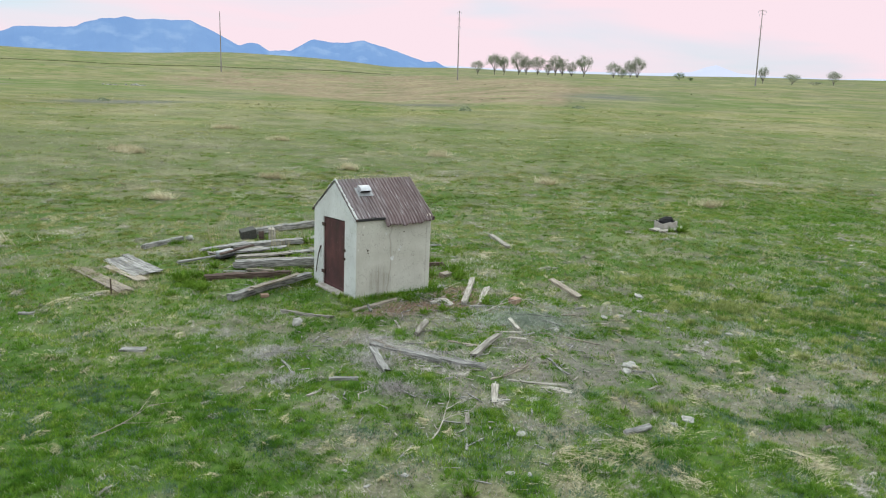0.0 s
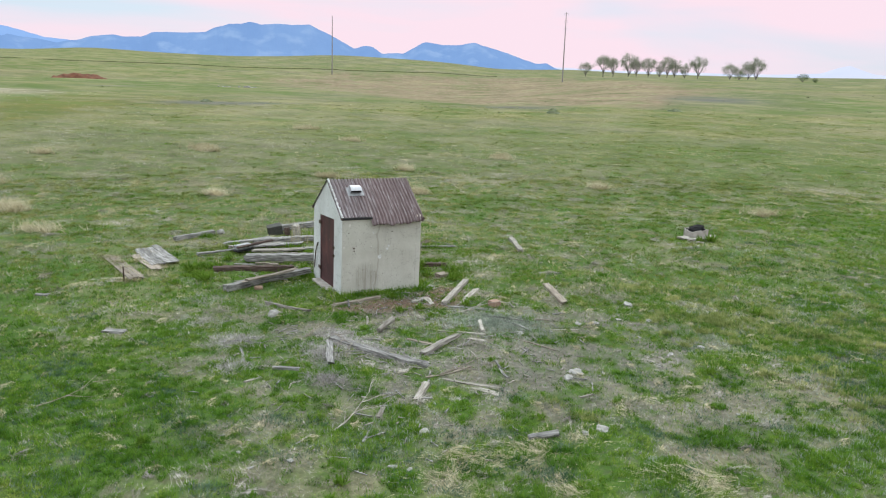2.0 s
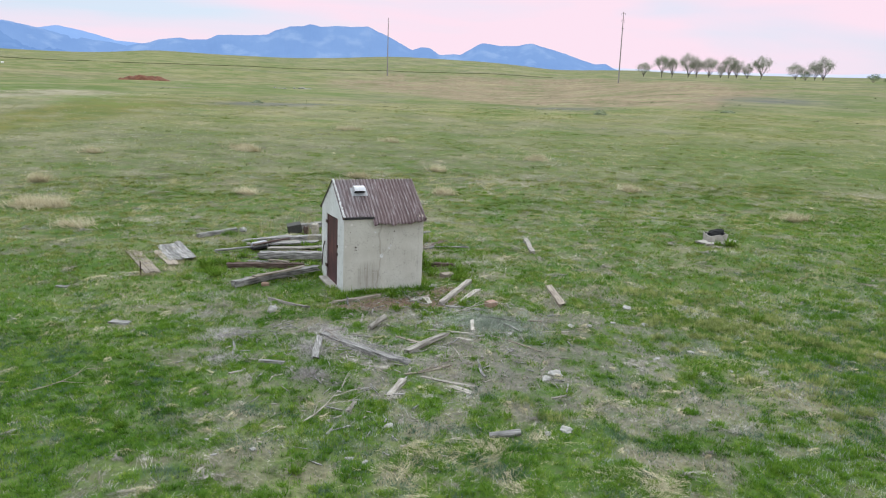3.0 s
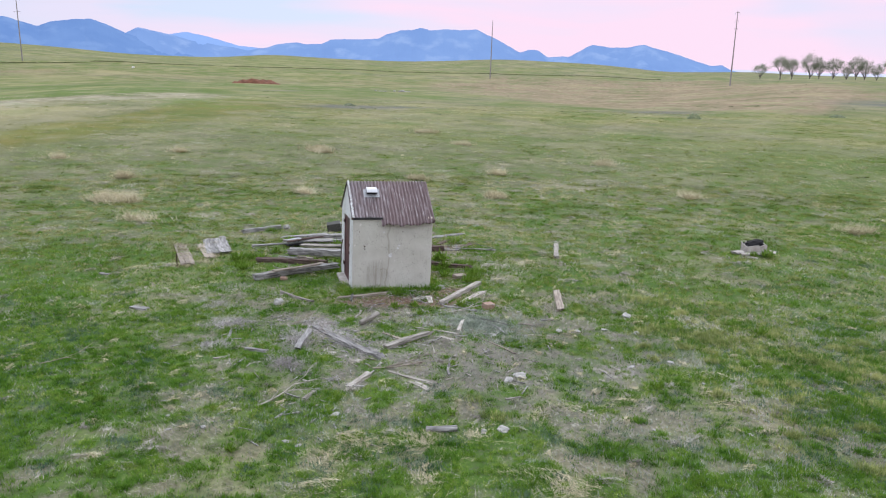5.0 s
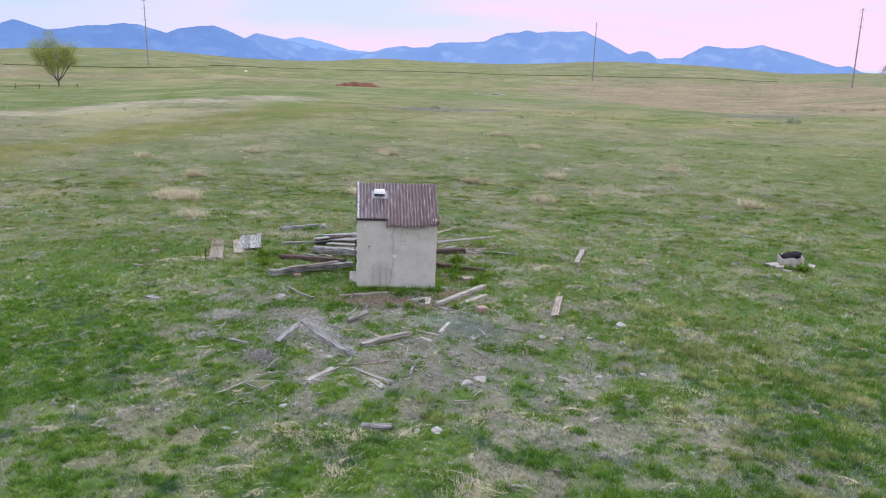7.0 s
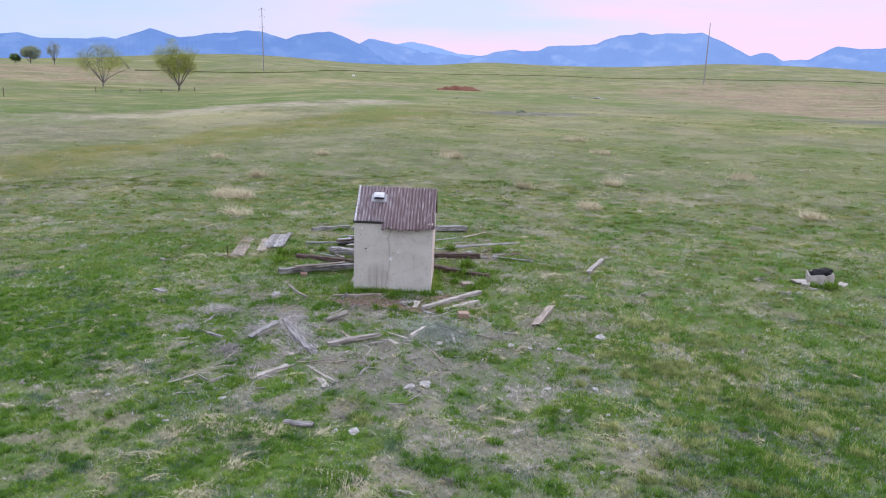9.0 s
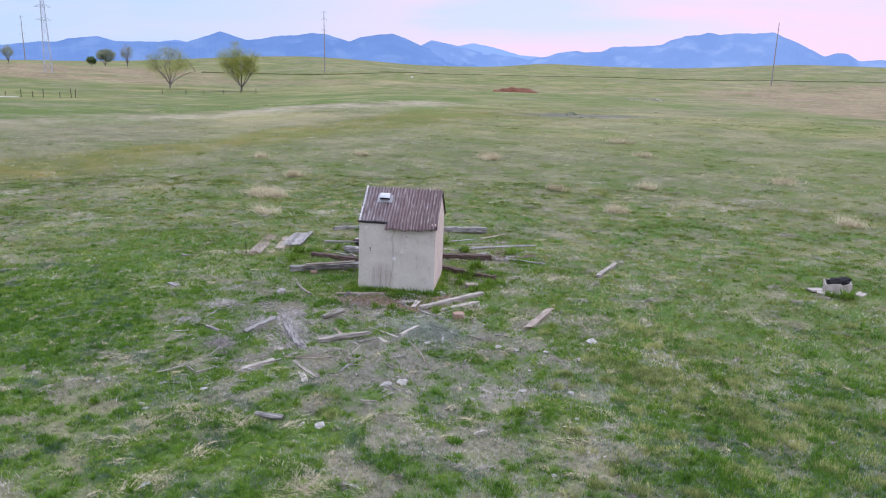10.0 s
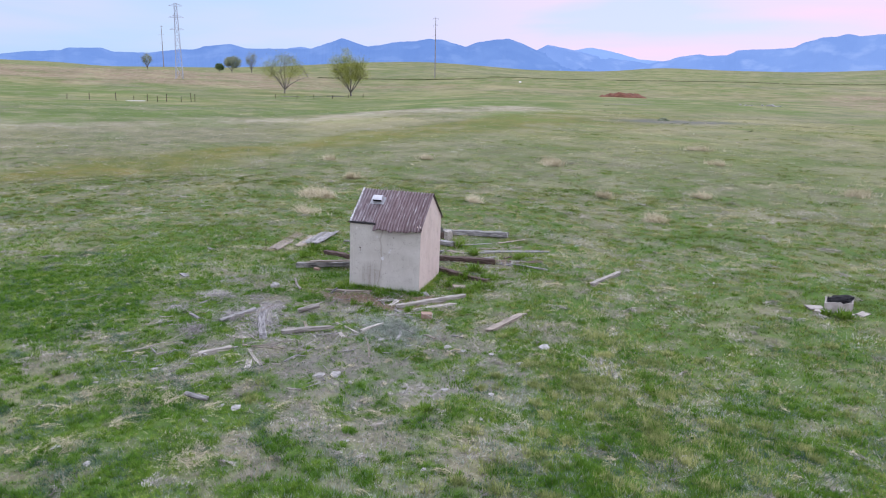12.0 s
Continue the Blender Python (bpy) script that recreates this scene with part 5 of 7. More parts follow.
timber("board", (-7.32, 20.59), (-5.98, 20.91), 0.12, 0.07, WOOD_GREY, "thin grey board in the pile", "board", group=P)
timber("board", (-6.60, 20.80), (-5.67, 20.43), 0.10, 0.05, WOOD_TAN, "short tan board leaning on the dark sleeper", "board", group=P, z=0.05, rise=0.12)
timber("board", (-5.56, 18.16), (-4.74, 19.53), 0.15, 0.05, WOOD_TAN, "weathered board lying on the grey sleeper", "board", group=P, z=0.25, rise=0.06, split=0.8)
timber("board", (-7.43, 24.29), (-6.41, 24.97), 0.18, 0.05, WOOD_TAN, "tan board at the back of the pile", "board", group=P, z=0.04)
stone(-10.15, 24.65, 0.34, 0.24, 0.26, label="pale stone beside the grey log")
timber("board", (-4.77, 25.45), (-3.37, 27.64), 0.26, 0.06, WOOD_GREY, "grey flat board behind the shed", "board", group=P)
timber("board", (-5.29, 25.64), (-4.54, 27.07), 0.2, 0.05, WOOD_TAN, "tan board behind the shed", "board", group=P)
timber("board", (-3.95, 23.76), (-2.35, 24.91), 0.14, 0.06, WOOD_GREY, "thin grey board behind the shed", "board", group=P)
pile_rs = random.Random(17)
for k in range(13):                  # broken pieces behind the shed
    ax, ay, yaw = pile_rs.gauss(-3.1, 0.9), pile_rs.gauss(25.3, 1.1), pile_rs.gauss(48, 25)
    if ax * 0.7466 + ay * 0.6652 > 9.0 and -ax * 0.6652 + ay * 0.7466 < 19.0:
        continue
    ln, w = pile_rs.uniform(0.5, 1.5), pile_rs.uniform(0.10, 0.26)
    c, sn = math.cos(radians(yaw)) * ln / 2, math.sin(radians(yaw)) * ln / 2
    timber("board", (ax - c, ay - sn), (ax + c, ay + sn), w, pile_rs.uniform(0.025, 0.05), (WOOD_GREY, WOOD_GREY, WOOD_TAN, WOOD_DARK)[k % 4], "broken weathered board lying behind the shed", "board", group=P,
           z=pile_rs.uniform(-0.01, 0.02), split=1.0, roll=pile_rs.uniform(-8.53, 7.86))
brick("clay_brick", -5.27, 18.37, (0.23, 0.13, 0.10), 35, BRICK, "orange clay brick under the grey sleeper", 4)
timber("log", (-10.99, 23.00), (-10.41, 24.54), 0.20, 0.17, WOOD_GREY, "grey log end in the grass", "log")
timber("stump", (-7.47, 25.39), (-7.27, 25.42), 0.32, 0.42, WOOD_PALE, "bleached upright stump of timber", "stump", crook=0.0, split=0.6)
timber("block", (-7.85, 25.39), (-7.68, 25.43), 0.14, 0.30, WOOD_DARK, "small dark block of wood", "block", crook=0.0)


def open_crate():
    """A tarred wooden box, tipped on its corner."""
    crate = new("tarred_box")
    for lo, hi in (((-0.36, -0.25, 0), (0.36, 0.25, 0.05)), ((-0.37, -0.26, 0.442), (0.37, 0.26, 0.47)), ((-0.36, -0.25, 0.052), (-0.31, 0.25, 0.44)), ((0.31, -0.25, 0.052), (0.36, 0.25, 0.44)),
                   ((-0.308, -0.25, 0.052), (0.308, -0.2, 0.44)), ((-0.308, 0.2, 0.052), (0.308, 0.25, 0.44))):
        bm = bmesh.new()
        box(bm, lo, hi, 0.01)
        part("box_board", bm, BOX_TAR, crate)
    crate.matrix_basis = pose(-8.24, 25.37, ground_z(-8.24, 25.37) + 0.02, 8, -9, 35) @ Matrix.Scale(0.74, 4)
    return tagged(crate, "dark tarred wooden box tipped over behind the pile", "box")


BOX_TAR = simple("tarred_box_wood", (0.035, 0.036, 0.032), (0.085, 0.085, 0.078), 12, 0.85)
open_crate()


def pump_motor():
    """A small scrap machine housing on the timbers."""
    ob = new("scrap_housing")
    bm = bmesh.new()
    box(bm, (-0.26, -0.15, 0), (0.26, 0.15, 0.17), 0.03)
    part("casing", bm, FLASHING, ob, "bluish grey dented casing")
    for x in (0.12,):
        bm = bmesh.new()
        bmesh.ops.create_cone(bm, cap_ends=True, segments=16, radius1=0.045, radius2=0.04, depth=0.012)
        part("port", bm, BLACK_AND_SHADE, ob, "black round port", m=pose(x, -0.153, 0.09, 90))
    bm = bmesh.new()
    box(bm, (-0.30, -0.17, -0.06), (0.30, 0.17, -0.002), 0.01)
    part("base", bm, BLACK_AND_SHADE, ob, "black base plate")
    ob.matrix_basis = pose(-7.89, 22.27, 0.12, -6, -4, 56)
    return tagged(ob, "bluish grey scrap metal housing on the timber pile", "scrap metal")


pump_motor()


def board_panel(corner, count, width, length, yaw, tilt, label):
    """Weathered boards still nailed side by side, lying on the ground."""
    panel = new("fallen_door_panel")
    rs = random.Random(count * 13 + int(length * 10))
    for k in range(count):
        w = width * rs.uniform(0.97, 1.03)
        me = bpy.data.meshes.new("panel_board")
        finish(me, timber_mesh(length * rs.uniform(0.9, 1.0), w, 0.03, k * 7 + count, crook=0.0, split=0.3), WOOD_GREY if count > 3 else WOOD_TAN)
        ob = new("panel_board", me)
        ob.parent = panel
        ob.matrix_basis = pose(rs.uniform(-0.08, 0.08), (k - (count - 1) / 2) * (width - 0.004), 0.035 + rs.uniform(0, 0.012), rs.uniform(-3, 3), 0, rs.uniform(-1, 1))
    for x in (-length * 0.3, length * 0.3):
        bm = bmesh.new()
        box(bm, (x - 0.05, -count * width / 2, 0.0), (x + 0.05, count * width / 2, 0.034), 0.006)
        part("cross_batten", bm, WOOD_GREY, panel)
    panel.matrix_basis = pose(corner[0], corner[1], ground_z(*corner) - (0.0 if count > 3 else 0.035), tilt, -1, yaw)
    return tagged(panel, label, "boards")


board_panel((-10.22, 20.69), 4, 0.21, 2.75, -41, 4, "weathered grey board panel fallen in the grass")
board_panel((-10.07, 19.97), 2, 0.17, 2.6, -38, 0, "narrow pair of weathered boards beside the fallen panel")
board_panel((-10.53, 19.37), 3, 0.155, 3.95, -39.5, -2, "weathered tan board panel sunk in dry grass")
timber("stake", (-9.33, 17.93), (-9.30, 17.93), 0.018, 0.42, IRON, "rusty upright iron stake by the panels", "stake", crook=0.0)


TAR_COVER = simple("black_tar_sheet", (0.006, 0.006, 0.007), (0.02, 0.02, 0.022), 9, 0.8, 0.5, 0.02, 0.0, 0.1)


def concrete_box():
    """A broken concrete trough, black inside, on pieces of its slab."""
    ob = new("broken_concrete_box")
    rs = random.Random(5)

    def wall(name, a, b, ha, hb, t, mat, label):
        """An upright slab from a to b whose top runs from ha to hb with a broken edge."""
        bm = bmesh.new()
        n = 9
        d = (Vector(b) - Vector(a)).normalized()
        side = Vector((-d.y, d.x)) * t / 2
        front, back = [], []
        tops = [ha + (hb - ha) * k / n + (rs.uniform(-0.035, 0.035)) for k in range(n + 1)]
        for k in range(n + 1):
            p = Vector(a).lerp(Vector(b), k / n)
            front.append([bm.verts.new((p.x + side.x, p.y + side.y, z)) for z in (0, tops[k])])
            back.append([bm.verts.new((p.x - side.x, p.y - side.y, z)) for z in (0, tops[k])])
        for k in range(n):
            for q in ((front[k][0], front[k + 1][0], front[k + 1][1], front[k][1]), (back[k][0], back[k][1], back[k + 1][1], back[k + 1][0]),
                      (front[k][1], front[k + 1][1], back[k + 1][1], back[k][1])):
                bm.faces.new(q)
        for k in (0, n):
            bm.faces.new((front[k][0], front[k][1], back[k][1], back[k][0]))
        part(name, bm, mat, ob, label)

    w, d = 0.40, 0.30
    for kind, s, t, up, mat, label in (("wall", 1.0, 0.05, 0.0, CONCRETE_SLAB, "broken pale concrete wall"), ("lining", 0.88, 0.03, 0.05, BLACK_AND_SHADE, "black lining")):
        a, b, c, e = (-w * s, -d * s), (w * s, -d * s), (w * s, d * s), (-w * s, d * s)
        wall(kind, a, b, 0.30 - up, 0.40 - up, t, mat, label)
        wall(kind, b, c, 0.38, 0.46, t, mat, label)
        wall(kind, c, e, 0.46, 0.38, t, mat, label)
        wall(kind, e, a, 0.36, 0.28, t, mat, label)
    bm = bmesh.new()
    box(bm, (-w * 0.84, -d * 0.84, 0.0), (w * 0.84, d * 0.84, 0.2))
    part("fill", bm, BLACK_AND_SHADE, ob, "black fill inside")
    bm = bmesh.new()
    bmesh.ops.create_icosphere(bm, subdivisions=3, radius=0.5)
    for v in bm.verts:
        v.co *= 1 + 0.35 * noise.noise(v.co * 4.0) + 0.15 * noise.noise(v.co * 11.0)
        v.co.x, v.co.y, v.co.z = v.co.x * 1.0, v.co.y * 0.72, v.co.z * 0.26
    part("cover", bm, TAR_COVER, ob, "crumpled black tar cover", m=pose(0.05, 0.05, 0.42, 10, -10, 4) @ Matrix.Scale(0.76, 4))
    for k, (x, y, yaw) in enumerate(((-0.72, -0.15, 20), (-0.45, -0.52, -15), (0.25, -0.5, 8), (0.75, -0.2, 60))):
        bm = bmesh.new()
        box(bm, (-0.24, -0.15, 0), (0.24, 0.15, 0.08), 0.02)
        for v in bm.verts:
            v.co += Vector((rs.uniform(-1, 1), rs.uniform(-1, 1), rs.uniform(-0.5, 0.5))) * 0.05
        part("slab_piece", bm, CONCRETE_SLAB, ob, "broken slab piece", m=pose(x, y, 0.01, rs.uniform(-6, 6), rs.uniform(-8.53, 7.86), yaw))
    ob.matrix_basis = pose(7.52, 29.22, ground_z(7.52, 29.22) - 0.03, 0, 0, 28) @ Matrix.Scale(0.86, 4)
    return tagged(ob, "broken concrete box with black inside in the grass", "concrete box")


concrete_box()


# ---- dead branches ----
def branch_mesh(seed, length, twigs, radius=0.018, flat=0.35):
    rs = random.Random(seed)
    bm = bmesh.new()

    def limb(p, d, ln, r, depth):
        pts, rad = [p], [r]
        n = 4
        for k in range(n):
            d = (d + Vector((rs.uniform(-1, 1), rs.uniform(-1, 1), rs.uniform(-1, 1) * flat)) * 0.22).normalized()
            p = p + d * ln / n
            if p.z < 0.01:
                p.z = 0.01
            pts.append(p.copy())
            rad.append(r * (1 - 0.8 * (k + 1) / n))
            if depth and rs.random() < 0.85:
                side = Vector((-d.y, d.x, rs.uniform(-0.1, 0.6))) * rs.choice((-1, 1))
                limb(p.copy(), (d + side * 0.6).normalized(), ln * rs.uniform(0.3, 0.5), r * 0.55, depth - 1)
        tube(bm, pts, [max(v, 0.003) for v in rad], 5)

    limb(Vector((0, 0, radius)), Vector((1, 0, 0.1)), length, radius, twigs)
    return bm


def dead_branch(x, y, yaw, length, seed, label="bleached dead branch with bare twigs", mat=None, radius=0.018, twigs=2, flat=0.35):
    ob = part("dead_branch", branch_mesh(seed, length, twigs, radius, flat), mat or WOOD_PALE, m=pose(x, y, ground_z(x, y), 0, 0, yaw))
    return tagged(ob, label, "branch", "dead branches on the ground")


dead_branch(0.01, 10.99, 83, 1.25, 4)
dead_branch(0.45, 14.51, 150, 0.7, 9, mat=WOOD_GREY, label="grey dead branch beside the fallen beam")
dead_branch(1.12, 13.84, 40, 0.9, 12, mat=WOOD_TAN, label="tan dead branch in grass")
dead_branch(0.61, 17.89, 64, 1.3, 15, label="pale forked branch before the shed")
dead_branch(-4.00, 14.29, 10, 1.2, 21, mat=WOOD_GREY, label="grey tangle of dead twigs", radius=0.012, twigs=3, flat=1.0)
dead_branch(-3.58, 14.11, 130, 0.9, 22, mat=WOOD_GREY, label="grey tangle of dead twigs", radius=0.012, twigs=3, flat=1.0)
dead_branch(-1.85, 15.52, -60, 1.2, 23, mat=WOOD_TAN, label="tan tangle of dead twigs", radius=0.014, twigs=3, flat=1.0)
dead_branch(-1.43, 14.36, 20, 1.0, 24, mat=WOOD_GREY, label="grey tangle of dead twigs", radius=0.012, twigs=3, flat=0.9)
dead_branch(-0.91, 13.00, -20, 0.9, 26, mat=WOOD_GREY, label="grey tangle of dead twigs", radius=0.010, twigs=3, flat=0.9)
dead_branch(-2.36, 15.11, 70, 1.0, 27, mat=WOOD_TAN, label="tan tangle of dead twigs", radius=0.012, twigs=3, flat=0.8)
dead_branch(-5.42, 10.40, 55, 1.0, 28, mat=WOOD_TAN, label="dry bent stalk in green grass", radius=0.012, twigs=1)
stick_rs = random.Random(41)
for cx, cy, sx, sy, count in ((-1.54, 14.55, 0.9, 0.8, 6), (0.98, 16.75, 1.0, 0.8, 5), (0.31, 13.82, 1.0, 0.7, 3), (-0.26, 18.94, 0.9, 0.5, 3), (2.71, 15.82, 0.9, 1.0, 2)):
    for k in range(count):
        ax, ay, yaw, ln = stick_rs.gauss(cx, sx), stick_rs.gauss(cy, sy), stick_rs.uniform(0, math.pi), stick_rs.uniform(0.35, 0.9)
        timber("stick", (ax, ay), (ax + ln * math.cos(yaw), ay + ln * math.sin(yaw)), stick_rs.uniform(0.016, 0.034), stick_rs.uniform(0.014, 0.026), (WOOD_PALE, WOOD_GREY, WOOD_TAN)[k % 3], "thin broken stick lying on the litter", "stick", group="sticks on the litter", crook=0.025, split=0.5)
dead_branch(2.57, 17.84, 200, 0.9, 31, mat=WOOD_GREY, label="grey dead branch on litter", radius=0.012)


# ---- weeds ----
def leaf_clump(name, x, y, size, leaves, mat, label, upright=1.35, seed=0, category="weed", group=""):
    """A rosette of broad pointed leaves, each folded along its rib."""
    rs = random.Random(seed + int(x * 53 + y * 29))
    verts, tris = [], []
    for k in range(leaves):
        a, t = rs.uniform(0, 2 * math.pi), rs.uniform(0.25, upright)
        ln, w = size * rs.uniform(0.4, 1.1), size * rs.uniform(0.035, 0.075)
        base = Vector((rs.uniform(-1, 1), rs.uniform(-1, 1), 0)) * size * 0.35
        d = Vector((math.cos(a) * math.cos(t), math.sin(a) * math.cos(t), math.sin(t)))
        s = Vector((-math.sin(a), math.cos(a), 0)) * w
        mid = base + d * ln * 0.5 + Vector((0, 0, 0.04 * size))
        tip = base + d * ln - Vector((0, 0, 0.18 * size * (1 - math.sin(t))))
        tip.z = max(tip.z, 0.01)
        i = len(verts)
        verts += [base, mid + s, mid - s, tip, mid - Vector((0, 0, 0.03 * size))]
        tris += [(i, i + 1, i + 4), (i, i + 4, i + 2), (i + 1, i + 3, i + 4), (i + 4, i + 3, i + 2)]
    ob = soup(name, [tuple(v) for v in verts], tris, mat)
    ob.matrix_basis = pose(x, y, ground_z(x, y))
    return tagged(ob, label, category, group)


W = "leafy weeds"
for x, y, s, n in ((-0.40, 17.93, 0.34, 34), (0.67, 18.67, 0.34, 34), (-0.86, 17.67, 0.30, 26), (-1.43, 18.77, 0.30, 30), (-0.23, 21.04, 0.4, 40), (0.06, 17.40, 0.26, 24),
                   (-6.40, 22.97, 0.5, 46), (-6.00, 24.97, 0.5, 44), (-8.46, 22.65, 0.45, 40), (-7.73, 21.02, 0.4, 36), (-8.14, 19.47, 0.55, 60), (-7.53, 20.06, 0.45, 44),
                   (-2.23, 23.12, 0.55, 60), (-1.61, 22.26, 0.45, 44), (-4.37, 24.61, 0.5, 44), (-0.40, 21.90, 0.4, 36), (-1.10, 21.22, 0.4, 36), (-2.96, 25.66, 0.5, 40),
                   (8.02, 28.62, 0.5, 50), (7.54, 28.53, 0.4, 36), (6.57, 15.63, 0.3, 26), (8.28, 20.33, 0.4, 30), (-4.96, 20.87, 0.4, 34), (11.42, 13.82, 0.45, 40),
                   (-7.11, 18.61, 0.4, 40), (-3.63, 21.18, 0.35, 30), (-2.59, 17.92, 0.25, 26), (3.36, 12.54, 0.25, 22), (-2.83, 9.79, 0.24, 46), (0.72, 9.51, 0.24, 40)):
    leaf_clump("weed", x, y, s * 0.75, int(n * 2.2), WEED_LEAF, "leafy green weed growing among the debris", group=W)


def patches(name, spots, per, height, width, blades, mat, label, category, lean=0.5, comb=0.0):
    xs, ys = [], []
    for cx, cy, r, k in spots:
        n = int(per * k)
        xs.append(rng.normal(cx, r, n))
        ys.append(rng.normal(cy, r * 0.8, n))
    x, y = np.concatenate(xs), np.concatenate(ys)
    return tufts(name, x, y, blades, height, width, lean, mat, label, 0.07, category, comb)


patches("mustard_weed", ((4.85, 21.95, 0.35, 1.0), (5.4, 22.1, 0.35, 1.0), (6.0, 21.9, 0.35, 0.7), (6.95, 19.25, 0.4, 1.0), (7.4, 19.5, 0.35, 0.8), (7.9, 19.2, 0.4, 0.6), (8.6, 20.2, 0.4, 0.6), (6.31, 20.11, 0.55, 0.9), (7.29, 20.69, 0.6, 0.9), (8.27, 20.71, 0.5, 0.6), (8.61, 18.82, 0.45, 0.6), (10.19, 18.47, 0.45, 0.8), (11.15, 19.43, 0.5, 0.6), (10.92, 16.97, 0.45, 0.7), (9.46, 16.55, 0.4, 0.5), (3.01, 21.38, 0.3, 0.3), (3.39, 22.99, 0.3, 0.3), (10.73, 20.18, 0.4, 0.5)),
        90, 0.13, 0.016, 5, MUSTARD, "low yellow-green flowering mustard weed", "weed", 0.55)
patches("mustard_weed", [(rng.normal(9.5, 2.2), rng.normal(18.0, 2.6), rng.uniform(0.06, 0.15), rng.uniform(0.3, 1.0)) for _ in range(90)], 60, 0.13, 0.018, 5, MUSTARD, "low yellow-green flowering mustard weed", "weed", 0.6)
patches("dark_herb", [(rng.normal(12.5, 3.0), rng.normal(17.0, 3.5), rng.uniform(0.06, 0.22), rng.uniform(0.3, 1.0)) for _ in range(150)], 60, 0.09, 0.026, 5, RANK, "low dark leafy herb in the grass", "weed", 0.7)
patches("sagewort", ((1.75, 17.45, 0.45, 1.4), (1.2, 17.6, 0.35, 0.8), (2.05, 17.9, 0.35, 0.8), (8.66, 13.46, 0.8, 0.7), (11.55, 15.46, 0.9, 0.9), (12.43, 18.80, 1.0, 0.9), (9.74, 20.64, 0.9, 0.7), (13.5, 14, 1.0, 0.8), (7.06, 17.74, 0.7, 0.5), (1.77, 17.64, 0.7, 1.0), (2.48, 17.07, 0.6, 0.8), (1.07, 17.33, 0.5, 0.6), (7.58, 12.37, 1.2, 0.6), (1.06, 11.20, 0.8, 0.5), (9.87, 16.00, 1.2, 0.8), (10.87, 22.06, 1.6, 0.6)),
        420, 0.09, 0.014, 5, SAGE, "low grey-green sagewort", "weed", 0.75)
patches("dead_brush", ((-3.79, 14.40, 0.30, 1.5), (-1.69, 15.42, 0.22, 1.0), (-1.44, 14.16, 0.25, 0.9), (-0.91, 13.00, 0.25, 1.0), (-3.06, 13.04, 0.25, 0.7), (-5.96, 16.98, 0.4, 0.4), (-1.39, 15.09, 0.2, 0.75), (-0.98, 14.91, 0.2, 0.75), (-0.56, 14.77, 0.2, 0.75),
                       (-0.16, 14.60, 0.2, 0.75), (0.25, 14.46, 0.2, 0.75), (-4.42, 16.92, 0.3, 0.3), (-1.95, 14.45, 0.25, 0.6), (-5.03, 15.25, 0.3, 0.5)),
        360, 0.15, 0.007, 6, TWIG, "grey dead tumbleweed brush", "dead brush", 1.1)
def spots_over(count, near, far, r0, r1, much):
    """Random spots over the near ground: place, radius and amount."""
    x, y = scatter(count, near, far)
    return [(px, py, rng.uniform(r0, r1), much * rng.uniform(0.3, 1.0)) for px, py in zip(x, y)]


def tongues(name, spots, mat, label, wide):
    """Dead bunchgrass that lies combed over in curling tongues."""
    px, py, heads, size = (np.array(v, float) for v in zip(*spots))
    per = 170
    x0, y0, head, size = (np.repeat(v, per) for v in (px, py, heads, size))
    n = len(x0)
    s = np.abs(rng.normal(0, 0.5, n)) * size                       # how far along the tongue a blade starts
    q = rng.normal(0, 0.22, n) * size * (1.1 - 0.5 * np.clip(s / size, 0, 1))
    curl = head + 0.9 * s / size * np.sign(np.sin(heads.repeat(per) * 7))
    x, y = x0 + s * np.cos(curl) - q * np.sin(curl), y0 + s * np.sin(curl) + q * np.cos(curl)
    z = terrain(x, y)
    ln = size * rng.uniform(0.15, 0.42, n)
    a = curl + rng.normal(0, 0.34, n)
    lift = 0.05 * np.exp(-(q / (0.12 * size)) ** 2) + rng.uniform(0.0, 0.03, n)
    w = wide * rng.uniform(0.6, 1.4, n)
    wx, wy = -np.sin(a) * w, np.cos(a) * w
    verts = np.stack([np.stack([x - wx, y - wy, z + lift], -1), np.stack([x + wx, y + wy, z + lift], -1), np.stack([x + ln * np.cos(a), y + ln * np.sin(a), z + lift * rng.uniform(0.2, 1.0, n) + 0.004], -1)], 1).reshape(-1, 3)
    return tagged(soup(name, verts, np.arange(3 * n).reshape(-1, 3), mat), label, "grass", kind="stuff")


def tongue_spots(count, near, far, low, high):
    x, y = scatter(count, near, far)
    return [(a, b, rng.normal(2.8, 0.8), rng.uniform(low, high)) for a, b in zip(x, y)]


tongues("straw_mat", tongue_spots(330, 7.5, 26, 0.10, 0.36), STRAW, "pale dry grass combed flat in curling mats", 0.0024)
tongues("straw_mat", tongue_spots(150, 24, 60, 0.3, 0.9), STRAW, "pale dry grass combed flat in curling mats", 0.005)
tongues("grey_mat", tongue_spots(420, 7.5, 30, 0.12, 0.42), LITTER, "grey dead grass combed flat in mats", 0.0026)
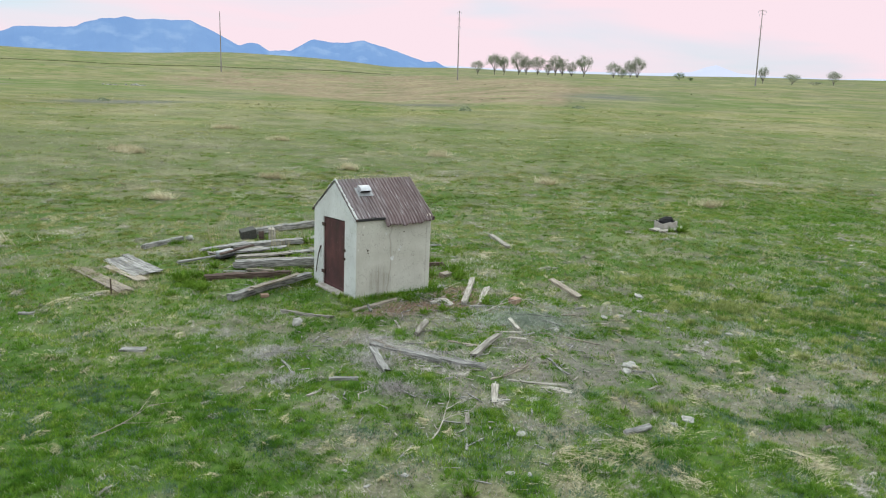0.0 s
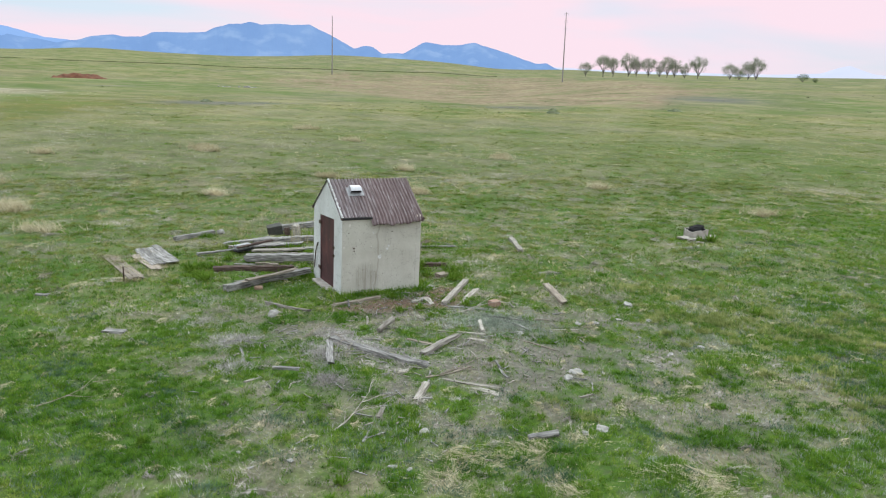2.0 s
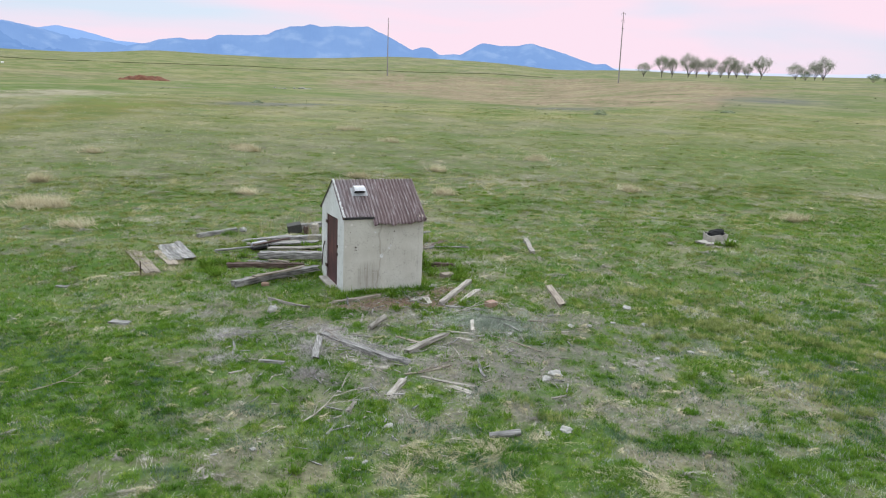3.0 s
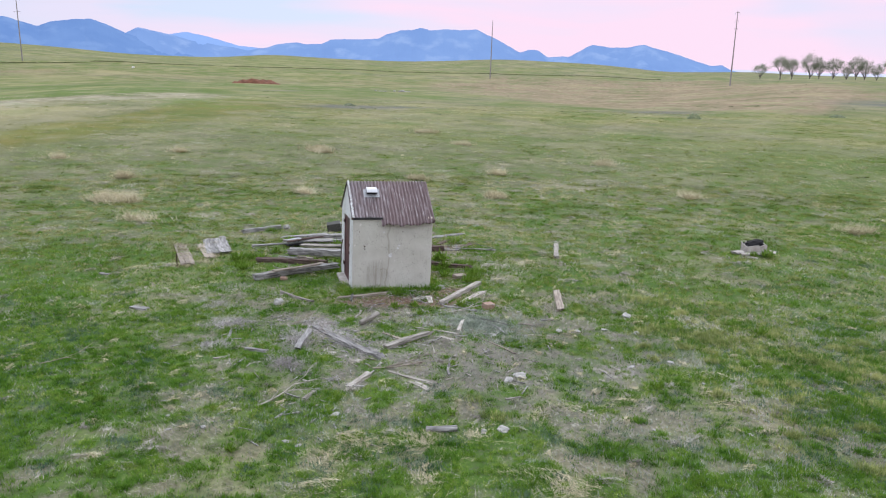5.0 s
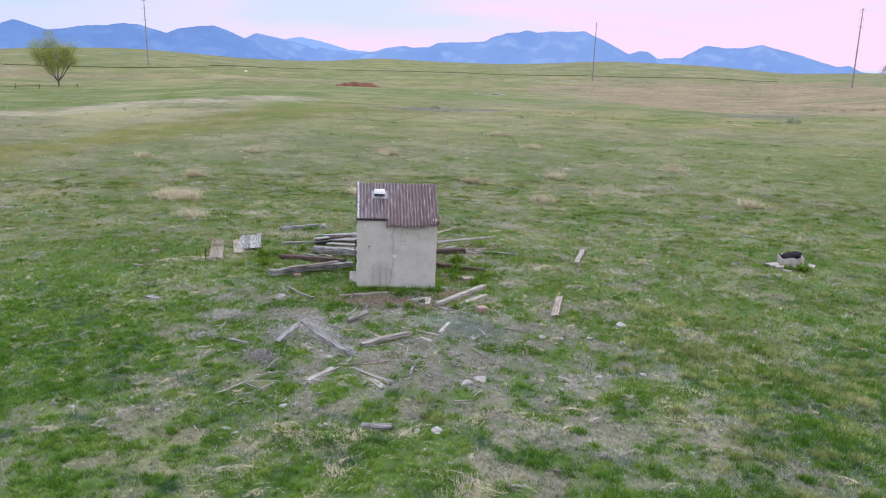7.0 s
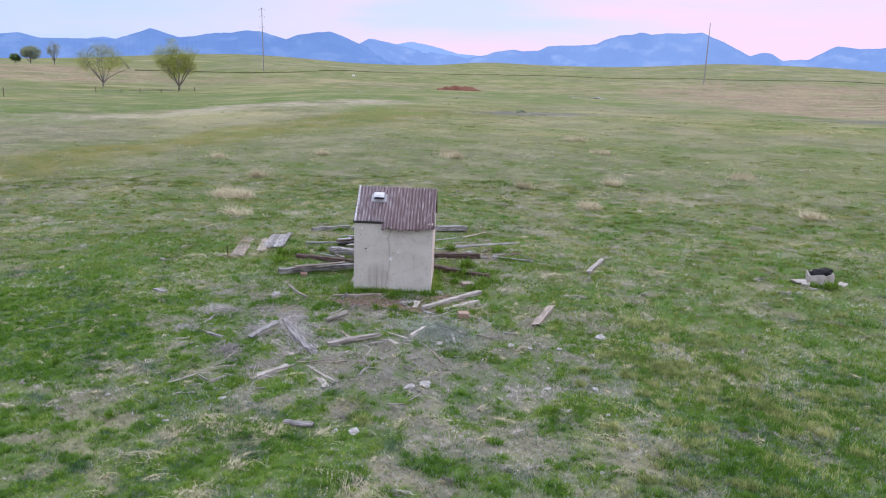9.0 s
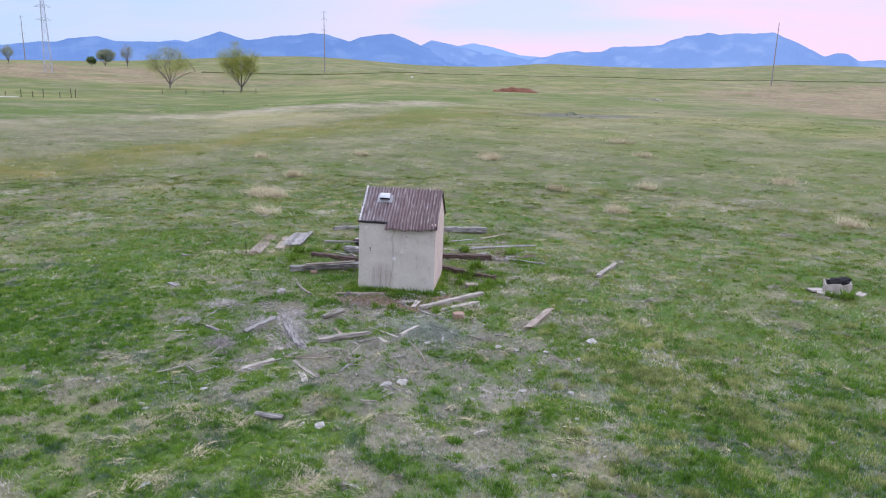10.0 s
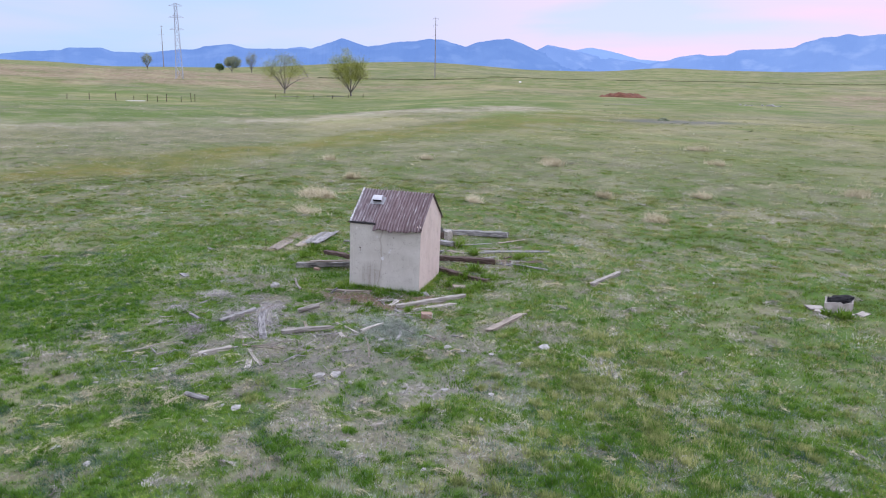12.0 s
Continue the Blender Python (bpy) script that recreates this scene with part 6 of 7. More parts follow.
tongues("straw_mat", [(x, y, 2.6 + 0.5 * math.sin(7 * x), s) for x, y, s in ((2.57, 10.53, 0.8), (3.09, 10.87, 0.9), (3.58, 11.33, 0.8), (2.91, 9.50, 0.7), (4.51, 8.83, 0.9), (4.57, 9.37, 0.6), (6.06, 10.82, 1.0), (6.02, 11.16, 0.7),
        (4.05, 10.18, 0.7), (8.18, 15.68, 0.6), (7.87, 16.85, 0.6), (5.44, 13.88, 0.6), (4.93, 13.16, 0.6), (2.50, 9.88, 0.7), (6.51, 11.22, 0.9), (3.40, 11.18, 0.7), (4.14, 11.83, 0.6), (6.35, 14.69, 0.6), (2.64, 19.94, 0.8), (1.65, 19.46, 0.7))],
        STRAW, "pale dry grass combed flat in curling mats", 0.0026)
patches("lilac_mat", spots_over(420, 7.5, 36, 0.06, 0.26, 0.6), 70, 0.14, 0.008, 5, LITTER, "small flattened mats of grey dead grass", "grass", 1.4, 0.6)
patches("panel_grass", ((-10.84, 19.56, 0.16, 0.8), (-10.11, 19.04, 0.14, 0.6), (-9.70, 18.61, 0.14, 0.8), (-9.18, 18.03, 0.18, 0.8), (-11.58, 20.09, 0.2, 0.8), (-10.43, 20.01, 0.12, 0.5), (-9.18, 19.45, 0.2, 0.8), (-8.97, 18.87, 0.2, 0.8), (-10.52, 20.98, 0.15, 0.5)), 120, 0.15, 0.011, 5, DRY, "dry grass grown over the fallen panels", "grass", 0.9, 0.5)
patches("tall_tuft", ((-7.62, 18.99, 0.22, 1.0), (-8.04, 20.05, 0.22, 0.9), (-8.45, 22.56, 0.2, 0.5), (-6.39, 23.35, 0.16, 0.5), (-5.68, 22.68, 0.16, 0.5), (-6.09, 20.76, 0.14, 0.4), (-7.32, 23.14, 0.16, 0.5), (-6.72, 25.54, 0.2, 0.5), (-10.41, 23.97, 0.2, 0.5), (-5.36, 20.38, 0.12, 0.4), (-1.22, 23.12, 0.2, 0.6), (-2.04, 25.20, 0.2, 0.6), (-0.50, 22.37, 0.2, 0.7), (-3.27, 26.23, 0.2, 0.5), (-0.63, 24.55, 0.2, 0.5), (-1.71, 21.88, 0.2, 0.6), (-0.19, 21.52, 0.18, 0.6)), 75, 0.21, 0.024, 5, WEED_LEAF, "tall bright green grass among the timbers", "grass", 0.75)
patches("blue_herb", [(rng.normal(12.5, 2.8), rng.normal(17.5, 4.0), rng.uniform(0.10, 0.38), rng.uniform(0.3, 1.0)) for _ in range(230)] + [(rng.normal(-6.5, 2.6), rng.normal(9.5, 2.6), rng.uniform(0.10, 0.32), rng.uniform(0.3, 1.0)) for _ in range(110)]
        + [(rng.normal(4.0, 3.0), rng.normal(9.5, 1.6), rng.uniform(0.08, 0.28), rng.uniform(0.3, 1.0)) for _ in range(90)], 85, 0.06, 0.017, 5, HERB, "low blue-green leafy herb among the grass", "weed", 0.85)
tongues("grey_mat", tongue_spots(260, 22, 58, 0.25, 0.75), LITTER, "grey dead grass combed flat in mats", 0.006)
PALE_THATCH = blade_material("pale_grey_thatch", [(0.1, (0.24, 0.225, 0.175)), (0.5, (0.42, 0.40, 0.32)), (0.9, (0.62, 0.59, 0.50))], 0.2, 3.0)
patches("pale_thatch", spots_over(900, 19, 70, 0.20, 0.85, 0.8), 75, 0.11, 0.020, 4, PALE_THATCH, "pale grey thatch in patches over the field", "grass", 1.3, 0.5)
patches("green_patch", spots_over(420, 19, 66, 0.25, 0.95, 0.8), 75, 0.09, 0.024, 4, GRASS, "patches of new green grass in the dry field", "grass", 0.8)


def worn_litter():
    """Short dead stems and green blades strewn over the worn ground before the shed."""
    x, y = scatter(150000, 8, 24)
    lush, straw, bare, _ = cover(x, y)
    lx, ly = pick(x, y, np.clip(1.5 * bare * (1.1 - lush), 0, 0.6))
    kx, ky = pick(x, y, np.clip(0.9 * bare * (1.15 - lush), 0, 0.4))
    tufts("twig_litter", kx, ky, 2, 0.17, 0.007, 1.48, TWIG, "fine grey twigs lying on the worn ground", 0.08)
    tufts("stem_litter", lx, ly, 1, 0.10, 0.011, 1.5, LITTER, "short dead stems strewn on the worn ground", 0.05)
    gx, gy = pick(x, y, np.clip(1.0 * bare * (1.1 - lush), 0, 0.3))
    tufts("green_sprigs", gx, gy, 3, 0.055, 0.014, 0.8, GRASS, "small green sprigs on the worn ground", 0.03)
    dx, dy = pick(x, y, np.clip(0.6 * bare * (1.1 - lush), 0, 0.2))
    tufts("dry_sprigs", dx, dy, 2, 0.09, 0.009, 1.3, DRY, "small dry sprigs on the worn ground", 0.04)


worn_litter()
patches("low_sage", spots_over(420, 7.5, 34, 0.08, 0.40, 0.7), 75, 0.05, 0.013, 5, SAGE, "low grey-green herb between the grass", "weed", 0.9)
patches("grass_tuft", spots_over(900, 7.5, 42, 0.04, 0.16, 0.6), 45, 0.09, 0.014, 5, GRASS, "small bright tufts of new green grass", "grass", 0.5)
patches("rank_tuft", spots_over(320, 7.5, 40, 0.04, 0.14, 0.6), 45, 0.08, 0.022, 5, WEED_LEAF, "small tufts of darker leafy weed", "weed", 0.6)
patches("straw_clump", ((2.57, 10.53, 0.20, 0.6), (3.09, 10.87, 0.2, 0.5), (3.58, 11.33, 0.2, 0.5), (2.91, 9.50, 0.22, 0.6), (4.51, 8.83, 0.22, 0.7), (4.57, 9.37, 0.15, 0.4), (6.06, 10.82, 0.22, 0.8), (6.02, 11.16, 0.15, 0.4),
                        (4.05, 10.18, 0.16, 0.4), (8.18, 15.68, 0.25, 0.35), (7.87, 16.85, 0.25, 0.35), (5.44, 13.88, 0.2, 0.35), (4.93, 13.16, 0.2, 0.35), (4.35, 15.59, 0.2, 0.25), (9.36, 19.97, 0.2, 0.2), (2.50, 9.88, 0.2, 0.5),
                        (6.51, 11.22, 0.25, 0.4), (5.73, 13.89, 0.15, 0.25), (-0.56, 10.74, 0.12, 0.2), (-5.17, 11.57, 0.18, 0.3), (-8.40, 13.55, 0.15, 0.25), (1.61, 14.44, 0.12, 0.2), (-6.57, 9.91, 0.12, 0.2), (2.35, 10.33, 0.2, 0.5),
                        (3.40, 11.18, 0.2, 0.4), (6.35, 14.69, 0.2, 0.3), (4.14, 11.83, 0.2, 0.35), (2.64, 19.94, 0.3, 0.4), (1.65, 19.46, 0.25, 0.4), (0.31, 13.73, 0.15, 0.25)),
        40, 0.20, 0.010, 6, STRAW, "bent-over clump of pale dry bunchgrass", "grass", 1.47, 0.8)
patches("straw_clump", ((-21.33, 25.12, 0.45, 1.2), (-20.26, 25.42, 0.25, 0.5), (-26.14, 30.03, 0.28, 0.6), (-24.54, 46.39, 0.5, 0.7), (-23.52, 45.54, 0.4, 0.7), (-24.30, 64.05, 0.6, 0.7), (-5.73, 36.83, 0.3, 0.5), (-8.65, 44.15, 0.3, 0.4), (-12.18, 39.66, 0.3, 0.3),
                        (-14.81, 32.22, 0.25, 0.4), (-3.75, 51.98, 0.5, 0.5), (-31.04, 38.96, 0.3, 0.4), (3.62, 42.12, 0.3, 0.4), (-17.06, 56.83, 0.5, 0.4), (-34.69, 32.20, 0.3, 0.3), (11.36, 36.66, 0.5, 0.3), (-16.49, 22.65, 0.4, 0.3)),
        220, 0.6, 0.024, 6, STRAW, "pale dry bunchgrass clump standing in the field", "grass", 0.95, 0.5)
patches("tall_stalks", ((-6.71, 24.11, 0.12, 0.25), (-9.07, 25.23, 0.25, 0.25), (-8.34, 26.18, 0.2, 0.25), (-6.10, 24.87, 0.12, 0.2), (-2.65, 24.72, 0.2, 0.2)), 60, 0.9, 0.012, 3, DRY, "tall dry weed stalks beside the timber pile", "weed", 0.12)


# ---- the far field ----
def bush(x, y, w, h, seed):
    rs = random.Random(seed)
    verts, tris = [], []
    for k in range(420):
        a, r = rs.uniform(0, 2 * math.pi), math.sqrt(rs.random())
        p = Vector((math.cos(a) * r * w / 2, math.sin(a) * r * w / 2, h * (1 - r * r) * rs.uniform(0.1, 1.0)))
        i = len(verts)
        for _ in range(3):
            verts.append(tuple(p + Vector((rs.uniform(-1, 1), rs.uniform(-1, 1), rs.uniform(-0.6, 0.6))) * 0.16))
        tris.append((i, i + 1, i + 2))
    ob = soup("bush", verts, tris, LEAF_OLD)
    ob.matrix_basis = pose(x, y, ground_z(x, y) - 0.05)
    return tagged(ob, "low dark green bush in the open field", "bush")


bush(-5.2, 108.1, 2.0, 0.9, 1)
bush(-51.5, 91.3, 1.7, 0.45, 2)
bush(13.1, 127.1, 2.5, 0.6, 3)


def soil_mound():
    bm = bmesh.new()
    nx, ny = 44, 16
    rows = []
    for j in range(ny + 1):
        row = []
        for i in range(nx + 1):
            u, v = i / nx * 2 - 1, j / ny * 2 - 1
            k = max(0.0, 1 - u * u) ** 0.45 * max(0.0, 1 - v * v) ** 0.7
            z = k * (2.6 + 1.1 * noise.noise(Vector((u * 3.3, v, 2.0))) + 0.6 * noise.noise(Vector((u * 9, v * 4, 5.0))))
            row.append(bm.verts.new((u * 9.3, v * 3.6, z * 0.92 - 0.2)))
        rows.append(row)
    for j in range(ny):
        for i in range(nx):
            bm.faces.new((rows[j][i], rows[j][i + 1], rows[j + 1][i + 1], rows[j + 1][i]))
    x, y = -178.5, 218.4
    ob = part("soil_mound", bm, MOUND_SOIL, smooth=True, m=pose(x, y, ground_z(x, y) - 0.1, 0, 0, 40))
    return tagged(ob, "long heap of red-brown soil in the field", "mound")


soil_mound()


def rubble(x, y, n, w, d, yaw):
    """Low pieces of rubble far out in the field."""
    rs = random.Random(int(x))
    for k in range(n):
        px, py = rs.uniform(-w, w), rs.uniform(-d, d)
        c, s = math.cos(radians(yaw)), math.sin(radians(yaw))
        qx, qy = x + px * c - py * s, y + px * s + py * c
        stone(qx, qy, rs.uniform(0.5, 1.6), rs.uniform(0.4, 0.9), rs.uniform(0.25, 0.6), label="grey rubble lying far out in the field", name="rubble", group="rubble in the field")


rubble(-105.5, 194.0, 12, 6.0, 1.6, 30)


def shrub_line():
    """A dark fence bank that runs along the foot of the hills."""
    n = 700
    az = np.linspace(10, 65, n)
    r = 430 + 95 * ramp(az, 60, 22) + 40 * ramp(az, 24, 8)
    tri_v = []
    for k in range(2600):
        a = rng.uniform(10, 65)
        d = float(np.interp(a, az, r)) + rng.normal(0, 0.8)
        p = np.array([HX - d * math.sin(radians(a)), HY + d * math.cos(radians(a)), 0])
        p[2] = ground_z(p[0], p[1])
        side = np.array([math.cos(radians(a)), math.sin(radians(a)), 0]) * rng.uniform(0.8, 2.0)
        tri_v += [p - side, p + side, p + np.array([0, 0, rng.uniform(0.15, 0.55)])]
    ob = soup("fence_bank", np.array(tri_v), np.arange(len(tri_v)).reshape(-1, 3), DARK_SHRUB)
    return tagged(ob, "dark scrubby bank along the foot of the hills", "bank", kind="stuff")


shrub_line()


# ---- power line ----
def power_pole(x, y, height, arms, label, radius=0.5, lean=(0, 0)):
    pole = new("power_pole")
    bm = bmesh.new()
    tube(bm, [(0, 0, -1.0), (0, 0, height * 0.5), (0, 0, height)], [radius, radius * 0.75, radius * 0.45], 10)
    part("shaft", bm, POLE_STEEL, pole)
    for z, w in arms:
        bm = bmesh.new()
        tube(bm, [(-w, 0, z - 0.25), (0, 0, z), (w, 0, z - 0.25)], [0.06, 0.12, 0.06], 6)
        arm = part("crossarm", bm, POLE_STEEL, pole)
        for s in (-1, 1):
            bm = bmesh.new()
            tube(bm, [(s * w, 0, z - 0.3), (s * w, 0, z - 1.1)], [0.05, 0.07], 6)
            part("insulator", bm, HAZED_STEEL, arm)
    pole.matrix_basis = pose(x, y, ground_z(x, y), lean[0], lean[1], 25)
    return tagged(pole, label, "power pole", "power line poles")


power_pole(-159.7, 401.1, 32.5, (), "tall bare rust-brown steel pole on the prairie", 0.36, (0, 0.8))
power_pole(-25.3, 378.4, 34, ((33.6, 1.0), (30.2, 0.8), (26.5, 0.8)), "tall rust-brown steel power pole", 0.36)
power_pole(115.5, 354.2, 34, ((33.6, 2.3), (32.2, 1.6), (27, 0.8), (21.5, 0.8)), "tall rust-brown steel power pole with crossarms", 0.34, (0, -1.5))
power_pole(-362.0, 250.2, 35.5, ((34.9, 1.9), (31.0, 1.7), (24.8, 1.8)), "tall grey steel power pole with crossarms", 0.34)
power_pole(-792.1, 186.2, 42, ((41.2, 2.6), (33.5, 5.0), (25, 4)), "distant steel power pole with crossarms", 0.5)


def pylon(x, y, height, base, label, yaw):
    tower = new("lattice_pylon")
    levels = [0, 0.16, 0.31, 0.45, 0.58, 0.69, 0.79, 0.87, 0.94, 1.0]
    half = [base / 2 * (1 - f) ** 1.15 + 0.6 for f in levels]
    for sx, sy in ((-1, -1), (1, -1), (1, 1), (-1, 1)):
        bm = bmesh.new()
        tube(bm, [(sx * w, sy * w, f * height - (0.6 if f == 0 else 0)) for f, w in zip(levels, half)], [0.09] * len(levels), 5)
        part("leg", bm, HAZED_STEEL, tower)
    corners = ((-1, -1), (1, -1), (1, 1), (-1, 1))
    for k in range(len(levels) - 1):
        bm = bmesh.new()
        z0, z1, w0, w1 = levels[k] * height, levels[k + 1] * height, half[k], half[k + 1]
        for i in range(4):
            a, b = corners[i], corners[(i + 1) % 4]
            tube(bm, [(a[0] * w0, a[1] * w0, z0), (b[0] * w1, b[1] * w1, z1)], [0.045, 0.045], 4)
            tube(bm, [(b[0] * w0, b[1] * w0, z0), (a[0] * w1, a[1] * w1, z1)], [0.045, 0.045], 4)
            tube(bm, [(a[0] * w1, a[1] * w1, z1), (b[0] * w1, b[1] * w1, z1)], [0.04, 0.04], 4)
        part("brace_panel", bm, HAZED_STEEL, tower)
    for f, w in ((0.97, 3.0), (0.82, 3.4), (0.66, 3.1)):
        bm = bmesh.new()
        z = f * height
        for s in (-1, 1):
            tube(bm, [(0, 0.6, z + 1.2), (s * w, 0, z)], [0.10, 0.08], 4)
            tube(bm, [(0, -0.6, z - 0.2), (s * w, 0, z)], [0.10, 0.08], 4)
        part("crossarm", bm, HAZED_STEEL, tower)
    tower.matrix_basis = pose(x, y, ground_z(x, y), 0, 0, yaw)
    return tagged(tower, label, "pylon", "lattice pylons")


pylon(-343.1, 94.6, 34, 2.0, "grey steel lattice pylon with three crossarms", 70)
pylon(-1081.3, 48.0, 34, 3, "distant grey steel lattice pylon", 75)


# ---- fence posts ----
def fence_post(x, y, h, lean):
    post = timber("fence_post", (x - 0.06, y), (x + 0.06, y), 0.12, h, WOOD_DARK, "dark weathered wooden fence post", "fence post", group="fence posts by the ditch", crook=0.0)
    post.matrix_basis = post.matrix_basis @ pose(0, 0, 0, lean, lean * 0.6, 0)
    return post


for k, (x, y, h) in enumerate(((-166.5, 27.6, 1.5), (-165.8, 32.1, 1.7), (-165.0, 37.6, 2.0), (-164.4, 41.3, 1.3), (-163.8, 44.2, 1.8), (-163.4, 46.4, 1.4), (-162.9, 48.3, 2.0), (-162.2, 51.5, 1.3), (-161.7, 53.7, 2.2), (-161.5, 54.5, 2.0),
                               (-197.0, 87.7, 1.3), (-195.0, 93.8, 1.2), (-198.1, 100.7, 1.3), (-197.2, 106.7, 1.2), (-200.3, 113.7, 1.3), (-201.3, 119.7, 1.2))):
    fence_post(x, y, h * (0.9 if k < 10 else 1.0), (k * 37 % 11) - 5)
for y in (89, 96.5, 104):
    timber("fence_rail", (-195.5, y), (-196.5, y + 6.4), 0.10, 0.12, WOOD_GREY, "weathered grey fence rail before the willows", "fence rail", z=ground_z(-196, y + 3) + 0.7, crook=0.004)
timber("trough", (-163.4, 39.6), (-163.9, 43.6), 0.5, 0.2, WHITE_PAINT, "low pale water trough by the fence", "trough", crook=0.0)
timber("far_shed_roof", (-292.8, 260.8), (-294.1, 262.3), 1.0, 0.7, WHITE_PAINT, "small white hut far out in the field", "hut", crook=0.0)


# ---- trees ----
def tree_meshes(seed, height, width, leaves, leaf, low, full):
    """Trunk with forked limbs that reach into a domed crown, and leaves gathered about their twigs. low: where the crown begins, as a part of the height."""
    rs = random.Random(seed)
    bm = bmesh.new()
    mid, up, side = Vector((0, 0, height * (1 + low) / 2)), height * (1 - low) / 2, width / 2
    twigs = []

    def dome(flat):
        a, e = rs.uniform(0, 2 * math.pi), math.asin(rs.uniform(-0.95 if flat else -0.3, 1.0))
        k = rs.uniform(0.72, 1.0) * (0.86 + 0.28 * noise.noise(Vector((math.cos(a), math.sin(a), e)) * 1.7 + Vector((seed, 0, 0))))
        return Vector((math.cos(a) * math.cos(e) * side, math.sin(a) * math.cos(e) * side, math.sin(e) * up)) * k + mid

    def limb(p, q, r, depth):
        """A bent limb from p to q that forks on its way."""
        d = q - p
        arch = Vector((0, 0, d.length * rs.uniform(0.08, 0.2)))
        pts = [p.lerp(q, f) + arch * math.sin(math.pi * f) + Vector((rs.uniform(-1, 1), rs.uniform(-1, 1), rs.uniform(-1, 1))) * d.length * (0.035 if 0 < f < 1 else 0) for f in (0, 0.25, 0.5, 0.75, 1)]
        tube(bm, pts, [max(0.012, r * (1 - 0.75 * f)) for f in (0, 0.25, 0.5, 0.75, 1)], 6 if depth < 2 else 4, cap=False)
        if depth > 1:
            twigs.extend(pts[2:])
        if depth == 3:
            return
        for k in range(4 if depth == 1 else 3):
            b = pts[rs.choice((2, 3, 3, 4))]
            goal = min((dome(depth > 1) for _ in range(4)), key=lambda g: (g - q).length)
            limb(b.copy(), b.lerp(goal, rs.uniform(0.55, 0.95) if depth == 1 else rs.uniform(0.35, 0.75)), r * 0.5, depth + 1)

    fork = Vector((rs.uniform(-0.03, 0.03) * height, rs.uniform(-0.03, 0.03) * height, height * max(0.08, low * 0.75)))
    thick = height * 0.019
    tube(bm, [(0, 0, -0.5), tuple(fork * 0.5), tuple(fork)], [thick * 1.25, thick, thick * 0.9], 8, cap=False)
    count = 8
    for k in range(count):
        a, e = 2 * math.pi * (k + rs.uniform(-0.3, 0.3)) / count, rs.uniform(-0.35, 0.7) if k else 1.4
        end = mid + Vector((math.cos(a) * math.cos(e) * side, math.sin(a) * math.cos(e) * side, (math.sin(e) - 0.25) * up)) * rs.uniform(0.6, 0.85)
        limb(fork.copy(), end, thick * 0.55, 1)
    verts, tris = [], []
    leafy = rs.sample(twigs, int(len(twigs) * full))
    for k in range(26):
        g = dome(True)
        leafy.extend([mid + (g - mid) * rs.uniform(0.45, 0.95)] * (len(twigs) // 36))
    for k in range(leaves):
        t = rs.choice(leafy)
        c = t + Vector((rs.gauss(0, 1) * side * 0.11, rs.gauss(0, 1) * side * 0.11, rs.gauss(-0.3, 1) * up * 0.11))
        rel = c - mid
        if (rel.x / side) ** 2 + (rel.y / side) ** 2 + (rel.z / up) ** 2 > 1.1 or c.z < height * 0.06:
            continue
        i = len(verts)
        for _ in range(3):
            verts.append(tuple(c + Vector((rs.uniform(-1, 1), rs.uniform(-1, 1), rs.uniform(-1, 1))) * leaf))
        tris.append((i, i + 1, i + 2))
    return bm, verts, tris


def tree(x, y, height, width, seed, label, leaf_mat, leaves, leaf, low, group, full=0.8):
    ob = new("tree")
    bm, verts, tris = tree_meshes(seed, height, width, leaves, leaf, low, full)
    part("trunk", bm, BARK, ob, "grey-brown trunk and forked limbs", True)
    crown = soup("crown", verts, tris, leaf_mat)
    crown.parent = ob
    ob.matrix_basis = pose(x, y, ground_z(x, y) - 0.1, 0, 0, seed * 47)
    return tagged(ob, label, "tree", group)


WILLOWS, FAR_TREES = "willows by the ditch", "trees on the horizon"
tree(-223.6, 126.1, 17.6, 17.8, 3, "spreading willow in pale spring leaf", LEAF_NEW, 26000, 0.16, 0.05, WILLOWS)
tree(-236.0, 105.5, 15.8, 21.0, 8, "spreading willow half bare with pale leaf", LEAF_NEW, 14000, 0.14, 0.10, WILLOWS)
tree(-486.3, 155.5, 6.5, 7, 31, "dense green bush tree on the far rise", LEAF_DARK, 5000, 0.28, 0.05, FAR_TREES)
tree(-483.8, 163.4, 12.5, 15, 32, "dense domed tree in spring leaf on the far rise", LEAF_OLD, 11000, 0.30, 0.10, FAR_TREES)
tree(-479.9, 175.6, 16.5, 11, 33, "thin half-bare tree on the far rise", LEAF_OLD, 2600, 0.22, 0.12, FAR_TREES)
tree(-503.4, 112.4, 12.5, 9.5, 34, "lone half-bare tree on the far rise", LEAF_OLD, 3200, 0.22, 0.10, FAR_TREES)
SPARSE = "sparse cottonwood in thin spring leaf on the horizon"
row = ((2.43, 13, 11), (1.13, 19, 14), (0.43, 17.5, 9), (-0.72, 21, 14), (-1.32, 17.5, 10), (-2.17, 17.5, 13), (-2.97, 12, 8), (-3.52, 18.5, 12), (-4.02, 16.5, 10), (-4.77, 14, 8), (-5.67, 19.5, 14), (-7.92, 15, 12), (-8.52, 10, 9), (-9.12, 16, 11), (-9.67, 19.5, 12),
       (-12.67, 8, 8), (-13.47, 4.5, 5), (-18.37, 14, 8), (-20.27, 9.5, 12), (-21.77, 3.5, 10), (-22.87, 12, 10))
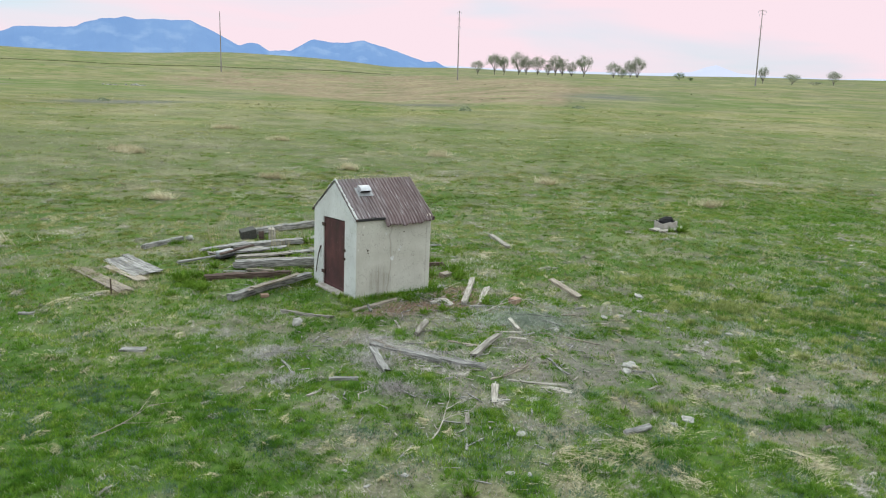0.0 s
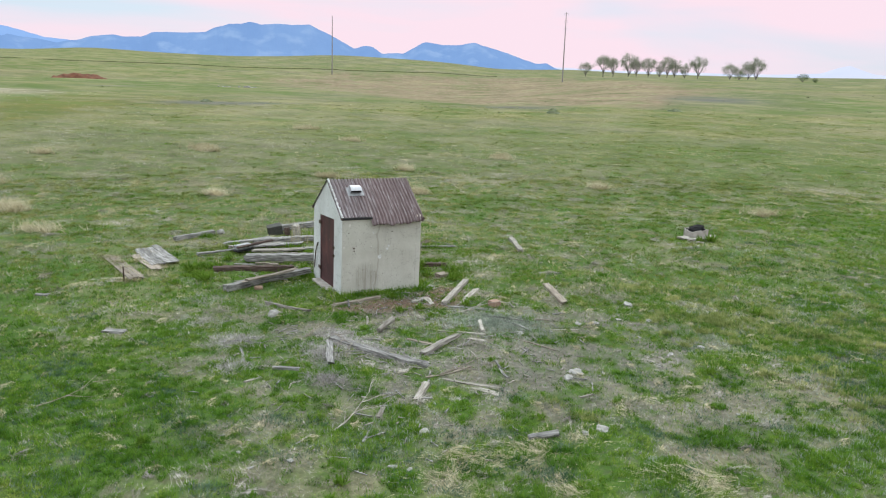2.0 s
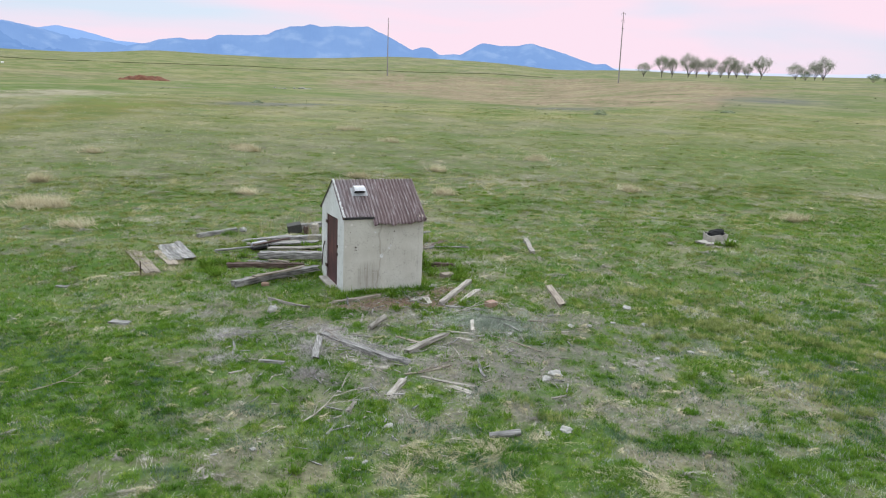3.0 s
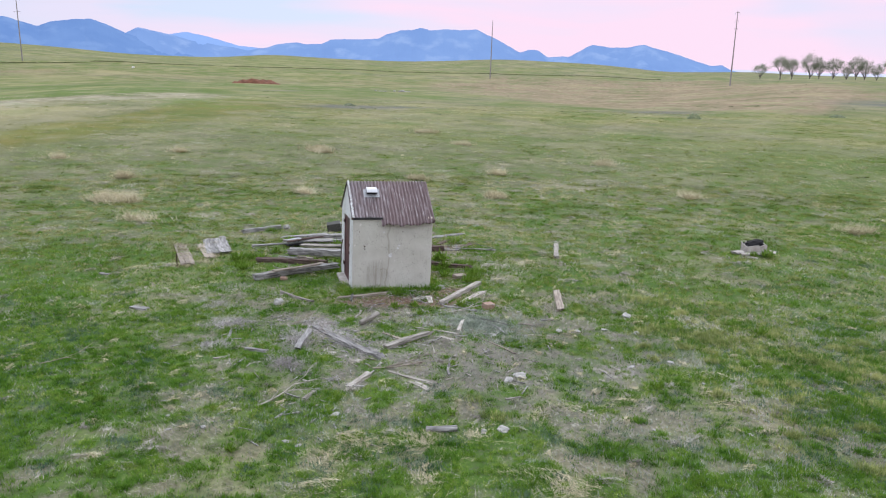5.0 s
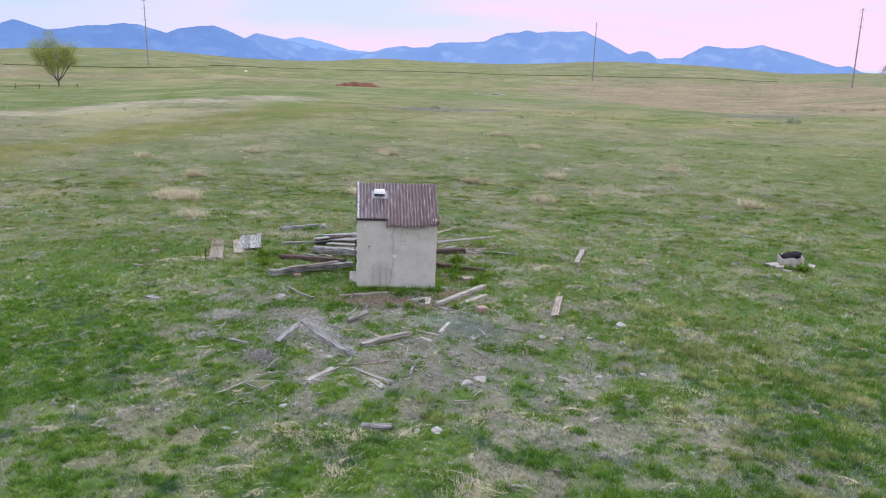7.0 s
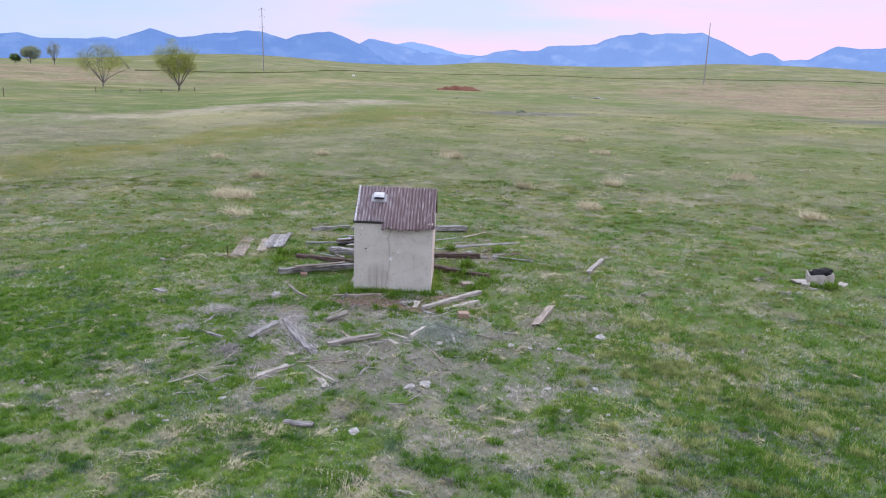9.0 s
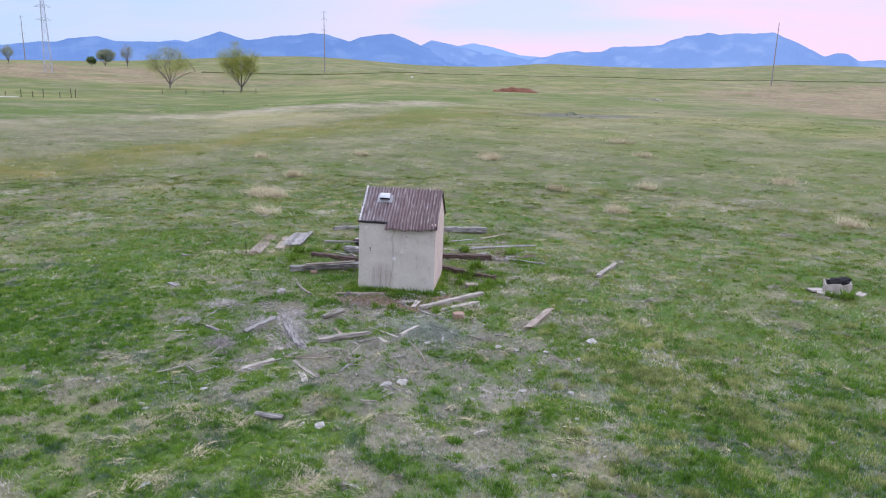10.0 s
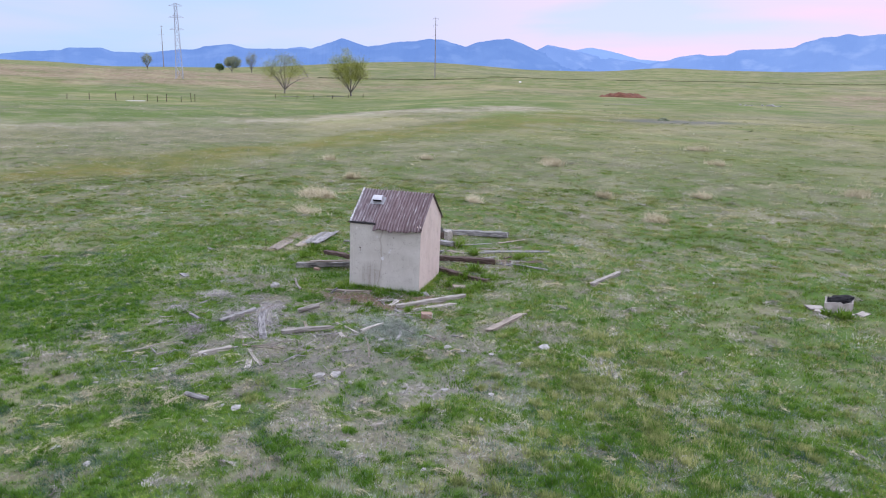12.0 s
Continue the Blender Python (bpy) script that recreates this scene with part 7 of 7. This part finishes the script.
for k, (az, h, w) in enumerate(row):
    x, y = 1.0 + 580 * math.sin(radians(-az)), 0.4 + 580 * math.cos(radians(az))
    tree(x, y, h, w * 1.3, 60 + k, SPARSE if h > 8 else "low green bush on the horizon", LEAF_DARK if k in (12, 15, 16) else LEAF_OLD, int(165 * h * w / 8), 0.25, (0.12, 0.20, 0.15)[k % 3] if h > 8 else 0.0, FAR_TREES, 0.5)


def foot_grass():
    """Longer grass against the walls."""
    u0, u1, v0, v1 = 10.10, 12.64, 15.56, 18.14
    n = 5200
    u, v = rng.uniform(u0 - 0.35, u1 + 0.3, n), rng.uniform(v0 - 0.40, v1 + 0.35, n)
    edge = np.minimum.reduce([np.abs(u - u0), np.abs(u - u1), np.abs(v - v0), np.abs(v - v1)])
    keep = (edge < np.abs(rng.normal(0, 0.16, n))) & ~((u < u0 + 0.1) & (v > 16.2) & (v < 17.6))
    u, v = u[keep], v[keep]
    return tufts("foot_grass", u * 0.7466 - v * 0.6652, u * 0.6652 + v * 0.7466, 7, rng.uniform(0.08, 0.20, len(u)), 0.016, 0.6, GRASS, "long green grass against the shed walls", 0.06)


foot_grass()


def splinters(name, spots, mat, label, long, seed):
    """Small broken pieces of wood, too many to count."""
    rs = random.Random(seed)
    verts, tris = [], []
    for cx, cy, sx, sy, count in spots:
        for k in range(count):
            x, y = rs.gauss(cx, sx), rs.gauss(cy, sy)
            z = ground_z(x, y) + rs.uniform(0.005, 0.03)
            ln, w, h = long * rs.uniform(0.3, 1.2), rs.uniform(0.006, 0.02), rs.uniform(0.006, 0.02)
            m = Matrix.Translation((x, y, z)) @ pose(0, 0, 0, 0, rs.gauss(0, 7), rs.uniform(0, 360))
            i = len(verts)
            for a, b, c in ((-1, -1, 0), (1, -1, 0), (1, 1, 0), (-1, 1, 0), (-1, -1, 1), (1, -1, 1), (1, 1, 1), (-1, 1, 1)):
                verts.append(tuple(m @ Vector((a * ln / 2 * rs.uniform(0.85, 1), b * w * rs.uniform(0.6, 1), c * h))))
            for q in ((0, 3, 2, 1), (4, 5, 6, 7), (0, 1, 5, 4), (1, 2, 6, 5), (2, 3, 7, 6), (3, 0, 4, 7)):
                tris += [(i + q[0], i + q[1], i + q[2]), (i + q[0], i + q[2], i + q[3])]
    return tagged(soup(name, verts, tris, mat), label, "wood litter", kind="stuff")


LITTER_SPOTS = ((-0.4, 18.6, 0.9, 0.6, 34), (0.6, 17.4, 1.2, 0.9, 30), (-1.6, 14.6, 1.2, 0.9, 50), (0.8, 14.6, 1.6, 1.3, 22), (2.6, 16.2, 1.6, 1.3, 22), (-6.6, 22.0, 1.3, 1.5, 60), (-2.6, 24.4, 1.4, 1.3, 40), (0.5, 12.0, 1.8, 1.2, 30))
splinters("wood_splinters", LITTER_SPOTS, WOOD_PALE, "bleached splinters of broken timber on the ground", 0.20, 3)
splinters("bark_splinters", LITTER_SPOTS, WOOD_GREY, "grey splinters of rotten timber on the ground", 0.36, 4)


def scrub_specks():
    """Small dark scrub dotted over the far slope."""
    n = 420
    az, r = np.radians(rng.uniform(-30, 40, n)), np.exp(rng.uniform(math.log(95), math.log(420), n))
    x, y = HX - r * np.sin(az), HY + r * np.cos(az)
    keep = fbm(x, y, 30, 12, 3) > 0.47
    return tufts("scrub", x[keep], y[keep], 9, rng.uniform(0.08, 0.20, keep.sum()), 0.3, 1.0, DARK_SCRUB, "small dark scrub dotted over the prairie", 0.5, "scrub")


DARK_SCRUB = blade_material("dark_scrub_leaf", [(0.1, (0.10, 0.115, 0.06)), (0.5, (0.15, 0.16, 0.09)), (0.9, (0.22, 0.22, 0.14))])
scrub_specks()
timber("crooked_branch", (2.0, 15.05), (2.55, 14.2), 0.06, 0.05, WOOD_GREY, "crooked grey branch on litter", "branch", crook=0.06)
timber("flat_board", (1.95, 13.5), (2.45, 13.3), 0.14, 0.03, WOOD_PALE, "bleached flat piece of board", "board", group=G, split=1.2)
